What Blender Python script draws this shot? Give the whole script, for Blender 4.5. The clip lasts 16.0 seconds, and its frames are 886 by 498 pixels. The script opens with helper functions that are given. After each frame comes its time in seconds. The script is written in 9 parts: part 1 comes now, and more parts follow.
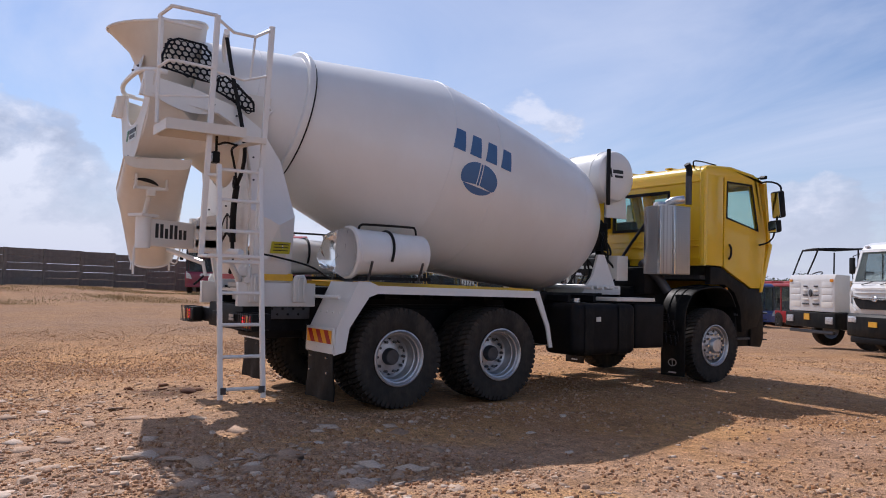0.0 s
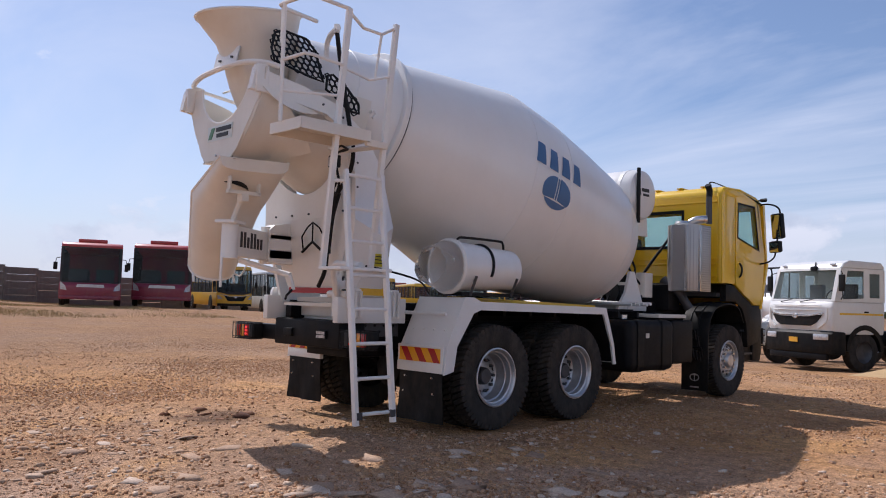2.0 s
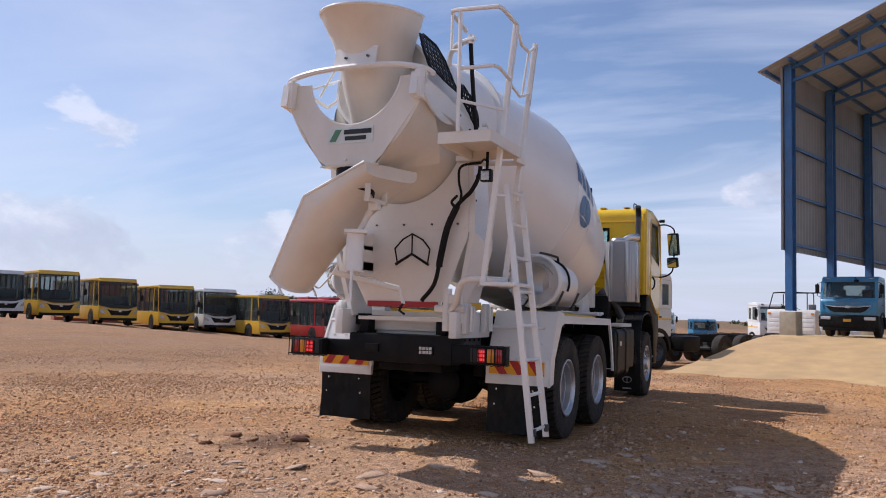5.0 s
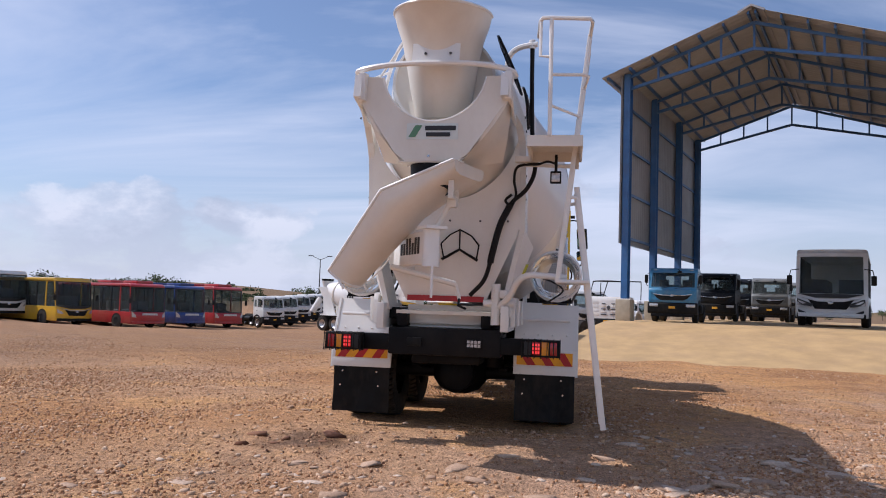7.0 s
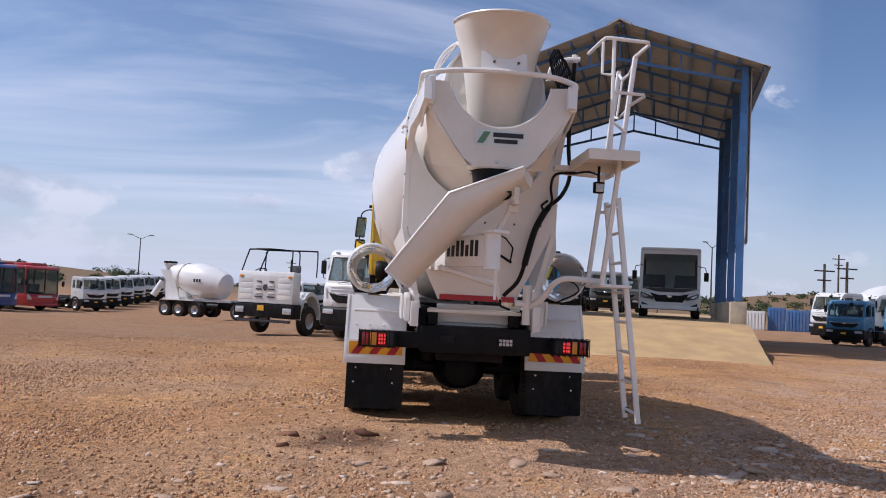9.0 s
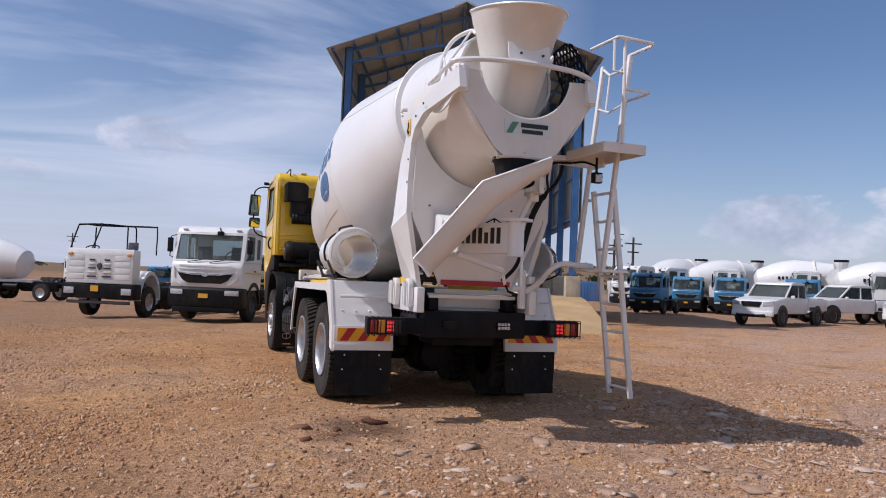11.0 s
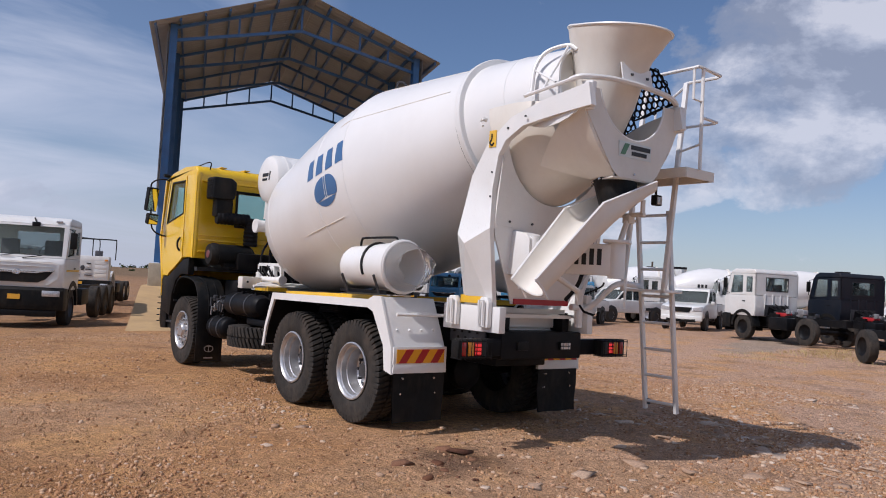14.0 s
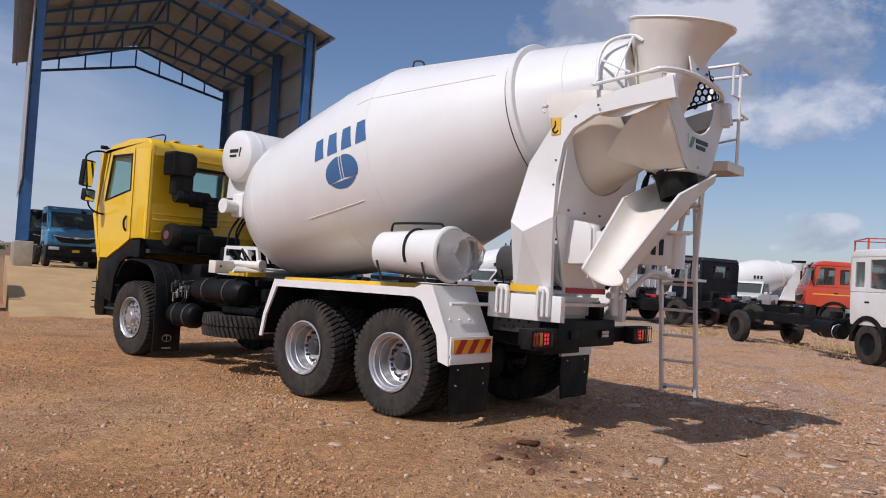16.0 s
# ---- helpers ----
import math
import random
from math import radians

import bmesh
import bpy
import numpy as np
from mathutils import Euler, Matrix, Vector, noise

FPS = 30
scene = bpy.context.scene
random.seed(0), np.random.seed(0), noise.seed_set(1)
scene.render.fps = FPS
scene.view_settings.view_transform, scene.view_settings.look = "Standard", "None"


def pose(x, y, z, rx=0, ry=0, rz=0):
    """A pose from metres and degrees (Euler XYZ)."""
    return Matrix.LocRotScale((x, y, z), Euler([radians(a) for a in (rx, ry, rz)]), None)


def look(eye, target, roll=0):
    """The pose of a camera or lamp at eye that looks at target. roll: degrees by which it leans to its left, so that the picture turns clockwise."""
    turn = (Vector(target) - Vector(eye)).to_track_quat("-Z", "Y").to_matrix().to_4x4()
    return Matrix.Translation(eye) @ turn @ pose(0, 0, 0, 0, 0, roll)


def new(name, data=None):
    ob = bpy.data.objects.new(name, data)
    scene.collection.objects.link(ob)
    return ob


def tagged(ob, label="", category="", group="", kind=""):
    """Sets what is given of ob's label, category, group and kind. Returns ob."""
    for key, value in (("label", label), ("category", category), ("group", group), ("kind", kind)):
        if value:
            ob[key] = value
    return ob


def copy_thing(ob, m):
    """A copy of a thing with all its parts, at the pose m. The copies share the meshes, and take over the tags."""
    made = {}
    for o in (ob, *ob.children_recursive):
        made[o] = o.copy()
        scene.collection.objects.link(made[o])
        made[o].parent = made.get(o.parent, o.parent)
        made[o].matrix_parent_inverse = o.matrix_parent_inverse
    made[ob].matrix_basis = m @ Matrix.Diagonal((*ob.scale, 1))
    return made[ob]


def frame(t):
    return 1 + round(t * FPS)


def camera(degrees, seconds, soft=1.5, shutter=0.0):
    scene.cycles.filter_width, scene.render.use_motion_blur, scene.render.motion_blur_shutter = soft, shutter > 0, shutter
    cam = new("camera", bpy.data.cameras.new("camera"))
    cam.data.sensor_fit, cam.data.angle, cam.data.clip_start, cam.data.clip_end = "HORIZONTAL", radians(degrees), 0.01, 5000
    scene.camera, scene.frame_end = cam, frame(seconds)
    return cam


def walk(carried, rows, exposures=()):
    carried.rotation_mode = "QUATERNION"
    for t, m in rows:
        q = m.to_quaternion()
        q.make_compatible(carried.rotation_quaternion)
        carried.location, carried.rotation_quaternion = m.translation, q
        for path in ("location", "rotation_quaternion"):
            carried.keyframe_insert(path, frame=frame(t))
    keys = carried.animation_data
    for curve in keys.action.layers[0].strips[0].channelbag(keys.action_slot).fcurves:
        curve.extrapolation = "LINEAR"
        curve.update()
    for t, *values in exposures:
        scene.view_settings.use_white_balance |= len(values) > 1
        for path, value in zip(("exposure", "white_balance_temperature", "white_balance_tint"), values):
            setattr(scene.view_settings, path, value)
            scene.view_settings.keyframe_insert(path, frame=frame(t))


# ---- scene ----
# The truck stands along y: its rearmost axle at y = 0, its nose towards +y, the ground under its tyres at z = 0.
cam = camera(58.9, 16.0, 1.0)
METRES, EYE, TILT, LEAN, TURN = 18.53, 1.575, 1.1, -0.85, 56.2
ROWS = [
    (0.0, 0.0, 0.0, 0.0, -0.01, 1.45, -0.53),
    (0.5, -0.0335, 0.0045, 0.0001, -2.84, 1.81, -0.85),
    (1.0, -0.0667, 0.0142, 0.0001, -5.25, 2.13, -1.11),
    (1.5, -0.1013, 0.0194, -0.0001, -7.74, 2.46, -1.2),
    (2.0, -0.135, 0.0296, -0.0009, -10.69, 2.58, -1.14),
    (2.5, -0.171, 0.0391, -0.0015, -14.02, 2.71, -1.06),
    (3.0, -0.2025, 0.0496, -0.0014, -17.46, 2.75, -1.0),
    (3.5, -0.235, 0.0637, -0.0001, -20.78, 2.86, -1.14),
    (4.0, -0.2657, 0.0758, 0.0012, -24.05, 3.07, -1.4),
    (6.5, -0.4108, 0.1598, -0.0001, -43.9, 2.71, -1.87),
    (7.0, -0.4352, 0.1817, 0.0022, -47.12, 2.54, -2.15),
    (7.5, -0.46, 0.2007, 0.0045, -50.04, 2.53, -2.58),
    (8.0, -0.4778, 0.2239, 0.0047, -53.04, 2.43, -3.04),
    (8.5, -0.4978, 0.2469, 0.0049, -56.55, 2.31, -3.35),
    (9.0, -0.5116, 0.2705, 0.0048, -60.49, 2.07, -3.47),
    (11.5, -0.5577, 0.4038, 0.0061, -79.13, 0.72, -3.26),
    (12.0, -0.5547, 0.4326, 0.0079, -82.6, 0.83, -3.38),
    (12.5, -0.555, 0.4618, 0.0084, -85.88, 1.23, -3.53),
    (13.0, -0.5527, 0.49, 0.0079, -88.83, 1.63, -3.71),
    (13.5, -0.5506, 0.5206, 0.0065, -91.42, 1.86, -4.02),
    (14.0, -0.5502, 0.5508, 0.0061, -94.0, 1.8, -4.35),
    (14.5, -0.5423, 0.5809, 0.0064, -96.86, 1.53, -4.68),
    (15.0, -0.5386, 0.61, 0.0051, -99.92, 1.27, -4.88),
    (15.5, -0.529, 0.6348, 0.0035, -103.04, 1.09, -4.86),
    (16.0, -0.5188, 0.6598, 0.0017, -105.79, 1.24, -4.77),
]
EXPOSURES = [(0.0, 0.08, 6100, 18), (4.0, 0.15, 6100, 18), (8.5, 0.05, 5980, 18), (11.5, -0.14, 5980, 18), (16.0, -0.23, 6130, 17)]
START = pose(8.5, -4.294, EYE - 0.24, TILT, LEAN, TURN)
walk(cam, [(t, START @ pose(METRES * x, METRES * y, METRES * z, 90 + pitch, roll, yaw)) for t, x, y, z, yaw, pitch, roll in ROWS], EXPOSURES)

# ---- sky and sun ----
SUN_TO = Vector((-0.86, 0.06, 1.0)).normalized()
world = bpy.data.worlds.new("sky")
scene.world = world
world.use_nodes = True
wt = world.node_tree
wt.nodes.clear()


def node(tree, kind, **values):
    n = tree.nodes.new(kind)
    for key, value in values.items():
        n.inputs[key].default_value = value
    return n


def ramp(tree, source, stops):
    n = tree.nodes.new("ShaderNodeValToRGB")
    e = n.color_ramp.elements
    while len(e) < len(stops):
        e.new(0.5)
    for k, (at, value) in zip(e, stops):
        k.position = at
        k.color = (*value, 1) if isinstance(value, tuple) else (value, value, value, 1)
    tree.links.new(source, n.inputs[0])
    return n.outputs[0]


def maths(tree, op, a, b=None):
    n = tree.nodes.new("ShaderNodeMath")
    n.operation = op
    for i, v in enumerate((a, b)):
        if v is None:
            continue
        if isinstance(v, (int, float)):
            n.inputs[i].default_value = v
        else:
            tree.links.new(v, n.inputs[i])
    return n.outputs[0]


sky = wt.nodes.new("ShaderNodeTexSky")
sky.sky_type = "NISHITA"
sky.sun_disc = False
sky.sun_elevation = math.asin(SUN_TO.z)
sky.sun_rotation = math.atan2(SUN_TO.x, SUN_TO.y)
sky.air_density, sky.dust_density, sky.ozone_density = 1.0, 0.5, 3.6
way = wt.nodes.new("ShaderNodeTexCoord").outputs["Generated"]
parts_of = wt.nodes.new("ShaderNodeSeparateXYZ")
wt.links.new(way, parts_of.inputs[0])
height = maths(wt, "MAXIMUM", parts_of.outputs["Z"], 0.0)
# thin high cloud, drawn out along one direction
flat = wt.nodes.new("ShaderNodeCombineXYZ")
lift = maths(wt, "ADD", height, 0.16)
wt.links.new(maths(wt, "DIVIDE", parts_of.outputs["X"], lift), flat.inputs[0])
wt.links.new(maths(wt, "DIVIDE", parts_of.outputs["Y"], lift), flat.inputs[1])
turned = wt.nodes.new("ShaderNodeMapping")
turned.inputs["Rotation"].default_value = (0, 0, 0.5)
turned.inputs["Scale"].default_value = (0.55, 1.25, 1)
wt.links.new(flat.outputs[0], turned.inputs["Vector"])
veil = node(wt, "ShaderNodeTexNoise", Scale=0.8, Detail=8.0, Roughness=0.56, Distortion=0.8)
wt.links.new(turned.outputs[0], veil.inputs["Vector"])
veil_mask = ramp(wt, veil.outputs[0], [(0.40, 0.08), (0.64, 1.0)])
sunward = wt.nodes.new("ShaderNodeVectorMath")
sunward.operation = "DOT_PRODUCT"
wt.links.new(way, sunward.inputs[0])
sunward.inputs[1].default_value = (-0.87, 0.5, 0.0)
veil_mask = maths(wt, "MULTIPLY", veil_mask, ramp(wt, sunward.outputs["Value"], [(-0.25, 0.0), (0.10, 0.42), (0.40, 0.80), (0.75, 0.78), (0.97, 0.40)]))
# heaped cloud: soft billows, whiter where they swell upwards
def billow(shift):
    place = wt.nodes.new("ShaderNodeMapping")
    place.inputs["Scale"].default_value = (1, 1, 1.7)
    place.inputs["Location"].default_value = (0.35 + shift[0], 1.9 + shift[1], shift[2])
    wt.links.new(way, place.inputs["Vector"])
    n = node(wt, "ShaderNodeTexNoise", Scale=5.6, Detail=13.0, Roughness=0.60, Distortion=0.15)
    wt.links.new(place.outputs[0], n.inputs["Vector"])
    return n.outputs[0]


heap = billow((0, 0, 0))
above = billow((-0.03, 0.0, 0.06))
low = ramp(wt, height, [(0.0, 0.12), (0.05, 0.05), (0.10, 0.0), (0.45, 0.0)])


def lobe(azimuth, elevation, wide, high, amount):
    """More heaped cloud towards one quarter of the sky, over a span of wide by high degrees."""
    a, e = radians(azimuth), radians(elevation)
    fore = Vector((math.sin(a) * math.cos(e), math.cos(a) * math.cos(e), math.sin(e)))
    aside = Vector((math.cos(a), -math.sin(a), 0.0))
    over = aside.cross(fore)
    far_off = []
    for axis, reach in ((aside, wide), (over, high)):
        n = wt.nodes.new("ShaderNodeVectorMath")
        n.operation = "DOT_PRODUCT"
        wt.links.new(way, n.inputs[0])
        n.inputs[1].default_value = axis / math.sin(radians(reach))
        far_off.append(maths(wt, "MULTIPLY", n.outputs["Value"], n.outputs["Value"]))
    ahead = wt.nodes.new("ShaderNodeVectorMath")
    ahead.operation = "DOT_PRODUCT"
    wt.links.new(way, ahead.inputs[0])
    ahead.inputs[1].default_value = fore
    shape = ramp(wt, maths(wt, "ADD", far_off[0], far_off[1]), [(0.0, amount), (0.5, amount * 0.8), (1.0, 0.0)])
    return maths(wt, "MULTIPLY", shape, ramp(wt, ahead.outputs["Value"], [(0.0, 0.0), (0.3, 1.0)]))


CLOUDS = ((-88, 4, 13, 8.5, 0.40), (-60, 3, 17, 5.5, 0.22), (-31, 3, 14, 5.5, 0.24), (-22, 6, 5, 2.2, 0.22), (-49, 13.5, 8, 4.5, 0.15), (-10, 5.5, 3.0, 1.3, 0.22), (-1, 8.7, 4.5, 2.0, 0.22),
          (12, 4.2, 5.5, 2.0, 0.19), (28, 14.6, 2.2, 1.4, 0.19), (46, 4.6, 9, 2.6, 0.30), (52, 8, 6, 3.2, 0.27), (61, 13.5, 10, 8.5, 0.37), (77, 15.5, 16, 7.5, 0.32), (74, 4.2, 4.5, 1.9, 0.24), (100, 10, 14, 9, 0.24))
# unseen clouds behind the camera, added to brighten the truck's shaded side
FILL_CLOUDS = ((130, 18, 24, 15, 0.30), (118, 40, 34, 18, 0.27), (160, 46, 34, 18, 0.26), (170, 22, 30, 16, 0.28), (212, 18, 26, 14, 0.30), (246, 12, 18, 11, 0.28))
for spot in CLOUDS + FILL_CLOUDS:
    low = maths(wt, "ADD", low, lobe(*spot))
heap_mask = ramp(wt, maths(wt, "ADD", heap, low), [(0.69, 0.0), (0.745, 0.62), (0.86, 0.95)])
relief = maths(wt, "ADD", maths(wt, "SUBTRACT", heap, above), 0.5)
white = ramp(wt, relief, [(0.42, (3.8, 4.2, 5.0)), (0.51, (5.8, 6.2, 6.9)), (0.60, (8.6, 8.7, 8.9))])


def laid_over(under, cover, amount):
    n = wt.nodes.new("ShaderNodeMix")
    n.data_type = "RGBA"
    wt.links.new(amount, n.inputs[0])
    wt.links.new(under, n.inputs[6])
    if isinstance(cover, tuple):
        n.inputs[7].default_value = (*cover, 1)
    else:
        wt.links.new(cover, n.inputs[7])
    return n.outputs[2]


heaven = laid_over(sky.outputs[0], (7.4, 7.9, 8.8), veil_mask)
heaven = laid_over(heaven, white, maths(wt, "MULTIPLY", heap_mask, 0.82))
heaven = laid_over(heaven, (5.9, 6.4, 7.4), maths(wt, "MULTIPLY", ramp(wt, height, [(0.0, 0.80), (0.06, 0.58), (0.13, 0.22), (0.25, 0.0)]), ramp(wt, maths(wt, "ADD", maths(wt, "MULTIPLY", sunward.outputs["Value"], 0.5), 0.5), [(0.28, 0.45), (0.50, 1.0)])))
back = node(wt, "ShaderNodeBackground", Strength=0.097)
wt.links.new(heaven, back.inputs[0])
wt.links.new(back.outputs[0], wt.nodes.new("ShaderNodeOutputWorld").inputs[0])

sun = new("sun", bpy.data.lights.new("sun", "SUN"))
sun.data.energy, sun.data.angle, sun.data.color = 3.9, radians(0.6), (1.0, 0.95, 0.87)
sun.matrix_world = look(SUN_TO * 60, (0, 0, 0))


# ---- materials ----
def mat(name, col, rough=0.5, metal=0.0, var=0.08, scale=5.0, bump=0.0, grain=90.0, dirt=None, dirty=0.0, coat=0.0, glow=0.0, clear=0.0, gloss=0.5):
    m = bpy.data.materials.new(name)
    m.use_nodes = True
    t = m.node_tree
    b = t.nodes["Principled BSDF"]
    where = t.nodes.new("ShaderNodeTexCoord").outputs["Object"]
    big = node(t, "ShaderNodeTexNoise", Scale=scale, Detail=6.0, Roughness=0.6)
    fine = node(t, "ShaderNodeTexNoise", Scale=grain, Detail=3.0)
    for n in (big, fine):
        t.links.new(where, n.inputs["Vector"])
    tone = [tuple(min(1.0, c * k) for c in col) for k in (1 - var, 1 + var)]
    colour = ramp(t, big.outputs[0], [(0.35, tone[0]), (0.65, tone[1])])
    if dirt:
        streak = t.nodes.new("ShaderNodeMapping")
        streak.inputs["Scale"].default_value = (1.0, 1.0, 0.45)
        t.links.new(where, streak.inputs["Vector"])
        stain = node(t, "ShaderNodeTexNoise", Scale=scale * 0.6, Detail=8.0, Roughness=0.72)
        t.links.new(streak.outputs[0], stain.inputs["Vector"])
        mixed = t.nodes.new("ShaderNodeMix")
        mixed.data_type = "RGBA"
        t.links.new(maths(t, "MULTIPLY", ramp(t, stain.outputs[0], [(0.45, 0.0), (0.75, 1.0)]), dirty), mixed.inputs[0])
        t.links.new(colour, mixed.inputs[6])
        mixed.inputs[7].default_value = (*dirt, 1)
        colour = mixed.outputs[2]
    t.links.new(colour, b.inputs["Base Color"])
    t.links.new(ramp(t, fine.outputs[0], [(0.3, max(0.02, rough - 0.06)), (0.7, min(1.0, rough + 0.06))]), b.inputs["Roughness"])
    b.inputs["Metallic"].default_value = metal
    b.inputs["Coat Weight"].default_value = coat
    b.inputs["Specular IOR Level"].default_value = gloss
    b.inputs["Transmission Weight"].default_value = clear
    if clear:
        b.inputs["IOR"].default_value = 1.1
    if glow:
        b.inputs["Emission Color"].default_value = (*col, 1)
        b.inputs["Emission Strength"].default_value = glow
    if bump:
        u = node(t, "ShaderNodeBump", Strength=bump, Distance=0.01)
        t.links.new(fine.outputs[0], u.inputs["Height"])
        t.links.new(u.outputs[0], b.inputs["Normal"])
    return m


DUST = (0.42, 0.30, 0.19)
WHITE = mat("white enamel", (0.78, 0.77, 0.745), 0.32, var=0.025, scale=2.2, dirt=(0.58, 0.52, 0.43), dirty=0.22, coat=0.2)
DRUM = mat("white drum enamel", (0.77, 0.76, 0.74), 0.34, var=0.03, scale=0.9, dirt=(0.62, 0.57, 0.50), dirty=0.25, coat=0.25, bump=0.03, grain=25)
CREAM = mat("dusty white enamel", (0.74, 0.70, 0.63), 0.45, var=0.05, scale=1.6, dirt=(0.55, 0.46, 0.35), dirty=0.4)
YELLOW = mat("yellow cab paint", (0.82, 0.51, 0.012), 0.28, var=0.05, scale=1.5, coat=0.5)
BLACK = mat("black chassis paint", (0.006, 0.0065, 0.008), 0.5, var=0.35, scale=4, dirt=DUST, dirty=0.03, gloss=0.14)
PLASTIC = mat("black plastic", (0.008, 0.009, 0.010), 0.5, var=0.25, scale=7, bump=0.1, dirt=DUST, dirty=0.06, gloss=0.14)
RUBBER = mat("tyre rubber", (0.036, 0.033, 0.030), 0.8, var=0.2, scale=9, bump=0.25, dirt=(0.17, 0.125, 0.09), dirty=0.34, gloss=0.14)
HOSE = mat("black hose", (0.012, 0.012, 0.013), 0.5, var=0.2, gloss=0.14)
STEEL = mat("silver rim paint", (0.56, 0.56, 0.57), 0.42, 0.8, var=0.12, scale=8, dirt=(0.20, 0.15, 0.11), dirty=0.35)
CHROME = mat("bright steel", (0.62, 0.61, 0.60), 0.25, 0.9, var=0.12, scale=14)
DARK_STEEL = mat("dull dark steel", (0.08, 0.08, 0.085), 0.5, 0.6, var=0.2)
RED = mat("red reflective film", (0.42, 0.012, 0.015), 0.35, var=0.06)
AMBER = mat("amber reflective film", (0.85, 0.38, 0.01), 0.35, var=0.06)
STRIPE_YELLOW = mat("yellow marking tape", (0.78, 0.46, 0.02), 0.4, var=0.1, dirt=DUST, dirty=0.3)
STRIPE_RED = mat("red marking tape", (0.38, 0.02, 0.025), 0.4, var=0.1)
BLUE_PRINT = mat("blue printed film", (0.055, 0.14, 0.30), 0.4, var=0.05)
INK = mat("black print", (0.015, 0.016, 0.018), 0.5)
GREEN_PRINT = mat("green print", (0.09, 0.22, 0.13), 0.5)
LENS_RED = mat("red lamp lens", (0.35, 0.01, 0.012), 0.15, coat=0.6)
LENS_LIT = mat("lit red lamp lens", (1.0, 0.05, 0.05), 0.2, glow=0.6)
LENS_AMBER = mat("amber lamp lens", (0.75, 0.28, 0.02), 0.15, coat=0.6)
LENS_CLEAR = mat("clear lamp lens", (0.55, 0.56, 0.58), 0.12, 0.3, var=0.25, scale=30, coat=0.6)
GLASS = mat("green tinted glass", (0.62, 0.78, 0.74), 0.02, var=0.01, clear=0.95)
SMOKED = mat("smoked glass", (0.50, 0.56, 0.56), 0.02, var=0.02, clear=0.96, gloss=0.2)
MIRROR = mat("mirror glass", (0.75, 0.77, 0.78), 0.03, 1.0, var=0.01)
FILM = mat("clear plastic wrap", (0.88, 0.88, 0.88), 0.12, var=0.05, clear=0.85, bump=0.9, grain=16)
CABIN = mat("dark cabin trim", (0.035, 0.036, 0.038), 0.7, var=0.2)
CLOTH = mat("grey seat cloth", (0.12, 0.12, 0.13), 0.9, var=0.2, bump=0.2)


# ---- mesh helpers ----
class Shape:
    """Gathers the pieces of one mesh."""

    def __init__(self):
        self.bm = bmesh.new()

    def faces(self, verts, faces):
        v = [self.bm.verts.new(p) for p in verts]
        for f in faces:
            try:
                self.bm.faces.new([v[i] for i in f])
            except ValueError:
                pass
        return v

    def box(self, c, s, m=None, bevel=0.0, seg=2):
        t = bmesh.new()
        bmesh.ops.create_cube(t, size=1.0, matrix=Matrix.Diagonal((*s, 1)))
        if bevel:
            bmesh.ops.bevel(t, geom=t.edges[:], offset=bevel, segments=seg, affect="EDGES", profile=0.6)
        return self.add(t, Matrix.Translation(c) @ (m or Matrix()))

    def add(self, t, m=None):
        t.verts.index_update()
        self.faces([(m @ v.co) if m else v.co for v in t.verts], [[v.index for v in f.verts] for f in t.faces])
        t.free()
        return self

    def ring_loft(self, rings, close=True, caps=True):
        """A skin over rings of equally many points."""
        n = len(rings[0])
        verts = [p for r in rings for p in r]
        faces = []
        for k in range(len(rings) - 1):
            for i in range(n if close else n - 1):
                j = (i + 1) % n
                faces.append((k * n + i, k * n + j, (k + 1) * n + j, (k + 1) * n + i))
        if caps:
            faces.append(tuple(reversed(range(n))))
            faces.append(tuple((len(rings) - 1) * n + i for i in range(n)))
        self.faces(verts, faces)
        return self

    def tube(self, pts, r, n=8, caps=True, loop=False, ends=None):
        """A round bar along a line of points."""
        pts = [Vector(p) for p in pts]
        rings, up = [], None
        count = len(pts)
        for i, p in enumerate(pts):
            a = pts[i - 1] if i or loop else p
            b = pts[(i + 1) % count] if i < count - 1 or loop else p
            d = (b - a).normalized()
            if up is None:
                up = d.orthogonal().normalized()
            up = (up - d * up.dot(d)).normalized()
            side = d.cross(up)
            q = r if ends is None else ends[i]
            rings.append([p + (up * math.cos(u) + side * math.sin(u)) * q for u in (2 * math.pi * k / n for k in range(n))])
        if loop:
            rings.append(rings[0])
        return self.ring_loft(rings, caps=caps and not loop)

    def lathe(self, prof, m, n=32, caps=False):
        """prof: (along, radius) turned about the x axis of m."""
        rings = [[m @ Vector((a, r * math.cos(u), r * math.sin(u))) for u in (2 * math.pi * k / n for k in range(n))] for a, r in prof]
        return self.ring_loft(rings, caps=caps)

    def prism(self, poly, axis, a, b, bevel=0.0, seg=2):
        """A polygon in the two other axes (in the order xyz), drawn out from a to b along axis."""
        def at(p, v):
            q = list(p)
            q.insert("xyz".index(axis), v)
            return q
        t = bmesh.new()
        lo = [t.verts.new(at(p, a)) for p in poly]
        hi = [t.verts.new(at(p, b)) for p in poly]
        k = len(poly)
        t.faces.new(lo), t.faces.new(hi)
        for i in range(k):
            t.faces.new((lo[i], lo[(i + 1) % k], hi[(i + 1) % k], hi[i]))
        bmesh.ops.recalc_face_normals(t, faces=t.faces[:])
        if bevel:
            bmesh.ops.bevel(t, geom=t.edges[:], offset=bevel, segments=seg, affect="EDGES", profile=0.6)
        return self.add(t)


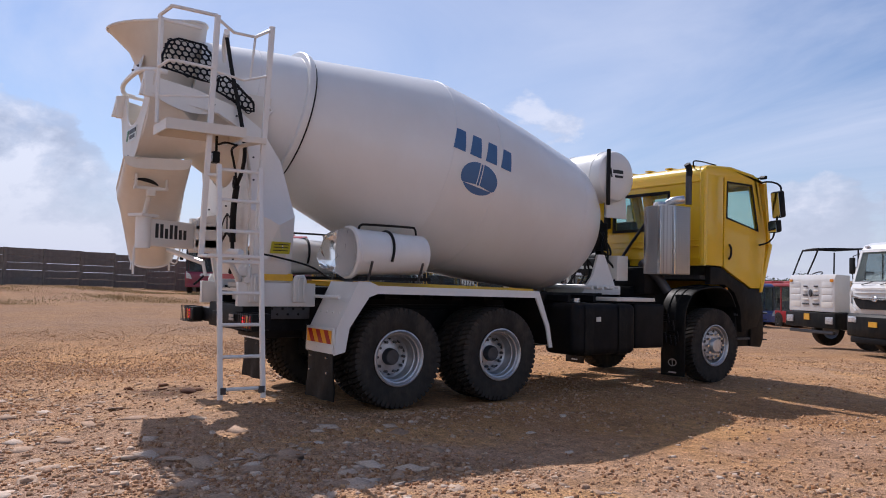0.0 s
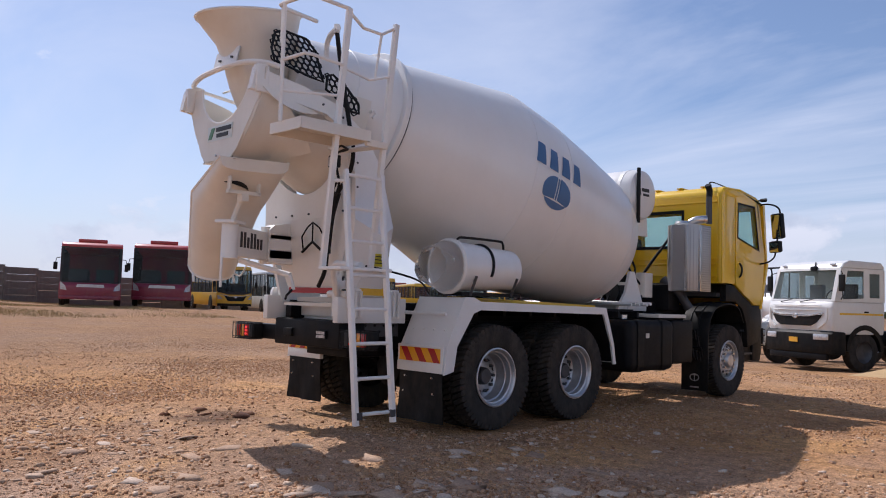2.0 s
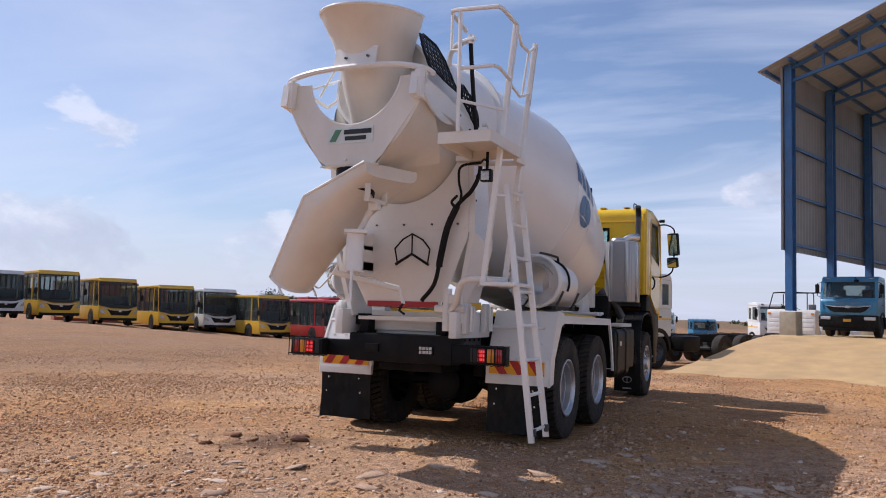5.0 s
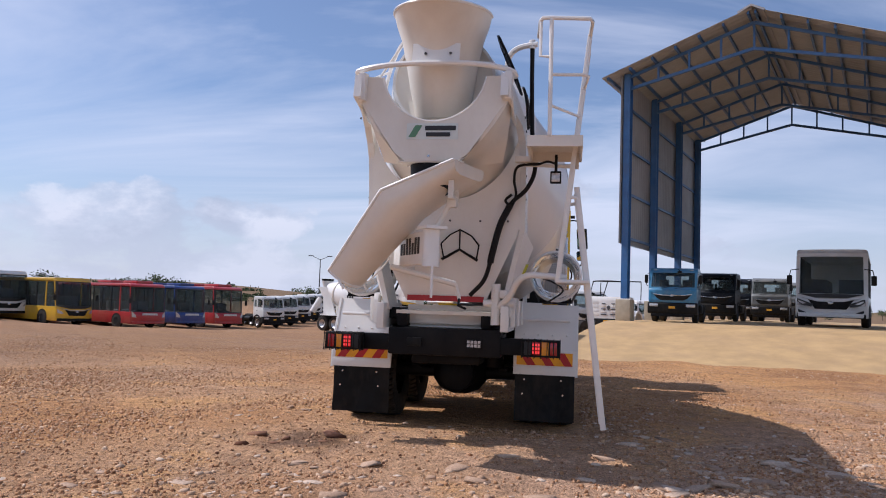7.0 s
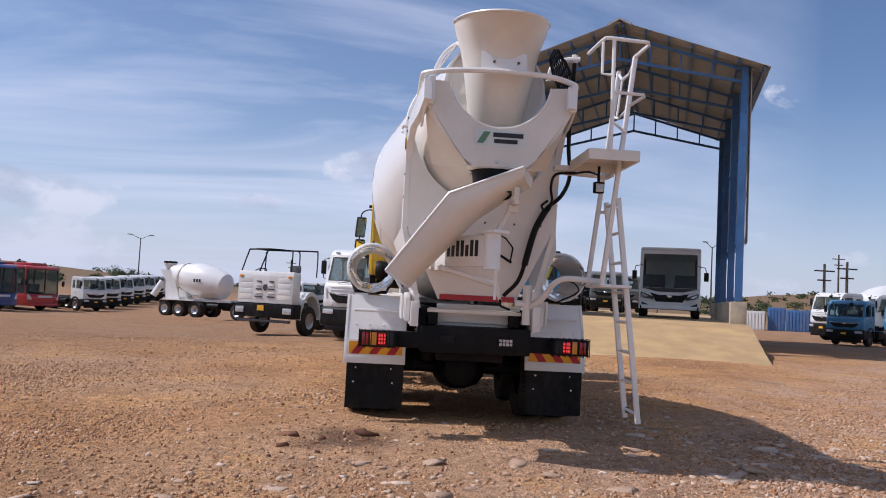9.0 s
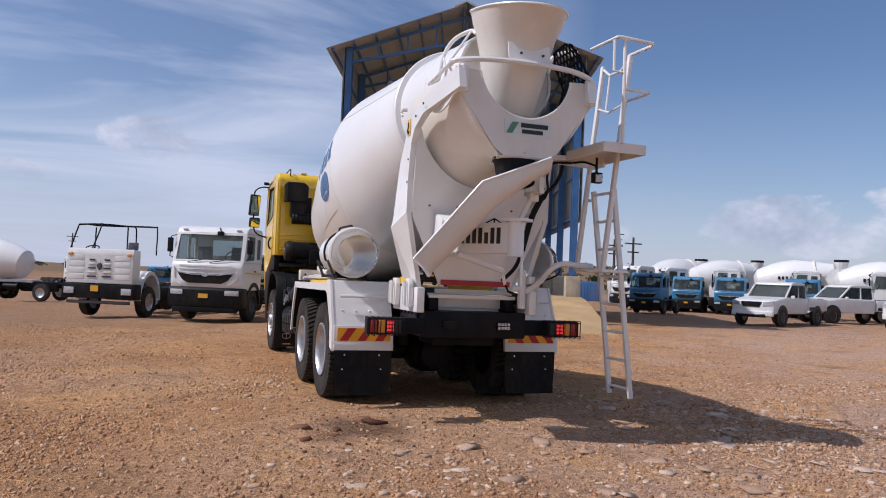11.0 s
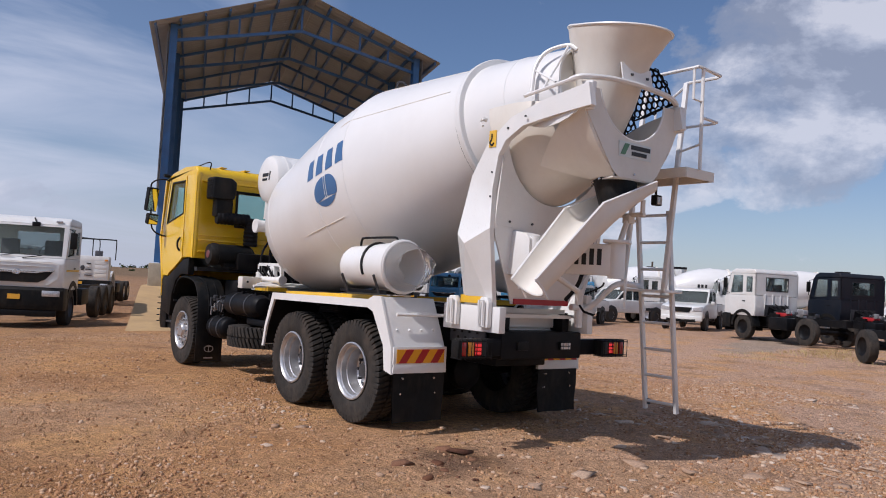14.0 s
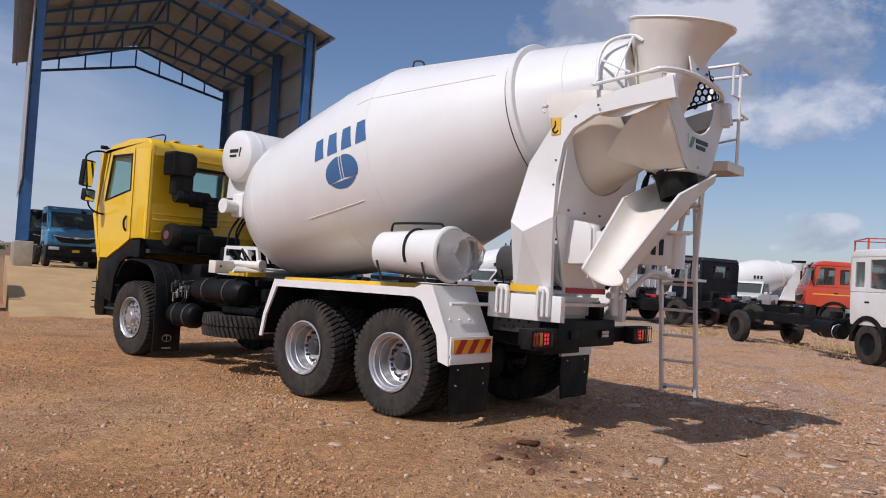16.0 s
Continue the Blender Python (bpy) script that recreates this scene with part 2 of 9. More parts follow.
def smooth_path(pts, steps=6):
    """A soft curve through the points."""
    p = [Vector(q) for q in pts]
    p = [2 * p[0] - p[1]] + p + [2 * p[-1] - p[-2]]
    out = []
    for i in range(1, len(p) - 2):
        a, b, c, d = p[i - 1], p[i], p[i + 1], p[i + 2]
        for k in range(steps):
            u = k / steps
            out.append(0.5 * (2 * b + (c - a) * u + (2 * a - 5 * b + 4 * c - d) * u * u + (3 * b - a - 3 * c + d) * u ** 3))
    return out + [p[-2]]


def part(name, shape, material, parent=None, label="", angle=0.6, fix=True):
    """Links the shape as one mesh object, a part of its parent."""
    bm = shape.bm
    bmesh.ops.remove_doubles(bm, verts=bm.verts[:], dist=1e-5)
    if fix:
        bmesh.ops.recalc_face_normals(bm, faces=bm.faces[:])
    for f in bm.faces:
        f.smooth = True
    for e in bm.edges:
        if len(e.link_faces) == 2 and e.calc_face_angle(0) > angle:
            e.smooth = False
    me = bpy.data.meshes.new(name)
    bm.to_mesh(me)
    bm.free()
    me.materials.append(material)
    ob = new(name, me)
    ob.parent = parent
    return tagged(ob, label)


def thing(name, label, category, group="", m=None):
    ob = new(name)
    if m is not None:
        ob.matrix_world = m
    return tagged(ob, label, category, group)


def again(ob, parent, m=None):
    """A further part on the same mesh."""
    o = new(ob.name.split(".")[0], ob.data)
    o.parent = parent
    if m is not None:
        o.matrix_basis = m
    return o


def side(x0, x1):
    return (x0, x1) if x0 < x1 else (x1, x0)


# ---- ground ----
HEIGHTS = [(0, 0, 0), (0, 3, 0), (0, 6, 0), (-3.2, -2.4, -0.10), (-4.2, -0.7, -0.06), (0.4, -2.9, -0.10), (8.5, -4.3, -0.24), (3.5, 0, -0.03), (3.5, 4, -0.05),
           (-4, -8, -0.20), (4.5, -8, -0.22), (-2, 16.5, -0.25), (-5.5, 21, -0.40), (-35, 10, 0.45), (-36, 15, 0.45), (-44, 22, 0.14), (-44, 28, -0.05), (-42, 34, -0.45),
           (-39, 38, -0.8), (-33, 43, -1.3), (-28, 47, -1.4), (-28, 58, -1.6), (-15, 47, -1.25), (-43, 1.5, 0.68), (-18, 6, 0.15), (-12, 28, -0.6), (22, 20, -0.15), (27, 15, 0.0),
           (24, 10, -0.13), (17.7, -0.4, -0.22), (35, 6, 0.14), (13, 8, -0.2), (6, 12.5, -0.05), (1, 13.5, -0.08), (40, 30, -0.2), (15, -25, -0.5), (-25, -25, 0.2), (10, 60, -1.0)]


def smoothstep(a, b, v):
    u = np.clip((v - a) / (b - a), 0, 1)
    return u * u * (3 - 2 * u)


def land(x, y):
    """The lie of the land, without its small bumps."""
    x, y = np.asarray(x, float), np.asarray(y, float)
    top, bottom = 0, 0
    for px, py, pz in HEIGHTS:
        w = 1 / ((x - px) ** 2 + (y - py) ** 2 + 4.0) ** 1.6
        top, bottom = top + w * pz, bottom + w
    z = top / bottom
    under = (1 - smoothstep(1.6, 3.2, np.abs(x))) * (1 - smoothstep(4.2, 6.0, np.abs(y - 3)))
    z = z * (1 - under)
    far = np.hypot(x, y)
    hill = lambda hx, hy, r, h: h * np.exp(-((x - hx) ** 2 + (y - hy) ** 2) / (r * r))
    z = z + smoothstep(90, 400, far) * (-1.0) + hill(-430, 480, 170, 10) + hill(-260, 560, 110, 8) + hill(420, 520, 170, 13) + hill(300, 560, 90, 9)
    return z


def bumps(x, y):
    """Ruts and small unevenness of the trodden soil."""
    z = 0 * x
    for fx, fy, ph, amp in ((1.3, 0.7, 0.4, 0.012), (-0.9, 1.7, 2.0, 0.010), (2.9, 2.1, 1.0, 0.006), (-3.7, 2.9, 4.0, 0.005), (6.1, -5.3, 0.7, 0.003), (5.1, 7.7, 2.2, 0.003)):
        z = z + amp * np.sin(fx * x + fy * y + ph + 1.3 * np.sin(0.6 * fy * x - 0.5 * fx * y))
    return z * (1 - 0.8 * (1 - smoothstep(1.4, 2.2, np.abs(x))) * (1 - smoothstep(3.9, 5.2, np.abs(y - 3))))


def axis_steps(lo, hi, step, reach):
    core = np.arange(lo, hi + step / 2, step)
    out, d, v = [], step, 0.0
    while v < reach:
        d *= 1.12
        v += d
        out.append(v)
    out = np.array(out)
    return np.concatenate((lo - out[::-1], core, hi + out))


gx, gy = axis_steps(-11, 12, 0.14, 2600), axis_steps(-10, 14, 0.14, 2600)
GX, GY = np.meshgrid(gx, gy)
near = 1 - smoothstep(60, 120, np.hypot(GX, GY))
GZ = land(GX, GY) + near * bumps(GX, GY) - 0.012
nx, ny = len(gx), len(gy)
me = bpy.data.meshes.new("ground")
idx = np.arange(nx * ny).reshape(ny, nx)
quads = np.stack((idx[:-1, :-1], idx[:-1, 1:], idx[1:, 1:], idx[1:, :-1]), -1).reshape(-1, 4)
me.vertices.add(nx * ny)
me.vertices.foreach_set("co", np.stack((GX, GY, GZ), -1).ravel())
me.loops.add(quads.size)
me.loops.foreach_set("vertex_index", quads.ravel().astype(np.int32))
me.polygons.add(len(quads))
me.polygons.foreach_set("loop_start", np.arange(0, quads.size, 4, dtype=np.int32))
me.update(calc_edges=True)
me.polygons.foreach_set("use_smooth", np.ones(len(quads), bool))
ground = tagged(new("ground", me), "bare reddish brown soil strewn with gravel and flat stones", "ground", kind="structure")


def soil():
    m = bpy.data.materials.new("red brown soil")
    m.use_nodes = True
    t = m.node_tree
    b = t.nodes["Principled BSDF"]
    where = t.nodes.new("ShaderNodeTexCoord").outputs["Object"]

    def noise_at(scale, detail=8.0, rough=0.6):
        n = node(t, "ShaderNodeTexNoise", Scale=scale, Detail=detail, Roughness=rough)
        t.links.new(where, n.inputs["Vector"])
        return n.outputs[0]

    def over(mask, low, high):
        n = t.nodes.new("ShaderNodeMix")
        n.data_type = "RGBA"
        t.links.new(mask, n.inputs[0])
        for i, c in ((6, low), (7, high)):
            if isinstance(c, tuple):
                n.inputs[i].default_value = (*c, 1)
            else:
                t.links.new(c, n.inputs[i])
        return n.outputs[2]

    base = ramp(t, noise_at(0.35), [(0.30, (0.36, 0.180, 0.082)), (0.5, (0.50, 0.262, 0.112)), (0.70, (0.62, 0.335, 0.135))])
    grey = over(ramp(t, noise_at(0.16, 6), [(0.45, 0.0), (0.60, 0.75)]), base, (0.49, 0.31, 0.195))
    apart = t.nodes.new("ShaderNodeSeparateXYZ")
    t.links.new(where, apart.inputs[0])
    trodden = maths(t, "ADD", maths(t, "MULTIPLY", apart.outputs[0], 0.09), maths(t, "MULTIPLY", apart.outputs[1], -0.07))
    trodden = maths(t, "ADD", trodden, noise_at(0.5, 5))
    grey = over(ramp(t, trodden, [(0.62, 0.0), (1.1, 0.78)]), grey, (0.56, 0.365, 0.26))
    # patches of fine ochre earth between the gravel
    fine_earth = ramp(t, noise_at(0.62, 7, 0.62), [(0.50, 0.0), (0.61, 0.7)])
    grey = over(fine_earth, grey, (0.60, 0.325, 0.132))
    dark = over(ramp(t, noise_at(0.8, 9, 0.7), [(0.53, 0.0), (0.68, 0.62)]), grey, (0.22, 0.118, 0.066))
    grit = node(t, "ShaderNodeTexVoronoi", Scale=22.0, Randomness=1.0)
    t.links.new(where, grit.inputs["Vector"])
    speck = t.nodes.new("ShaderNodeSeparateColor")
    t.links.new(grit.outputs["Color"], speck.inputs[0])
    stones = maths(t, "MULTIPLY", ramp(t, grit.outputs["Distance"], [(0.30, 1.0), (0.42, 0.0)]), ramp(t, speck.outputs[0], [(0.55, 0.0), (0.70, 0.8)]))
    patches = maths(t, "SUBTRACT", ramp(t, noise_at(0.45, 5), [(0.40, 0.15), (0.60, 1.0)]), maths(t, "MULTIPLY", fine_earth, 0.8))
    stones = maths(t, "MULTIPLY", stones, patches)
    pebble = ramp(t, speck.outputs[1], [(0.0, (0.24, 0.13, 0.075)), (0.5, (0.42, 0.25, 0.145)), (1.0, (0.54, 0.37, 0.25))])
    # a damp stain behind the rear wheels
    place = t.nodes.new("ShaderNodeMapping")
    place.inputs["Location"].default_value = (1.15, 1.75, 0)
    t.links.new(where, place.inputs["Vector"])
    spread = t.nodes.new("ShaderNodeVectorMath")
    spread.operation = "LENGTH"
    t.links.new(place.outputs[0], spread.inputs[0])
    damp = ramp(t, maths(t, "ADD", spread.outputs["Value"], maths(t, "MULTIPLY", noise_at(2.6, 6), 0.9)), [(0.70, 0.72), (1.0, 0.0)])
    reach = t.nodes.new("ShaderNodeVectorMath")
    reach.operation = "LENGTH"
    t.links.new(where, reach.inputs[0])
    dry = ramp(t, maths(t, "SUBTRACT", maths(t, "MULTIPLY", reach.outputs["Value"], 0.02), maths(t, "MULTIPLY", apart.outputs[0], 0.012)), [(0.18, 0.0), (0.40, 0.66)])
    dark = over(dry, dark, (0.26, 0.153, 0.090))
    # a greyish strip of old track towards the chassis cabs
    strip = t.nodes.new("ShaderNodeMapping")
    strip.vector_type = "TEXTURE"
    strip.inputs["Location"].default_value = (23.0, 9.2, 0)
    strip.inputs["Rotation"].default_value = (0, 0, 0.38)
    strip.inputs["Scale"].default_value = (11.0, 2.4, 40.0)
    t.links.new(where, strip.inputs["Vector"])
    along_strip = t.nodes.new("ShaderNodeVectorMath")
    along_strip.operation = "LENGTH"
    t.links.new(strip.outputs[0], along_strip.inputs[0])
    worn = ramp(t, maths(t, "ADD", along_strip.outputs["Value"], maths(t, "MULTIPLY", noise_at(0.7, 6), 0.9)), [(0.85, 0.72), (1.5, 0.0)])
    dark = over(worn, dark, (0.37, 0.30, 0.235))
    scrub = ramp(t, maths(t, "MULTIPLY", reach.outputs["Value"], 0.001), [(0.10, 0.0), (0.22, 0.8)])
    dark = over(scrub, dark, (0.15, 0.105, 0.06))
    colour = over(damp, over(stones, dark, pebble), (0.085, 0.045, 0.03))
    crumbs = ramp(t, noise_at(55, 6, 0.7), [(0.3, 0.50), (0.7, 1.45)])
    crumbs = maths(t, "MULTIPLY", crumbs, ramp(t, noise_at(11, 6, 0.7), [(0.32, 0.70), (0.68, 1.32)]))
    n = t.nodes.new("ShaderNodeMix")
    n.data_type, n.blend_type = "RGBA", "MULTIPLY"
    n.inputs[0].default_value = 1.0
    t.links.new(colour, n.inputs[6])
    t.links.new(crumbs, n.inputs[7])
    t.links.new(n.outputs[2], b.inputs["Base Color"])
    b.inputs["Roughness"].default_value = 0.95
    b.inputs["Specular IOR Level"].default_value = 0.2
    u = node(t, "ShaderNodeBump", Strength=1.0, Distance=0.04)
    t.links.new(maths(t, "ADD", maths(t, "ADD", maths(t, "MULTIPLY", stones, 0.8), noise_at(30, 8, 0.7)), maths(t, "MULTIPLY", noise_at(6, 5, 0.6), 2.4)), u.inputs["Height"])
    t.links.new(u.outputs[0], b.inputs["Normal"])
    return m


me.materials.append(soil())

CONCRETE = mat("pale ramp concrete", (0.47, 0.31, 0.145), 0.85, var=0.14, scale=1.1, bump=0.3, grain=60, dirt=(0.36, 0.24, 0.14), dirty=0.55)
PIER = mat("grey pier concrete", (0.42, 0.36, 0.27), 0.9, var=0.15, scale=3, bump=0.4, grain=50)
BLUE_STEEL = mat("blue painted steel", (0.035, 0.13, 0.32), 0.45, var=0.15, scale=2, dirt=(0.2, 0.18, 0.16), dirty=0.25)
SHEETING = mat("corrugated grey sheeting", (0.36, 0.37, 0.38), 0.6, 0.1, var=0.10, scale=0.8, dirt=(0.25, 0.22, 0.18), dirty=0.3)

# ---- shed, with its raised floor and ramp ----
SHED_A, SHED_B = Vector((3.3, 20.8, 0)), Vector((11.65, 17.7, 0))
along = (SHED_B - SHED_A).normalized()
inward = Vector((-along.y, along.x, 0))
SPAN, DEEP = (SHED_B - SHED_A).length, 12.6
shed_frame = Matrix.Translation(SHED_A) @ Matrix((along, inward, (0, 0, 1))).transposed().to_4x4()
FLOOR_Z, EAVE_Z, PEAK_Z = 0.88, 10.15, 11.75

# the slab lies from the ramp's head back under the roof; its front falls to the soil as a ramp
s = Shape()
plan = [(-0.45, -0.5), (SPAN + 0.3, -0.6), (SPAN + 0.6, 30.0), (-0.45, 30.0)]
foot = [(0.1, 13.0), (9.6, 10.9)]
top = [shed_frame @ Vector((*p, FLOOR_Z)) for p in plan]
low = [Vector((p[0], p[1], float(land(*p)) - 0.05)) for p in foot]
deep = [Vector((p.x, p.y, -1.4)) for p in top]
n_across, n_along = 24, 14
rows_r = []
for j in range(n_along + 1):
    v = j / n_along
    fall = v * v * (3 - 2 * v) * 0.55 + v * 0.45
    row = []
    for i in range(n_across + 1):
        u = i / n_across
        a, b = top[0].lerp(top[1], u), low[0].lerp(low[1], u)
        p = a.lerp(b, v)
        p.z = a.z + (b.z - a.z) * fall
        row.append(p)
    rows_r.append(row)
verts = [p for r in rows_r for p in r]
w = n_across + 1
s.faces(verts, [(j * w + i, j * w + i + 1, (j + 1) * w + i + 1, (j + 1) * w + i) for j in range(n_along) for i in range(n_across)])
for edge in ([r[0] for r in rows_r], [r[-1] for r in rows_r]):
    s.faces(edge + [Vector((p.x, p.y, -1.5)) for p in edge], [(i, i + 1, n_along + 2 + i, n_along + 1 + i) for i in range(n_along)])
s.faces(top + deep, [(0, 1, 2, 3), (1, 2, 6, 5), (2, 3, 7, 6), (3, 0, 4, 7)])
tagged(part("ramp", s, CONCRETE), "pale dusty concrete ramp and raised floor of the shed", "ramp", kind="structure")

shed = thing("shed", "tall open blue steel shed with grey sheet roof and side cladding", "shed", m=shed_frame)
posts_y = (0.0, 3.95, 8.4, 12.6)
for y in posts_y:
    for x in (0.0, SPAN):
        s = Shape()
        s.prism([(x - 0.12, y - 0.185), (x + 0.12, y - 0.185), (x + 0.12, y - 0.155), (x + 0.025, y - 0.155), (x + 0.025, y + 0.155), (x + 0.12, y + 0.155), (x + 0.12, y + 0.185),
                 (x - 0.12, y + 0.185), (x - 0.12, y + 0.155), (x - 0.025, y + 0.155), (x - 0.025, y - 0.155), (x - 0.12, y - 0.155)], "z", 1.70, EAVE_Z)
        part("post", s, BLUE_STEEL, shed)
        s = Shape()
        s.box((x, y, 1.25), (0.55, 0.6, 0.84), bevel=0.03)
        part("pier", s, PIER, shed, "grey concrete pier")


def truss(y):
    s = Shape()
    chord = [(0, y, EAVE_Z - 0.1), (SPAN / 2, y, PEAK_Z - 0.22), (SPAN, y, EAVE_Z - 0.1)]
    lower = [(0, y, EAVE_Z - 0.55), (SPAN / 2, y, PEAK_Z - 1.15), (SPAN, y, EAVE_Z - 0.55)]
    for line in (chord, lower):
        for a, b in zip(line, line[1:]):
            s.tube([a, b], 0.075, 4)
    for k in range(1, 8):
        u = k / 4
        pick = lambda line: Vector(line[0]).lerp(Vector(line[1]), u) if u <= 1 else Vector(line[1]).lerp(Vector(line[2]), u - 1)
        s.tube([pick(lower), pick(chord)], 0.05, 4)
    return s


for y in posts_y:
    part("truss", truss(y), BLUE_STEEL, shed)


def corrugated(p00, p10, p01, p11, waves, depth, across=True):
    """Ribbed sheet over a rectangle given by its corners; the ribs run from p0x to p1x."""
    p00, p10, p01, p11 = (Vector(p) for p in (p00, p10, p01, p11))
    nrm = (p10 - p00).cross(p01 - p00).normalized()
    s = Shape()
    n = waves * 4
    for off in (0.0, 0.004):
        verts = []
        for i in range(n + 1):
            u = i / n
            d = nrm * (depth * (0, 1, 1, 0)[i % 4] + off)
            verts += [p00.lerp(p01, u) + d, p10.lerp(p11, u) + d]
        s.faces(verts, [(2 * i, 2 * i + 1, 2 * i + 3, 2 * i + 2) for i in range(n)])
    return s


OVER = 0.8
slope = (PEAK_Z - EAVE_Z) / (SPAN / 2)
for x0, x1 in ((SPAN / 2, -OVER), (SPAN / 2, SPAN + OVER)):
    drop = EAVE_Z - OVER * slope
    part("roof_sheet", corrugated((x0, -OVER, PEAK_Z + 0.05), (x1, -OVER, drop + 0.05), (x0, DEEP + 0.6, PEAK_Z + 0.05), (x1, DEEP + 0.6, drop + 0.05), 44, 0.035), SHEETING, shed, "grey corrugated roof sheet", fix=False)
    for k in range(7):
        u = (k + 0.15) / 6.4
        z = PEAK_Z + (drop - PEAK_Z) * u
        s = Shape()
        s.box((x0 + (x1 - x0) * u, (DEEP - 0.2) / 2, z - 0.03), (0.07, DEEP + 1.2, 0.13))
        part("purlin", s, BLUE_STEEL, shed)
s = Shape()
s.prism([(SPAN / 2 - 0.45, PEAK_Z - 0.06), (SPAN / 2, PEAK_Z + 0.17), (SPAN / 2 + 0.45, PEAK_Z - 0.06), (SPAN / 2 + 0.40, PEAK_Z - 0.12), (SPAN / 2, PEAK_Z + 0.10), (SPAN / 2 - 0.40, PEAK_Z - 0.12)], "y", -OVER - 0.05, DEEP + 0.6)
part("ridge_cap", s, SHEETING, shed)
for x, sign in ((-0.2, 1), (SPAN + 0.2, -1)):
    base = 3.75
    part("side_cladding", corrugated((x, -0.3, EAVE_Z), (x, -0.3, base), (x, DEEP + 0.2, EAVE_Z), (x, DEEP + 0.2, base), 46, 0.03), SHEETING, shed, "grey corrugated side cladding", fix=False)
    for z in (4.0, 5.7, 7.4, 9.0):
        s = Shape()
        s.box((x + sign * 0.09, DEEP / 2, z), (0.06, DEEP, 0.10))
        part("side_rail", s, BLUE_STEEL, shed)


# ---- concrete mixer truck ----
truck = thing("mixer_truck", "concrete mixer truck with yellow cab and white drum on bare soil", "truck")


def tyre_shape(r, width, lugs=0):
    """A tyre turned about x, its middle at the origin; its blocks stand up from the tread in two staggered rows."""
    s = Shape()
    h, q = width / 2, r - 0.245
    prof = [(-h * 0.80, q, 0), (-h * 0.95, q + 0.03, 0), (-h, q + 0.10, 0), (-h * 1.0, r - 0.068, 0), (-h * 1.0, r - 0.050, -1), (-h * 0.95, r - 0.006, -1), (-h * 0.5, r + 0.006, -1), (-h * 0.08, r + 0.008, -1), (-h * 0.06, r - 0.02, 0),
            (h * 0.06, r - 0.02, 0), (h * 0.08, r + 0.008, 1), (h * 0.5, r + 0.006, 1), (h * 0.95, r - 0.006, 1), (h * 1.0, r - 0.050, 1), (h * 1.0, r - 0.068, 0), (h, q + 0.10, 0), (h * 0.95, q + 0.03, 0), (h * 0.80, q, 0)]
    n = lugs * 4 if lugs else 40
    rings = []
    for x, rad, row in prof:
        ring = []
        for k in range(n):
            gap = lugs and row and (k + (2 if row > 0 else 0)) % 4 == 3
            u = 2 * math.pi * (k + (0.35 if lugs and (k + (2 if row > 0 else 0)) % 4 == 2 and row else 0.0)) / n
            slant = 0.10 * (abs(x) / h - 0.5) * row if lugs else 0.0
            p = rad - (0.030 if gap else 0.0)
            ring.append(Vector((x * (0.97 if gap else 1.0), p * math.sin(u + slant), p * math.cos(u + slant))))
        rings.append(ring)
    s.ring_loft(rings, caps=False)
    return s


TYRE_R = 0.535


def wheel(x, y, outward, deep):
    """One wheel: tyre, with rim, hub and nuts under it. deep: a dished rear wheel."""
    tyre = part("tyre", tyre_shape(TYRE_R, 0.285, 54), RUBBER, truck)
    tyre.location = (x, y, TYRE_R)
    if outward < 0:
        tyre.rotation_euler = (0, 0, math.pi)
    s = Shape()
    face = -0.09 if deep else 0.095
    prof = [(-0.11, 0.285), (0.10, 0.272), (0.118, 0.280), (0.128, 0.300), (0.142, 0.302), (0.146, 0.288), (0.128, 0.272), (0.112, 0.268), (0.106, 0.252), (0.05, 0.246), (0.044, 0.236)]
    if deep:
        prof += [(-0.02, 0.232), (-0.065, 0.222), (face, 0.19), (face + 0.015, 0.15), (face + 0.015, 0.0)]
    else:
        prof += [(0.06, 0.235), (face, 0.215), (face + 0.012, 0.15), (face + 0.012, 0.0)]
    s.lathe(prof, Matrix(), 36)
    rim = part("rim", s, STEEL, tyre, "silver painted steel rim")
    s = Shape()
    reach = 0.07 if deep else 0.05
    hub_r = 0.095 if deep else 0.112
    s.lathe([(face, hub_r), (face + reach, hub_r - 0.007), (face + reach + 0.02, hub_r - 0.022), (face + reach + 0.025, 0.0)], Matrix(), 20)
    part("hub", s, DARK_STEEL if deep else STEEL, tyre)
    for k in range(10):
        u = 2 * math.pi * k / 10
        s = Shape()
        p = Vector((face + 0.008, 0.165 * math.cos(u), 0.165 * math.sin(u)))
        s.tube([p, p + Vector((0.045, 0, 0))], 0.017, 6)
        part("wheel_nut", s, DARK_STEEL if deep else CHROME, tyre)
    # no real openings: black discs give the dark inside the vent holes
    for k in range(10):
        u = 2 * math.pi * (k + 0.5) / 10
        s = Shape()
        p = Vector((face + (0.004 if deep else 0.006), 0.205 * math.cos(u), 0.205 * math.sin(u)))
        s.tube([p, p + Vector((0.006, 0, 0))], 0.024 if deep else 0.020, 10)
        part("vent_hole", s, INK, tyre)
    return tyre


for y in (0.0, 1.36):
    for sgn in (1, -1):
        wheel(sgn * 1.155, y, sgn, True)
        inner = part("inner_tyre", tyre_shape(TYRE_R, 0.285, 54), RUBBER, truck)
        inner.location = (sgn * 0.83, y, TYRE_R)
        inner.rotation_euler = (0.05, 0, 0)
for sgn in (1, -1):
    wheel(sgn * 1.05, 5.40, sgn, False)

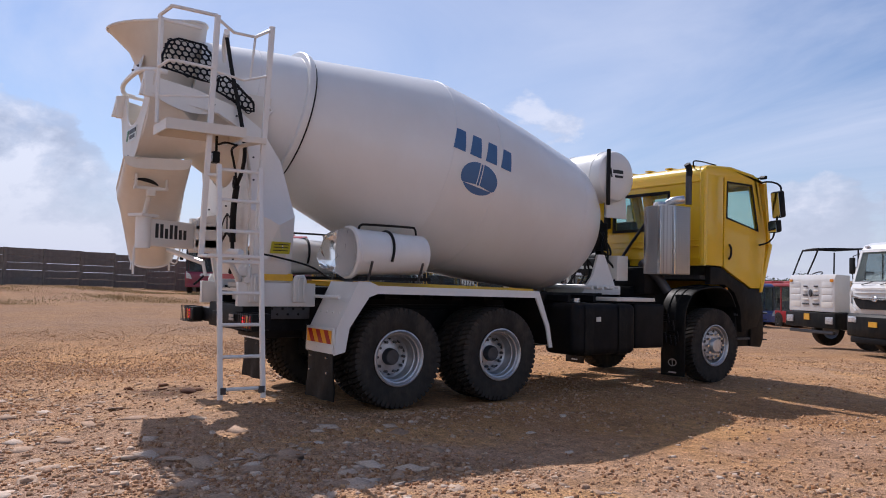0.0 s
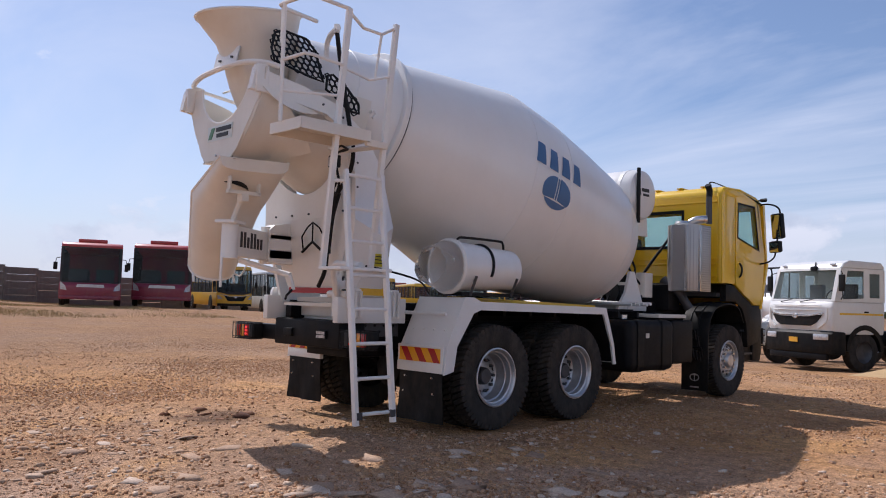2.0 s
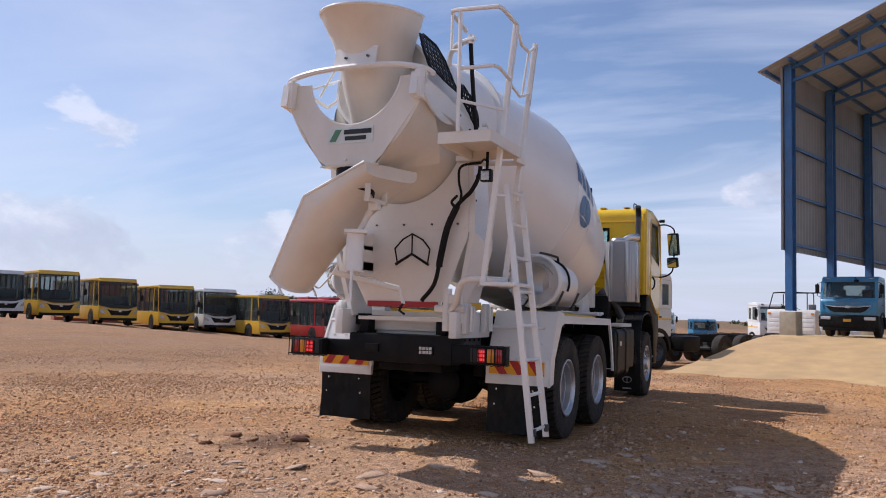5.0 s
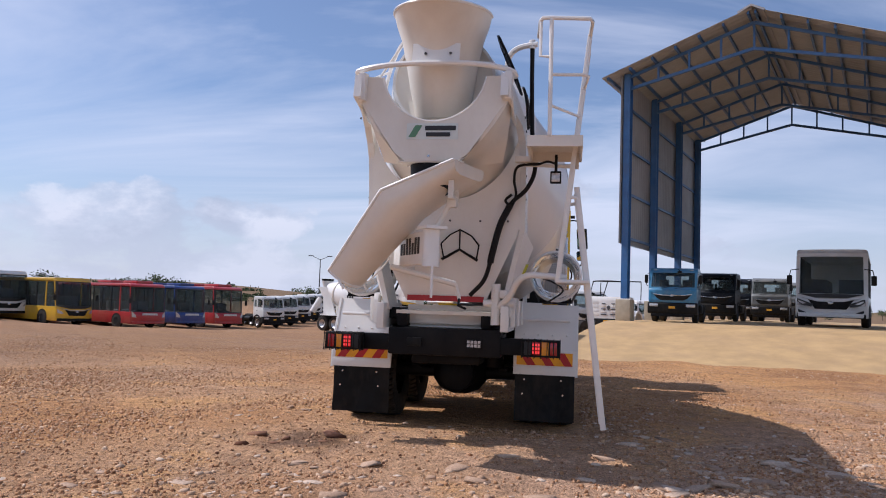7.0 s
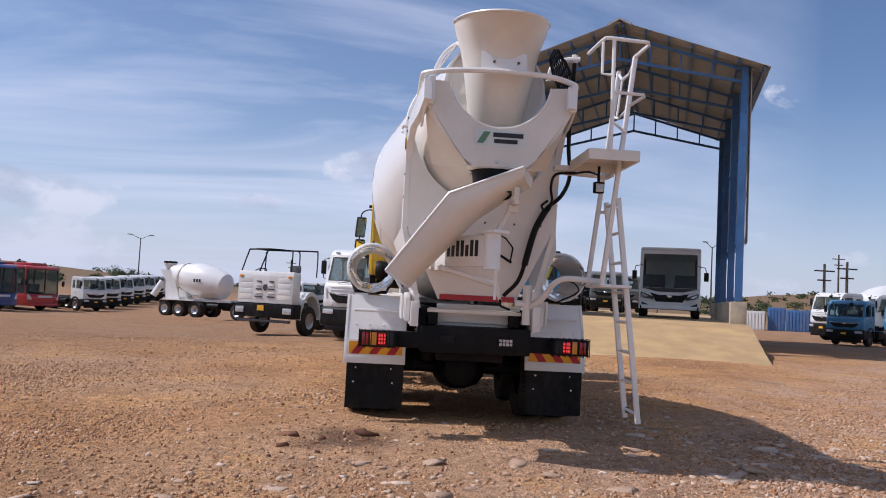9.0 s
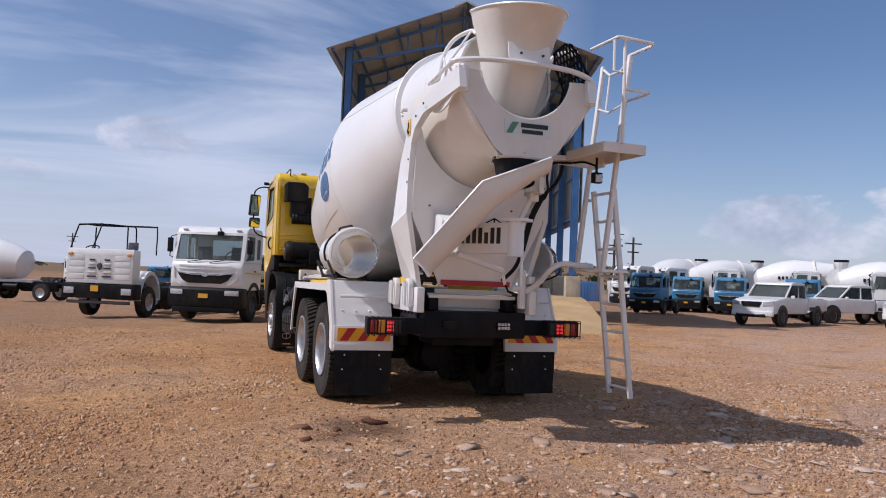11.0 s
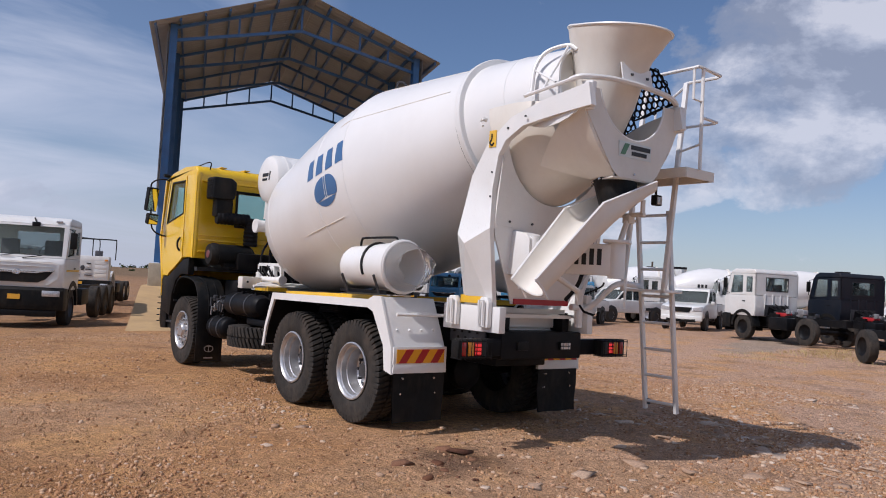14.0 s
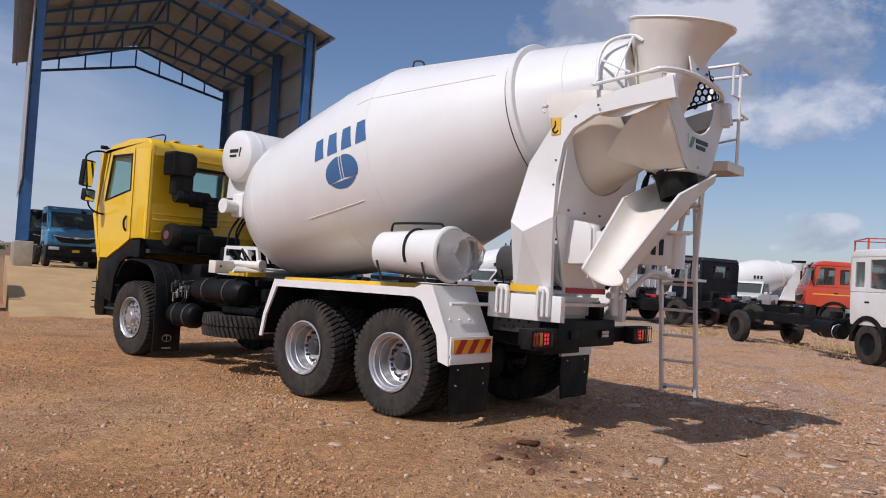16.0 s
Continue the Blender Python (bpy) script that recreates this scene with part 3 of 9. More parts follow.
# chassis
for sgn in (1, -1):
    s = Shape()
    x = sgn * 0.42
    s.box((x + sgn * 0.035, 2.55, 0.93), (0.012, 7.7, 0.28))
    s.box((x, 2.55, 1.07), (0.085, 7.7, 0.014))
    s.box((x, 2.55, 0.79), (0.085, 7.7, 0.014))
    part("frame_rail", s, BLACK, truck)
    s = Shape()
    s.box((x, 1.15, 1.155), (0.10, 5.1, 0.155), bevel=0.008)
    part("subframe_rail", s, BLACK, truck)
for y in (-0.75, 0.68, 2.2, 3.4, 4.6):
    s = Shape()
    s.box((0, y, 0.92), (0.84, 0.10, 0.22))
    part("crossmember", s, BLACK, truck)
# added plate, unseen, that stops sun falling between the rails
s = Shape()
s.box((0, 1.4, 1.10), (0.78, 4.8, 0.012))
part("deck_plate", s, BLACK, truck)
# springs assumed here, to keep the sun off the inner tyres
for sgn in (1, -1):
    for k in range(5):
        s = Shape()
        s.box((sgn * 0.50, 0.68, 0.50 + 0.022 * k), (0.09, 1.7 - 0.22 * (4 - k) * 0.8, 0.018))
        part("leaf_spring", s, BLACK, truck)
for y in (0.0, 1.36, 5.40):
    s = Shape()
    s.tube([(-1.0, y, TYRE_R), (1.0, y, TYRE_R)], 0.075, 12)
    if y < 3:
        s.lathe([(-0.30, 0.10), (-0.22, 0.20), (-0.08, 0.255), (0.08, 0.255), (0.22, 0.20), (0.30, 0.10)], Matrix.Translation((0, y, TYRE_R)), 20)
        s.lathe([(-0.02, 0.0), (0.0, 0.20), (0.10, 0.19), (0.14, 0.12), (0.15, 0.0)], Matrix.Translation((0, y - 0.25, TYRE_R)) @ Matrix.Rotation(radians(-90), 4, "Z"), 18)
    part("axle", s, BLACK, truck)
for sgn in (1, -1):
    s = Shape()
    for k in range(7):
        half = 0.72 - 0.085 * k
        s.box((sgn * 0.55, 0.68, 0.60 + 0.028 * k), (0.09, 2 * half, 0.024))
    part("leaf_spring", s, BLACK, truck)
for sgn in (1, -1):
    # black plate added between the wheels to block light under the chassis
    s = Shape()
    s.prism([(0.30, 1.02), (1.06, 1.02), (0.92, 0.46), (0.44, 0.46)], "x", *side(sgn * 0.47, sgn * 0.62))
    part("bogie_bracket", s, BLACK, truck)
    for y in (-0.26, 1.62):
        s = Shape()
        s.tube([(sgn * 0.42, y, 0.62), (sgn * 0.42, y, 0.88)], 0.10, 14)
        part("brake_chamber", s, BLACK, truck)
    s = Shape()
    s.tube([(sgn * 0.30, 0.0, 0.80), (sgn * 0.30, 0.68, 0.74)], 0.035, 8)
    s.tube([(sgn * 0.30, 0.68, 0.74), (sgn * 0.30, 1.36, 0.80)], 0.035, 8)
    part("torque_rod", s, BLACK, truck)
s = Shape()
s.tube([(0, 1.6, 0.62), (0, 4.4, 0.80)], 0.06, 12)
part("propeller_shaft", s, BLACK, truck)

# rear end: black beam, centre box and lamps
s = Shape()
s.box((0.02, -1.32, 0.935), (1.12, 0.32, 0.27), bevel=0.02)
part("rear_crossmember", s, BLACK, truck)
s = Shape()
s.box((0, -1.41, 0.915), (2.06, 0.12, 0.16), bevel=0.012)
part("rear_beam", s, BLACK, truck)
s = Shape()
s.box((0.0, -0.95, 0.75), (0.7, 0.5, 0.10), bevel=0.02)
part("towing_member", s, BLACK, truck)
for x, y in ((0.32, -1.49), (-0.27, -1.49)):
    s = Shape()
    s.box((x, y, 0.93), (0.15, 0.03, 0.085), bevel=0.008)
    box = part("reversing_lamp" if x > 0 else "socket", s, PLASTIC, truck)
    if x > 0:
        for i in range(4):
            for j in range(2):
                s = Shape()
                s.box((x - 0.052 + 0.035 * i, y - 0.018, 0.912 + 0.036 * j), (0.027, 0.012, 0.028))
                part("lamp_cell", s, LENS_CLEAR, box)
for sgn in (1, -1):
    x = sgn * 0.97
    s = Shape()
    s.box((x, -1.53, 0.915), (0.37, 0.11, 0.165), bevel=0.012)
    lamp = part("tail_lamp", s, PLASTIC, truck)
    for k, m in enumerate((INK, LENS_LIT, LENS_AMBER, LENS_RED)):
        s = Shape()
        dx = (-0.125, -0.045, 0.04, 0.12)[k] * sgn
        s.box((x + dx, -1.587, 0.915), (0.065 if k != 1 else 0.078, 0.012, 0.125), bevel=0.004)
        part("lamp_lens", s, LENS_RED if k == 1 else m, lamp)
        for i in range(9 if k == 1 else 0):
            s = Shape()
            s.box((x + dx + (i % 3 - 1) * 0.025, -1.595, 0.915 + (i // 3 - 1) * 0.036), (0.017, 0.008, 0.022))
            part("lit_diode", s, LENS_LIT, lamp)
    for i in range(7):
        u = -0.18 + 0.06 * i
        s = Shape()
        s.tube([(x + u, -1.47, 1.0), (x + u, -1.625, 1.005), (x + u, -1.625, 0.825), (x + u, -1.47, 0.83)], 0.005, 5)
        part("guard_wire", s, PLASTIC, lamp)
    for z in (0.845, 0.985):
        s = Shape()
        s.tube([(x - 0.185, -1.625, z), (x + 0.185, -1.625, z)], 0.005, 5)
        part("guard_wire", s, PLASTIC, lamp)

# rear mudguards: flat top with yellow edge, sloping rear sheet, front leg, reflector and mud flap
for sgn in (1, -1):
    x0, x1 = sgn * 0.66, sgn * 1.31
    lo, hi = side(x0, x1)
    s = Shape()
    prof = [(2.12, 0.62), (2.06, 0.86), (1.88, 1.25), (-0.34, 1.27), (-0.42, 1.335), (-0.52, 1.335), (-0.75, 0.86), (-0.78, 0.60), (-0.755, 0.60), (-0.725, 0.865), (-0.50, 1.30), (-0.42, 1.30), (-0.34, 1.235), (1.86, 1.215),
            (2.03, 0.855), (2.09, 0.62)]
    s.prism(prof, "x", lo, hi)
    guard = part("mudguard", s, WHITE, truck)
    mid = Vector((0.65, 0.80))
    within = [Vector(p) for p in ((-0.755, 0.61), (-0.725, 0.865), (-0.50, 1.30), (-0.42, 1.30), (-0.34, 1.235), (1.86, 1.215), (2.03, 0.855), (2.09, 0.63))]
    liner = [p + (mid - p).normalized() * 0.008 for p in within] + [p + (mid - p).normalized() * 0.022 for p in reversed(within)]
    s = Shape()
    s.prism([tuple(p) for p in liner], "x", lo + 0.004, hi - 0.004)
    part("guard_liner", s, BLACK, guard, "black inner face of the mudguard")
    s = Shape()
    rim_poly = [(2.125, 0.60), (2.07, 0.86), (1.90, 1.275), (-0.30, 1.30), (-0.40, 1.34), (-0.53, 1.34), (-0.76, 0.865), (-0.785, 0.59), (-0.66, 0.62), (-0.62, 0.86), (-0.40, 1.18), (-0.30, 1.215), (1.85, 1.195), (2.02, 0.85), (2.075, 0.60)]
    s.prism(rim_poly, "x", *side(x1 - sgn * 0.005, x1 + sgn * 0.02))
    part("mudguard_edge", s, WHITE, guard)
    s = Shape()
    s.prism([(-0.40, 1.345), (2.0, 1.30), (2.0, 1.235), (-0.40, 1.268)], "x", *side(sgn * 0.95, sgn * 1.10))
    part("side_member", s, STRIPE_YELLOW, guard, "yellow marking tape along the bed edge")
    s = Shape()
    s.tube([(sgn * 0.50, -0.70, 1.17), (sgn * 1.24, -0.70, 1.17)], 0.018, 8)
    part("guard_bar", s, WHITE, guard)
    for k in range(4):
        s = Shape()
        s.tube([(lo + 0.1 + 0.15 * k, -0.655, 1.02), (lo + 0.1 + 0.15 * k, -0.685, 1.01)], 0.012, 6)
        part("bolt", s, WHITE, guard)
    s = Shape()
    s.box(((x0 + x1) / 2, -0.785, 0.645), (0.65, 0.022, 0.09), bevel=0.004)
    s.box(((x0 + x1) / 2, -0.782, 0.76), (0.65, 0.02, 0.20), bevel=0.004)
    plate = part("reflector_panel", s, WHITE, guard)
    s = Shape()
    rx0, rx1, rz0, rz1 = lo + 0.035, hi - 0.035, 0.70, 0.835
    s.box(((rx0 + rx1) / 2, -0.796, (rz0 + rz1) / 2), (rx1 - rx0, 0.006, rz1 - rz0))
    part("amber_reflector", s, AMBER, guard)
    w = (rx1 - rx0) / 4.0
    for k in range(3):
        a = rx0 + (0.15 + 1.33 * k) * w
        lean = 0.62 * w * (1 if sgn < 0 else -1)
        quad = [(a + (-lean if sgn > 0 else 0), rz0), (a + 0.62 * w + (-lean if sgn > 0 else 0), rz0), (a + 0.62 * w + (lean if sgn < 0 else 0), rz1), (a + (lean if sgn < 0 else 0), rz1)]
        quad = [(min(max(px, rx0), rx1), pz) for px, pz in quad]
        s = Shape()
        s.prism(quad, "y", -0.803, -0.797)
        part("red_stripe", s, RED, guard)
    s = Shape()
    for d in (0.0, 0.014):
        grid = [(lo + 0.02 + 0.62 * i / 6, -0.765 + 0.02 * math.sin(1.7 * i + j) * j / 5 - d, 0.62 - 0.50 * j / 5) for j in range(6) for i in range(7)]
        s.faces(grid, [(j * 7 + i, j * 7 + i + 1, (j + 1) * 7 + i + 1, (j + 1) * 7 + i) for j in range(5) for i in range(6)])
    part("mud_flap", s, PLASTIC, guard, "black rubber mud flap", fix=False)
    for k, (dx, z) in enumerate(((0.10, 0.40), (0.52, 0.40), (0.12, 0.55), (0.50, 0.55))):
        s = Shape()
        s.tube([(lo + dx, -0.775, z), (lo + dx, -0.800, z)], 0.010, 6)
        part("flap_bolt", s, CHROME, guard)

# bed plates and side beam of the mixer body
s = Shape()
for sgn in (1, -1):
    s.box((sgn * 0.52, 1.2, 1.205), (0.12, 5.0, 0.11), bevel=0.006)
    for k in range(1, 11):
        s.box((sgn * 0.74, -0.9 + 0.45 * k, 1.19), (0.5, 0.05, 0.08))
part("bed_frame", s, BLACK, truck)
s = Shape()
s.box((0, -1.10, 1.17), (0.92, 0.34, 0.14), bevel=0.01)
s.box((0, -1.20, 1.08), (0.9, 0.06, 0.05))
part("rear_bed", s, CREAM, truck)

# drum: a body turned about its tilted axis
TILT_D = 0.229
axis_m = Matrix.Translation((0.02, 0.72, 2.77)) @ Matrix.Rotation(radians(90), 4, "Z") @ Matrix.Rotation(TILT_D, 4, "Y")
DRUM_PROF = [(-2.80, 0.46), (-2.80, 0.485), (-2.72, 0.505), (-2.35, 0.60), (-1.95, 0.705), (-1.66, 0.775), (-1.05, 0.925), (-0.45, 1.07), (-0.12, 1.15), (-0.05, 1.165), (0.02, 1.174),
             (0.60, 1.162), (0.70, 1.158), (1.43, 1.09), (1.95, 1.025), (2.22, 0.995), (2.38, 0.965), (2.50, 0.93), (2.62, 0.875), (2.76, 0.78), (2.90, 0.64), (3.00, 0.46), (3.05, 0.30), (3.08, 0.12), (3.085, 0.0)]


def drum_r(a):
    return float(np.interp(a, [p[0] for p in DRUM_PROF], [p[1] for p in DRUM_PROF]))


s = Shape()
s.lathe([(-1.9, 0.62), (-2.5, 0.52)] + DRUM_PROF, axis_m, 96)
drum = part("drum", s, DRUM, truck, "white enamelled mixing drum")
s = Shape()
s.lathe([(-1.73, 0.74), (-1.73, 0.815), (-1.72, 0.825), (-1.665, 0.825), (-1.655, 0.815), (-1.655, 0.76)], axis_m, 80)
part("roller_track", s, WHITE, drum)
s = Shape()
s.lathe([(-2.775, 0.47), (-2.775, 0.20), (-2.74, 0.18)], axis_m, 48)
part("mouth_plate", s, CREAM, drum)
s = Shape()
s.tube([axis_m @ Vector((-1.64, 0.79 * math.cos(u), 0.79 * math.sin(u))) for u in (2 * math.pi * k / 72 for k in range(72))], 0.011, 6, loop=True)
part("drum_seal", s, HOSE, drum, "thin black seal round the drum")
for a in (-2.2, -0.02, 0.66, 2.30):
    s = Shape()
    r = drum_r(a)
    s.lathe([(a - 0.009, r - 0.004), (a - 0.005, r + 0.0035), (a + 0.005, r + 0.0035), (a + 0.009, r - 0.004)], axis_m, 80)
    part("weld_seam", s, DRUM, drum)


def on_drum(a, ang, lift=0.004):
    """A point of the drum's skin: a along its axis, ang degrees up from its right side (90 is the top)."""
    u = radians(ang)
    r = drum_r(a) + lift
    return axis_m @ Vector((a, -r * math.cos(u), r * math.sin(u)))


for a0, a1, ang in ((-1.5, -0.1, 118), (0.2, 1.2, 207), (-1.5, 0.2, 150)):
    s = Shape()
    s.tube([on_drum(a0 + (a1 - a0) * k / 20, ang, 0.0) for k in range(21)], 0.006, 5)
    part("weld_line", s, CREAM, drum)


def on_skin(poly, a0, ang0, sgn, lift=0.004, step=0.04):
    """A flat figure wrapped on the drum. poly in metres: u along the axis, v round the drum; sgn -1 mirrors it for the left side."""
    t = bmesh.new()
    t.faces.new([t.verts.new((u, v, 0)) for u, v in poly])
    for cut_axis in (0, 1):
        lo = min(p[cut_axis] for p in poly)
        hi = max(p[cut_axis] for p in poly)
        k = lo + step
        while k < hi:
            co, no = [0, 0, 0], [0, 0, 0]
            co[cut_axis], no[cut_axis] = k, 1
            bmesh.ops.bisect_plane(t, geom=t.verts[:] + t.edges[:] + t.faces[:], plane_co=co, plane_no=no)
            k += step
    for v in t.verts:
        a = a0 + v.co.x * 1.0
        ang = ang0 + sgn * math.degrees(v.co.y / 1.2)
        v.co = on_drum(a, ang, lift)
    s = Shape()
    s.add(t)
    return s


def emblem(a0, ang0, sgn):
    """The maker's mark: plain bars over an oval in two halves, upside down on the drum."""
    for i in range(4):
        u = (-0.40 + 0.27 * i) * 0.88 - 0.09
        part("emblem_bar", on_skin([(u, 0.225), (u + 0.17, 0.225), (u + 0.15, 0.485), (u + 0.02, 0.485)], a0, ang0, sgn), BLUE_PRINT, drum)
    for h in (-1, 1):
        half = []
        for j in range(15):
            u = math.pi * j / 14
            half.append((h * (0.028 + 0.24 * math.sin(u)), max(0.19 * math.cos(u), -0.075 - 0.03 * math.sin(u)) - 0.02))
        part("emblem_oval", on_skin(half, a0, ang0, sgn), BLUE_PRINT, drum)
    base = [(0.25 * math.sin(u), 0.19 * math.cos(u) - 0.02) for u in (radians(122 + 116 * j / 14) for j in range(15))]
    part("emblem_base", on_skin(base, a0, ang0, sgn), BLUE_PRINT, drum)
    part("emblem_line", on_skin([(-0.012, 0.16), (0.012, 0.16), (0.014, -0.10), (-0.014, -0.10)], a0, ang0, sgn), BLUE_PRINT, drum)


emblem(0.40, -5, 1)
emblem(0.41, 187, -1)

s = Shape()
s.tube(smooth_path([on_drum(-0.35, 112, 0.0), on_drum(-0.33, 112, 0.05), on_drum(-0.25, 113, 0.06), on_drum(-0.20, 113, 0.0)], 4), 0.012, 6)
part("hatch_handle", s, DARK_STEEL, drum)

# side struts (cradle) at the drum's front, and the drive
s = Shape()
for sgn in (1,):
    s.prism([(3.35, 1.25), (4.05, 1.25), (3.98, 1.40), (3.78, 1.80), (3.66, 1.80), (3.56, 1.5)], "x", *side(sgn * 0.50, sgn * 0.54))
s.box((0, 3.85, 1.30), (1.1, 0.5, 0.12), bevel=0.01)
part("front_pedestal", s, WHITE, truck)
s = Shape()
for a, b in (((-0.52, 4.08, 1.64), (-0.52, 3.36, 1.64)), ((-0.52, 4.08, 1.64), (-0.52, 4.10, 1.28)), ((-0.52, 3.60, 1.64), (-0.52, 3.46, 1.28)), ((-0.52, 3.36, 1.64), (-0.52, 3.30, 1.40)), ((-0.52, 4.08, 1.64), (0.4, 4.08, 1.64)), ((-0.52, 3.36, 1.64), (0.3, 3.36, 1.62))):
    s.tube([a, b], 0.032, 4)
s.box((-0.56, 3.70, 1.30), (0.10, 0.90, 0.10), bevel=0.01)
part("pump_frame", s, WHITE, truck)
s = Shape()
s.tube([(-0.60, 3.98, 1.42), (-0.60, 3.20, 1.42)], 0.045, 10)
s.tube([(-0.60, 3.20, 1.42), (-0.60, 3.12, 1.42)], 0.065, 12)
s.tube(smooth_path([(-0.60, 3.60, 1.42), (-0.58, 3.60, 1.55), (-0.50, 3.66, 1.60), (-0.36, 3.70, 1.56)], 4), 0.030, 8)
s.tube([(-0.62, 3.86, 1.36), (-0.62, 3.86, 1.52)], 0.055, 12)
part("wash_pump", s, WHITE, truck)
for k in range(3):
    s = Shape()
    s.tube(smooth_path([(-0.56, 3.90 - 0.16 * k, 1.48), (-0.66, 3.84 - 0.16 * k, 1.56 + 0.03 * k), (-0.60, 3.72 - 0.16 * k, 1.46), (-0.48, 3.60 - 0.12 * k, 1.40)], 4), 0.012, 6)
    part("drive_hose", s, HOSE, truck)
s = Shape()
s.lathe([(2.96, 0.30), (3.14, 0.30), (3.16, 0.24), (3.34, 0.22), (3.36, 0.12), (3.46, 0.12), (3.46, 0)], axis_m, 24)
part("drum_gearbox", s, BLACK, truck)
s = Shape()
s.box((-0.30, 4.02, 2.24), (0.30, 0.26, 0.34), bevel=0.04)
s.tube([(-0.42, 4.05, 2.22), (-0.62, 4.05, 2.22)], 0.09, 14)
s.tube([(-0.62, 4.05, 2.22), (-0.66, 4.05, 2.22)], 0.105, 14)
part("oil_filter_box", s, WHITE, truck)
s = Shape()
s.box((0.42, 4.12, 1.62), (0.30, 0.22, 0.36), bevel=0.015)
part("control_box", s, CREAM, truck)
rnd = random.Random(5)
for k in range(9):
    s = Shape()
    x = -0.55 + 0.13 * k
    s.tube(smooth_path([(x, 3.9, 1.3), (x + rnd.uniform(-0.1, 0.1), 4.05, 1.55), (x + rnd.uniform(-0.15, 0.15), 4.0 + rnd.uniform(-0.1, 0.15), 1.85), (x * 0.5, 4.1, 2.15)]), 0.016, 6)
    part("drive_hose", s, HOSE, truck)
for k in range(6):
    s = Shape()
    s.tube([(-1.0 + 0.1 * k, 3.2 + 0.12 * k, 1.32 + 0.02 * (k % 3)), (0.8, 3.3 + 0.1 * k, 1.33 + 0.015 * (k % 2))], 0.022, 6)
    part("water_pipe", s, WHITE, truck)

# water tank across the back of the cab
s = Shape()
tank_m = Matrix.Translation((0.0, 4.03, 2.95)) @ Matrix.Diagonal((0.90, 0.95, 0.95, 1))
s.lathe([(-0.62, 0.0), (-0.62, 0.18), (-0.60, 0.30), (-0.56, 0.365), (-0.50, 0.39), (0.50, 0.39), (0.56, 0.365), (0.60, 0.30), (0.62, 0.18), (0.62, 0.0)], tank_m, 40)
tank = part("water_tank", s, WHITE, truck, "white water tank across the cab's back")
for a in (-0.35, 0.35):
    s = Shape()
    s.lathe([(a - 0.03, 0.390), (a - 0.03, 0.397), (a + 0.03, 0.397), (a + 0.03, 0.390)], tank_m, 40)
    part("tank_band", s, WHITE, tank)
    s = Shape()
    s.prism([(3.98, 2.36), (4.4, 2.36), (4.36, 2.72), (4.06, 2.60), (3.98, 2.60)], "x", a - 0.02, a + 0.02)
    part("tank_bracket", s, WHITE, tank)
for sgn in (1, -1):
    face = sgn * 0.545
    if sgn > 0:
        s = Shape()
        s.box((face + 0.03, 3.80, 2.91), (0.04, 0.05, 0.80), bevel=0.008)
        part("sight_gauge", s, PLASTIC, tank)
    for dy, dz, w, h in ((-0.02, 0.035, 0.20, 0.05), (0.0, -0.035, 0.16, 0.035)):
        s = Shape()
        s.box((face + sgn * 0.014, 4.03 + dy, 2.97 + dz), (0.008, w, h))
        part("maker_mark", s, INK, tank)
    s = Shape()
    s.prism([(3.87, 2.92), (3.895, 2.92), (3.87, 3.05), (3.845, 3.05)], "x", *side(face + sgn * 0.008, face + sgn * 0.018))
    part("maker_stroke", s, INK, tank)

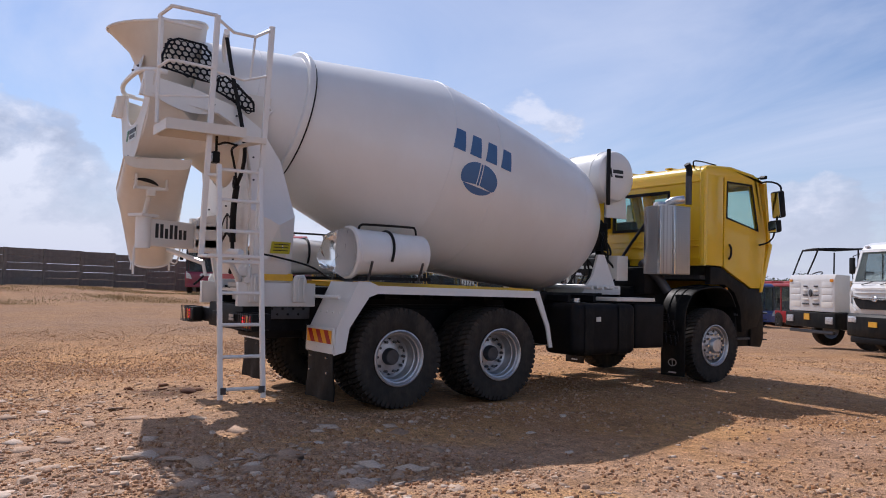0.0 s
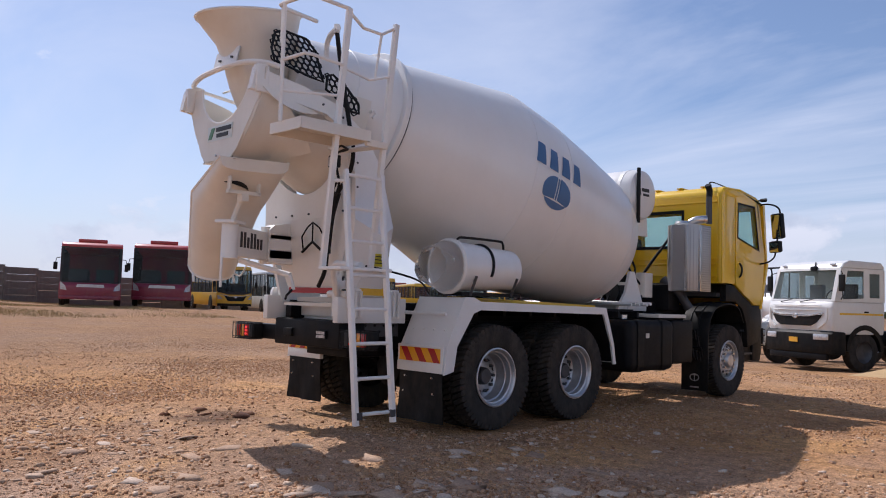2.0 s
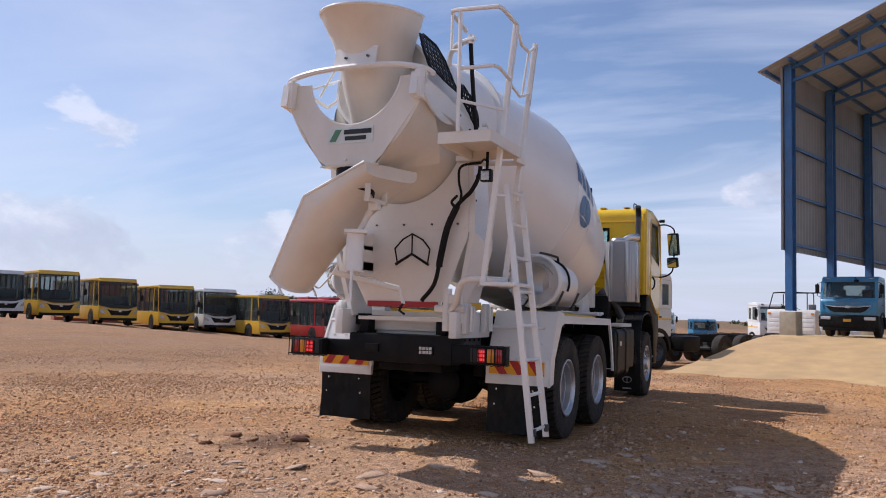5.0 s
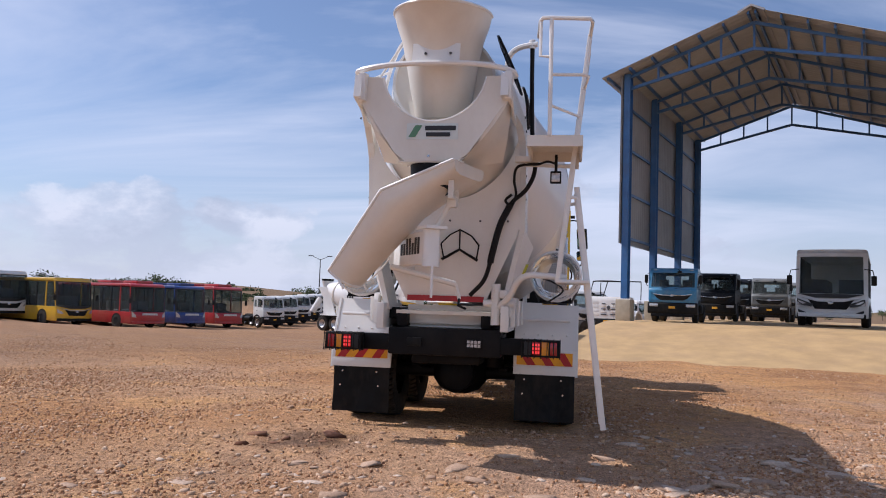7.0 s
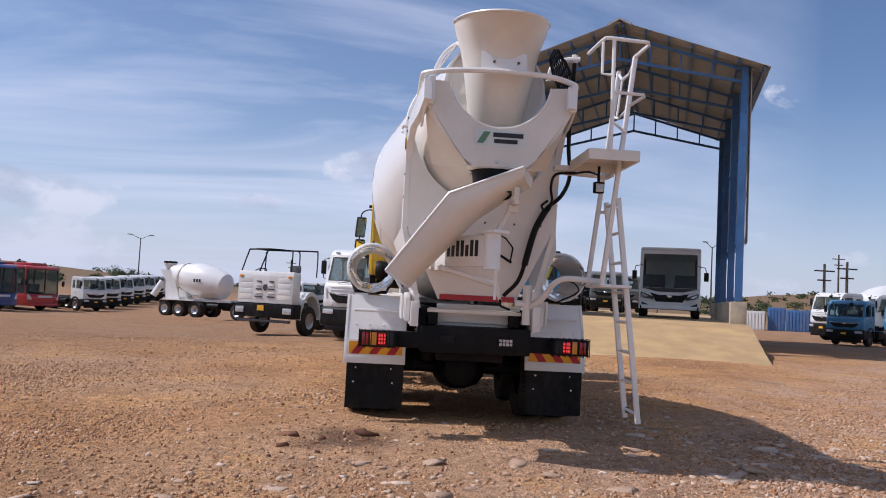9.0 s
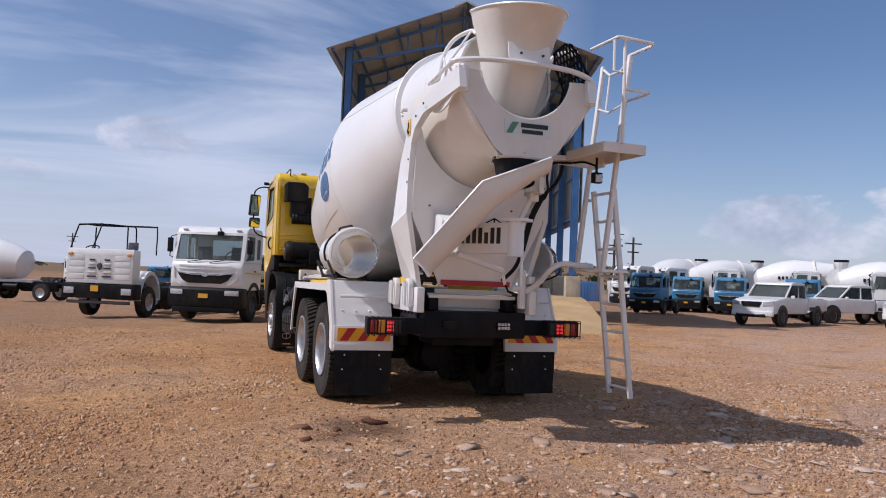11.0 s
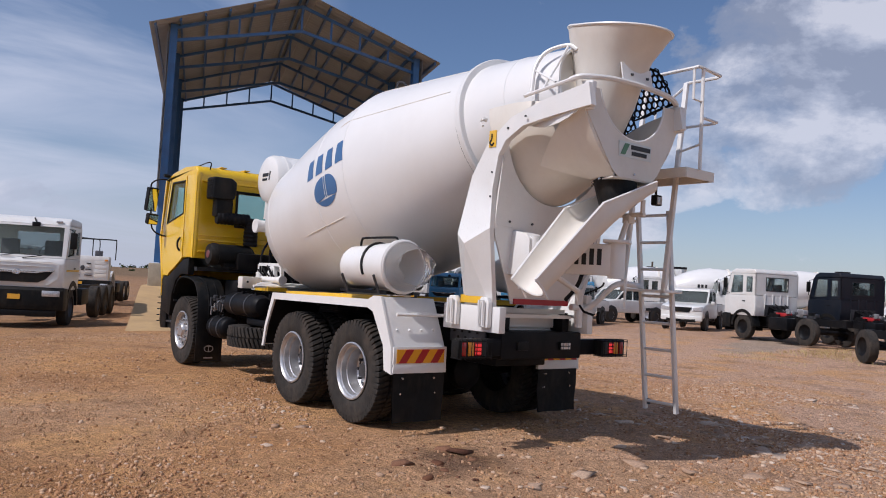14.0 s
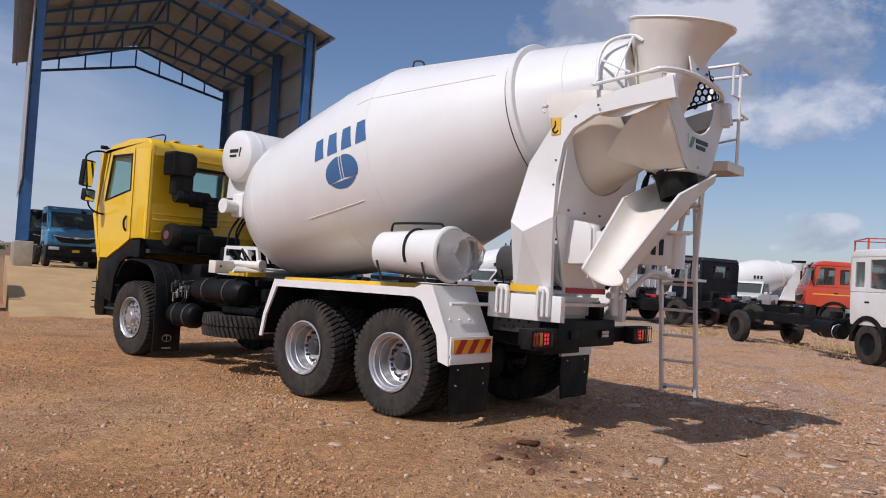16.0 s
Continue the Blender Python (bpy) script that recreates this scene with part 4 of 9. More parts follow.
# side troughs (chute extensions) strapped on the mudguards
for sgn in (1, -1):
    s = Shape()
    c = Vector((sgn * 1.08, 0, 1.645))
    n = 22
    rings = []
    for y, r in ((-0.56, 0.262), (-0.545, 0.282), (-0.51, 0.282), (-0.49, 0.255), (0.30, 0.215), (0.36, 0.215)):
        rings.append([c + Vector((r * math.cos(u), y, r * math.sin(u))) for u in (2 * math.pi * k / n for k in range(n))])
    inner = []
    for y, r in ((0.36, 0.20), (-0.56, 0.245)):
        inner.append([c + Vector((r * math.cos(u), y, r * math.sin(u))) for u in (2 * math.pi * k / n for k in range(n))])
    s.ring_loft(rings + inner + [rings[0]], caps=False)
    trough = part("chute_extension", s, WHITE, truck, "white spare chute section under clear plastic wrap")
    for y in (-0.12,):
        s = Shape()
        s.tube([c + Vector((0.243 * math.cos(u), y + 0.03 * math.sin(u), 0.243 * math.sin(u))) for u in (math.pi * (k / 20 * 1.25 - 0.12) for k in range(21))], 0.016, 6)
        part("strap", s, HOSE, trough)
    s = Shape()
    s.tube(smooth_path([c + Vector((0, -0.42, 0.235)), c + Vector((0, -0.40, 0.29)), c + Vector((0, -0.30, 0.305)), c + Vector((0, 0.20, 0.305)), c + Vector((0, 0.28, 0.29)), c + Vector((0, 0.30, 0.22))]), 0.013, 6)
    part("carry_handle", s, HOSE, trough)
    s = Shape()
    rnd = random.Random(3 + sgn)
    rings = []
    for j in range(7):
        y = -0.57 - 0.035 * j
        rings.append([c + Vector((0.262 * (1 - 0.03 * j) * (1 + 0.06 * rnd.uniform(-1, 1) * j / 3) * math.cos(u), y + 0.03 * rnd.uniform(-1, 1), 0.262 * (1 - 0.05 * j) * math.sin(u))) for u in (2 * math.pi * k / 20 for k in range(20))])
    s.ring_loft(rings, caps=False)
    part("plastic_wrap", s, FILM, trough, "crumpled clear plastic wrap", fix=False)
    s = Shape()
    s.box((sgn * 1.08, -0.05, 1.375), (0.34, 0.9, 0.035))
    part("trough_tray", s, BLACK, trough)
    for x, y in ((-0.17, -0.38), (0.17, -0.38), (-0.17, 0.24), (0.17, 0.24)):
        s = Shape()
        s.tube([(sgn * 1.08 + x, y, 1.36), (sgn * 1.08 + x * 1.5, y, 1.55)], 0.014, 6)
        part("tray_clip", s, DARK_STEEL, trough)


# rear pedestal: two bent side plates and the rear panel between them
PLATE = [(-1.02, 2.00), (-1.20, 2.57), (-1.42, 2.88), (-1.72, 3.08), (-2.08, 3.20), (-2.56, 3.29), (-2.60, 3.09), (-2.21, 3.05), (-1.86, 2.985), (-1.66, 2.87), (-1.57, 2.74), (-1.51, 2.42), (-1.50, 2.05)]
for sgn in (1, -1):
    s = Shape()
    s.prism(PLATE, "x", *side(sgn * 0.72, sgn * 0.785))
    for v in s.bm.verts:
        v.co.x -= sgn * 0.11 * float(smoothstep(1.6, 2.5, -v.co.y))
    lower = [(-1.50, 2.05), (-1.02, 2.00), (-0.98, 1.24), (-1.40, 1.24)]
    outer = [Vector((sgn * x, y, z)) for (y, z), x in zip(lower, (0.785, 0.785, 0.60, 0.60))]
    mid = Vector((sgn * 0.86, -1.22, 1.90))
    inner = [Vector((sgn * (x - 0.05), y, z)) for (y, z), x in zip(lower, (0.785, 0.785, 0.60, 0.60))]
    s.faces(outer + inner + [mid], [(0, 1, 8), (1, 2, 8), (2, 3, 8), (3, 0, 8), (4, 5, 6, 7), (2, 3, 7, 6), (3, 0, 4, 7), (1, 2, 6, 5)])
    plate = part("pedestal_plate", s, WHITE, truck, "white bent support plate of the drum", angle=0.3)
    for y, z in ((-1.52, 2.32), (-1.53, 2.55), (-1.72, 2.95), (-1.95, 3.03)):
        s = Shape()
        s.tube([(sgn * 0.78, y + 0.035, z + 0.03), (sgn * 0.792, y + 0.035, z + 0.03)], 0.011, 6)
        part("bolt", s, DARK_STEEL, plate)
    s = Shape()
    s.tube([(sgn * 0.78, -1.36, 3.10), (sgn * 0.83, -1.36, 3.10)], 0.02, 8)
    s.tube([(sgn * 0.83, -1.36, 3.10), (sgn * 0.83, -1.33, 3.07), (sgn * 0.83, -1.37, 3.03)], 0.013, 6)
    part("lifting_eye", s, WHITE, plate)
    if sgn < 0:
        s = Shape()
        s.prism([(-1.43, 1.62), (-1.75, 1.63), (-1.74, 1.97), (-1.69, 2.02), (-1.46, 2.06)], "x", -0.49, -0.30, bevel=0.012)
        part("pedestal_return", s, WHITE, plate)
    # rope eyes and marking tape at the foot
    for y in (-0.90, -1.38):
        s = Shape()
        s.prism([(y - 0.075, 1.10), (y + 0.075, 1.10), (y + 0.075, 1.33), (y + 0.05, 1.39), (y - 0.05, 1.39), (y - 0.075, 1.33)], "x", *side(sgn * 0.66, sgn * 0.71), bevel=0.012)
        s.tube([(sgn * 0.74, y - 0.03, 1.12), (sgn * 0.74, y - 0.03, 1.36), (sgn * 0.74, y + 0.03, 1.36), (sgn * 0.74, y + 0.03, 1.12)], 0.014, 6)
        part("clamp_bracket", s, WHITE, plate)
    s = Shape()
    s.box((sgn * 0.655, -1.14, 1.365), (0.012, 0.34, 0.075))
    part("marking_tape", s, STRIPE_YELLOW, plate)
    s = Shape()
    s.box((sgn * 0.615, -1.13, 1.18), (0.08, 0.86, 0.25), bevel=0.01)
    part("pedestal_foot", s, WHITE, plate)
    s = Shape()
    s.box((sgn * 0.56, -1.0, 1.00), (0.03, 0.55, 0.16), bevel=0.004)
    foot_plate = part("gusset_plate", s, DARK_STEEL, plate)
    for k in range(8):
        s = Shape()
        s.tube([(sgn * 0.575, -1.22 + 0.06 * k, 0.97 + 0.06 * (k % 2)), (sgn * 0.585, -1.22 + 0.06 * k, 0.97 + 0.06 * (k % 2))], 0.014, 6)
        part("gusset_bolt", s, PLASTIC, foot_plate)
s = Shape()
hook_plate = [(-1.37, 2.80), (-1.27, 2.80), (-1.27, 2.96), (-1.37, 2.96)]
s.prism([(y - 0.16, z + 0.02) for y, z in hook_plate], "x", -0.790, -0.786)
hook = part("lifting_sticker", s, STRIPE_YELLOW, truck, "small yellow sticker with a black hook")
s = Shape()
s.tube(smooth_path([(-0.792, -1.47, 2.95), (-0.792, -1.47, 2.90), (-0.792, -1.445, 2.865), (-0.792, -1.475, 2.84), (-0.792, -1.505, 2.86)], 4), 0.008, 5)
part("hook_mark", s, INK, hook)

s = Shape()
outline = [(-0.38, 1.335), (0.41, 1.335), (0.715, 2.0), (0.73, 2.1), (0.73, 3.0)]
for k in range(21):
    u = radians(-9 - 162 * k / 20)
    outline.append((0.73 * math.cos(u), 3.12 + 0.79 * math.sin(u)))
outline += [(-0.73, 3.0), (-0.73, 2.1), (-0.715, 2.0)]
t = bmesh.new()
pts = [(x, -1.42 - 0.12 * (z - 1.36), z) for x, z in outline]
t.faces.new([t.verts.new(p) for p in pts])
ext = bmesh.ops.extrude_face_region(t, geom=t.faces[:])
for v in ext["geom"]:
    if isinstance(v, bmesh.types.BMVert):
        v.co.y += 0.02
bmesh.ops.triangulate(t, faces=[f for f in t.faces if len(f.verts) > 4])
s.add(t)
rear_panel = part("rear_panel", s, WHITE, truck)
s = Shape()
s.box((0.015, -1.432, 1.363), (0.765, 0.016, 0.055))
part("red_tape", s, STRIPE_RED, rear_panel)
s = Shape()
seam = lambda z: -1.42 - 0.12 * (z - 1.36)
s.faces([(-0.695, seam(2.08) - 0.006, 2.08), (0.695, seam(2.08) - 0.006, 2.08), (0.695, seam(2.10) - 0.006, 2.10), (-0.695, seam(2.10) - 0.006, 2.10),
         (-0.695, seam(2.08) + 0.004, 2.08), (0.695, seam(2.08) + 0.004, 2.08), (0.695, seam(2.10) + 0.004, 2.10), (-0.695, seam(2.10) + 0.004, 2.10)],
        [(0, 1, 2, 3), (0, 1, 5, 4), (1, 2, 6, 5), (2, 3, 7, 6), (3, 0, 4, 7)])
part("sheet_lap", s, WHITE, rear_panel)
for x in (-0.55, -0.25, 0.05, 0.35, 0.62):
    s = Shape()
    s.tube([(x, seam(2.13) + 0.005, 2.13), (x, seam(2.13) - 0.015, 2.13)], 0.011, 6)
    part("bolt", s, DARK_STEEL, rear_panel)
s = Shape()
bow = lambda pts, r: s.tube([(x, -1.53 - 0.02 * (z - 1.7), z) for x, z in pts], r, 6)
bow(((-0.03, 1.90), (0.06, 1.99), (0.155, 2.04), (0.27, 1.98), (0.345, 1.89)), 0.008)
bow(((0.155, 2.04), (0.155, 1.84)), 0.008)
bow(((-0.02, 1.745), (0.155, 1.845), (0.335, 1.74)), 0.014)
bow(((-0.03, 1.90), (0.0, 1.76)), 0.008)
bow(((0.345, 1.89), (0.325, 1.76)), 0.008)
part("control_linkage", s, HOSE, rear_panel, "thin black control linkage")
s = Shape()
s.box((0.05, -1.30, 1.27), (0.86, 0.05, 0.05), bevel=0.005)
s.box((0.0, -1.40, 1.22), (0.96, 0.03, 0.035))
part("step_rail", s, CREAM, rear_panel)

# feed hopper, open at the top, flared to the rear
def oval(cx, cy, z, a, b, tip, n=40, dz=0.0):
    out = []
    for k in range(n):
        u = 2 * math.pi * k / n
        y = math.sin(u)
        out.append(Vector((cx + a * math.cos(u), cy + (b if y > 0 else tip) * y, z + dz * y)))
    return out


s = Shape()
levels = [(0.03, -2.16, 3.935, 0.445, 0.35, 0.64, 0.08), (0.03, -2.16, 3.83, 0.42, 0.34, 0.54, 0.06), (0.03, -2.16, 3.70, 0.375, 0.31, 0.42, 0.03), (0.03, -2.16, 3.52, 0.335, 0.28, 0.34, 0.0), (0.03, -2.12, 3.25, 0.29, 0.25, 0.29, 0.0), (0.03, -2.05, 2.98, 0.24, 0.2, 0.22, 0.0)]
outer = [oval(cx, cy, z, a, b, tip, dz=dz) for cx, cy, z, a, b, tip, dz in levels]
inner = [oval(cx, cy, z, a - 0.012, b - 0.012, tip - 0.012, dz=dz) for cx, cy, z, a, b, tip, dz in levels]
s.ring_loft(outer[::-1] + inner + [outer[-1]], caps=False)
hopper = part("feed_hopper", s, CREAM, truck, "dusty white feed hopper open at the top")
s = Shape()
s.tube([p + Vector((0, 0, 0.004)) for p in outer[0]], 0.013, 6, loop=True)
part("hopper_lip", s, WHITE, hopper)
s = Shape()
s.box((0.03, -2.50, 3.50), (0.42, 0.012, 0.17), m=Matrix.Rotation(radians(-12), 4, "X"))
part("hopper_bracket", s, WHITE, hopper)
for x in (-0.06, 0.16):
    s = Shape()
    s.tube([(x, -2.50, 3.49), (x, -2.53, 3.485)], 0.012, 6)
    part("bolt", s, DARK_STEEL, hopper)
s = Shape()
s.tube(smooth_path([(-0.69, -2.36, 3.34), (-0.66, -2.47, 3.355), (-0.38, -2.545, 3.38), (0.03, -2.56, 3.39), (0.44, -2.545, 3.375), (0.68, -2.47, 3.34), (0.72, -2.36, 3.32)]), 0.026, 8)
part("hopper_bar", s, WHITE, truck)
for sgn in (1, -1):
    s = Shape()
    s.prism([(-2.44, 3.07), (-2.56, 3.07), (-2.57, 3.31), (-2.44, 3.33)], "x", *side(sgn * 0.61 + 0.03, sgn * 0.67 + 0.03), bevel=0.012)
    part("bar_mount", s, WHITE, truck)
# hinged frame beside the hopper on the left
s = Shape()
s.tube(smooth_path([(-0.60, -1.78, 3.34), (-0.55, -1.76, 3.58), (-0.47, -1.82, 3.74), (-0.36, -1.98, 3.80), (-0.34, -2.10, 3.74)], 5), 0.02, 8)
s.tube([(-0.70, -1.80, 3.28), (-0.70, -2.40, 3.34)], 0.018, 8)
s.tube([(-0.60, -1.78, 3.34), (-0.70, -1.80, 3.28)], 0.018, 8)
s.tube([(-0.55, -1.78, 3.55), (-0.66, -2.15, 3.36)], 0.012, 6)
s.tube([(-0.66, -2.0, 3.33), (-0.36, -2.0, 3.79)], 0.012, 6)
part("hinged_frame", s, WHITE, truck)

# drum skirt: a fixed bowl round the tail of the drum, open at the top
s = Shape()
SKIRT = [(-1.47, 3.12, 0.705, 0.785), (-1.54, 3.13, 0.70, 0.775), (-1.68, 3.15, 0.675, 0.715), (-1.82, 3.17, 0.645, 0.645), (-1.96, 3.18, 0.60, 0.565), (-2.08, 3.18, 0.54, 0.49)]
arc_s = [radians(-188 + 196 * i / 36) for i in range(37)]
for off in (0.0, 0.012):
    rings = [[Vector((0.01 + (a - off) * math.cos(u), y + 0.16 * (math.sin(u) + 1), z + (b - off) * math.sin(u))) for u in arc_s] for y, z, a, b in SKIRT]
    s.ring_loft(rings, close=False, caps=False)
skirt = part("drum_skirt", s, CREAM, truck, "white bowl-shaped skirt round the drum's tail", fix=False)

# discharge collar: a flat rear sheet cut out round at the top, folded back into cones that meet at the spout
SPOUT = Vector((0.0, -2.325, 2.545))
s = Shape()
lean_y = lambda z: -2.535 + 0.07 * (z - 2.58)
cut_arc = [(0.02 + 0.46 * math.cos(radians(-8 - 164 * k / 24)), 3.35 + 0.46 * math.sin(radians(-8 - 164 * k / 24))) for k in range(25)]
half_edge = [(0.70, 3.30), (0.665, 3.10), (0.275, 2.535)]
sheet_line = [(0.02 + x, z) for x, z in half_edge] + [(0.02 - x, z) for x, z in reversed(half_edge)]
lower_line = []
for k in range(25):
    # the outer edge, walked from right to left in step with the cut-out
    u = k / 24 * 5
    i = min(int(u), 4)
    a, b = sheet_line[i], sheet_line[i + 1]
    lower_line.append((a[0] + (b[0] - a[0]) * (u - i), a[1] + (b[1] - a[1]) * (u - i)))
grid = []
for off in (0.0, 0.014):
    for line in (cut_arc, lower_line):
        grid += [Vector((x, lean_y(z) + off, z)) for x, z in line]
fs = [(k, k + 1, 26 + k, 25 + k) for k in range(24)] + [(50 + k, 51 + k, 76 + k, 75 + k) for k in range(24)]
fs += [(k, k + 1, 51 + k, 50 + k) for k in range(24)] + [(25 + k, 26 + k, 76 + k, 75 + k) for k in range(24)]
s.faces(grid, fs)
collar = part("discharge_collar", s, CREAM, truck, "white discharge funnel behind the drum", angle=0.5)
for sgn in (1, -1):
    head, foot_line = [], []
    n_fold, n_cone = 5, 14
    for k in range(n_fold + n_cone + 1):
        if k <= n_fold:
            v = k / n_fold
            head.append(Vector((0.02 + sgn * (0.685 - 0.02 * v), lean_y(3.1) + 0.01, 3.24 - 0.14 * v)) if k < 1 else Vector((0.02 + sgn * 0.665, lean_y(3.1) + 0.01 + 0.10 * (v - 0.2), 3.10)))
        else:
            v = (k - n_fold) / n_cone
            head.append(Vector((0.02 + sgn * (0.665 - 0.10 * v * v), lean_y(3.1) + 0.09 + 0.52 * v, 3.10 - 0.16 * v - 0.30 * v * v)))
        w = k / (n_fold + n_cone)
        turn_p = radians(42 + 138 * w)
        p = SPOUT + Vector((sgn * 0.215 * math.sin(turn_p), -0.215 * math.cos(turn_p), 0.0))
        corner = Vector((0.02 + sgn * 0.27, lean_y(2.535) + 0.01, 2.535))
        foot_line.append(corner.lerp(p, min(1.0, w * 3.2)))
    s = Shape()
    for off in (0.0, 0.012):
        rows_c = []
        for j in range(8):
            v = j / 7
            rows_c.append([a.lerp(b, v) + Vector((sgn * 0.05 * math.sin(math.pi * v) - sgn * off, 0, 0)) for a, b in zip(head, foot_line)])
        s.ring_loft(rows_c, close=False, caps=False)
    part("collar_cone", s, CREAM, collar, fix=False, angle=0.7)
    s = Shape()
    flap_line = [(-2.50, 3.115), (-1.80, 3.03)]
    flap_line += [(-1.80 - 0.70 * k / 8, 3.03 + 0.085 * k / 8 - 0.105 * math.sin(math.pi * k / 8) ** 0.7) for k in range(1, 8)]
    s.prism(flap_line, "x", *side(0.02 + sgn * 0.672, 0.02 + sgn * 0.690))
    part("collar_flange", s, WHITE, collar)
s = Shape()
s.prism([(-0.27, -2.53), (0.31, -2.53), (0.24, -2.34), (-0.20, -2.34)], "z", 2.524, 2.536)
part("collar_floor", s, CREAM, collar)
s = Shape()
s.tube([(x, lean_y(z) + 0.006, z) for x, z in cut_arc], 0.011, 6)
part("collar_edge", s, WHITE, collar)
spout_m = Matrix.Translation(SPOUT) @ Matrix.Rotation(radians(-12), 4, "X") @ Matrix.Rotation(radians(90), 4, "Y")
s = Shape()
s.lathe([(0.0, 0.214), (0.03, 0.195), (0.12, 0.186), (0.25, 0.172), (0.25, 0.160), (0.12, 0.174), (0.0, 0.200), (0.0, 0.214)], spout_m, 28)
spout = part("rubber_spout", s, PLASTIC, collar, "black rubber discharge spout")
for k in range(12):
    u = 2 * math.pi * k / 12
    s = Shape()
    s.tube([spout_m @ Vector((0.015, 0.212 * math.cos(u), 0.212 * math.sin(u))), spout_m @ Vector((0.015, 0.228 * math.cos(u), 0.228 * math.sin(u)))], 0.011, 6)
    part("spout_bolt", s, CHROME, spout)
s = Shape()
s.box((0.022, -2.522, 2.795), (0.45, 0.012, 0.14))
sticker = part("maker_sticker", s, mat("pale sticker", (0.62, 0.66, 0.64), 0.4, var=0.04), collar, "pale sticker with green stroke and black bars")
s = Shape()
s.prism([(-0.185, 2.745), (-0.125, 2.745), (-0.065, 2.848), (-0.125, 2.848)], "y", -2.534, -2.527)
part("green_stroke", s, GREEN_PRINT, sticker)
for x, z, w, h in ((0.095, 2.824, 0.27, 0.040), (0.075, 2.768, 0.21, 0.036)):
    s = Shape()
    s.box((x, -2.530, z), (w, 0.006, h))
    part("print_bar", s, INK, sticker)

# chute: a half pipe that falls from the spout to the left
head_c, kink_c, low_c = Vector((0.32, -2.32, 2.535)), Vector((-0.31, -2.235, 2.275)), Vector((-0.86, -2.07, 1.575))
run = (low_c - kink_c).normalized()
across = run.cross(Vector((0, 0, 1))).normalized()
upward = across.cross(run).normalized()
s = Shape()
rings_o, rings_i = [], []
arc = [radians(180 + 180 * i / 18) for i in range(19)]
bent = lambda u, p: (math.copysign(abs(math.cos(u)) ** p, math.cos(u)), math.copysign(abs(math.sin(u)) ** p, math.sin(u)))
for j in range(10):
    # the first steps are the shallow head under the spout, then the straight fall
    v = max(0.0, (j - 3) / 6)
    f = min(1.0, j / 3)
    c = head_c.lerp(kink_c, f) if j < 3 else kink_c.lerp(low_c, v)
    r = 0.315 + 0.02 * f - 0.105 * v
    q = 0.115 + 0.135 * f - 0.04 * v
    power = 0.50 + 0.38 * v
    up_j = Vector((0, 0, 1)).lerp(upward, (0.0, 0.1, 0.3, 0.7)[j] if j < 4 else 1.0).normalized()
    rings_o.append([c + across * (bent(u, power)[0] * r) + up_j * (bent(u, power)[1] * q) for u in arc])
    rings_i.append([c + across * (bent(u, power)[0] * (r - 0.012)) + up_j * (bent(u, power)[1] * (q - 0.012)) for u in arc])
for rr in (rings_o, rings_i):
    s.ring_loft(rr, close=False, caps=False)
for e in (0, 9):
    s.faces(rings_o[e] + rings_i[e], [(i, i + 1, 20 + i, 19 + i) for i in range(18)])
for e in (0, 18):
    s.faces([r[e] for r in rings_o] + [r[e] for r in rings_i], [(i, i + 1, 11 + i, 10 + i) for i in range(9)])
chute = part("discharge_chute", s, CREAM, truck, "dusty white half-pipe discharge chute", angle=0.7)
s = Shape()
for e in (0, 18):
    s.tube([r[e] for r in rings_o], 0.014, 6)
s.tube(rings_o[9], 0.012, 6)
part("chute_rim", s, WHITE, chute)
s = Shape()
outward = Vector((0.014, 0, 0))
s.faces(rings_o[0] + [p + outward for p in rings_o[0]], [tuple(range(19)), tuple(range(19, 38))] + [(i, (i + 1) % 19, 19 + (i + 1) % 19, 19 + i) for i in range(19)])
part("chute_back", s, CREAM, chute)
s = Shape()
mid = rings_o[7]
s.tube(smooth_path([mid[15], mid[15] - upward * 0.02 + across * 0.08, rings_o[9][15] + across * 0.08 - upward * 0.02 - run * 0.02, rings_o[9][15] - run * 0.02], 4), 0.009, 6)
part("chute_handle", s, WHITE, chute)
for sg in (3, 15):
    s = Shape()
    s.tube([rings_o[9][sg], rings_o[9][sg] + run * 0.03 - upward * 0.10], 0.012, 6)
    part("chute_hook", s, WHITE, chute)
# chute carrier: swivel post, panel with print, strut
s = Shape()
s.tube([(-0.40, -1.72, 1.62), (-0.40, -1.72, 2.00)], 0.06, 14)
s.box((-0.36, -1.60, 1.72), (0.12, 0.28, 0.10), bevel=0.01)
s.box((-0.36, -1.60, 1.90), (0.12, 0.28, 0.06), bevel=0.01)
carrier = part("hinge_post", s, WHITE, truck)
s = Shape()
pa, pb = Vector((0.01, -2.37, 0)), Vector((-0.40, -1.73, 0))
d = (pb - pa)
ang = math.atan2(d.y, d.x)
m = Matrix.Rotation(ang, 4, "Z")
c = (pa + pb) / 2 + Vector((0, 0, 1.80))
s.box(c, (d.length, 0.10, 0.29), m=m, bevel=0.02)
bracket = part("carrier_panel", s, WHITE, carrier)
for sg in (1, -1):
    for k in range(7):
        u = -0.235 + 0.070 * k
        h = 0.15 if k in (0, 1, 3, 4) else 0.105
        s = Shape()
        s.box(c + m @ Vector((u, sg * 0.052, -0.0 + (h - 0.105) / 2)), (0.042, 0.005, h), m=m)
        part("print_bar", s, INK, bracket)
s = Shape()
s.tube([(0.02, -2.37, 1.63), (0.02, -2.37, 1.955)], 0.078, 16)
s.box((0.02, -2.37, 1.97), (0.24, 0.20, 0.03), m=m, bevel=0.006)
part("swivel_post", s, WHITE, carrier)
s = Shape()
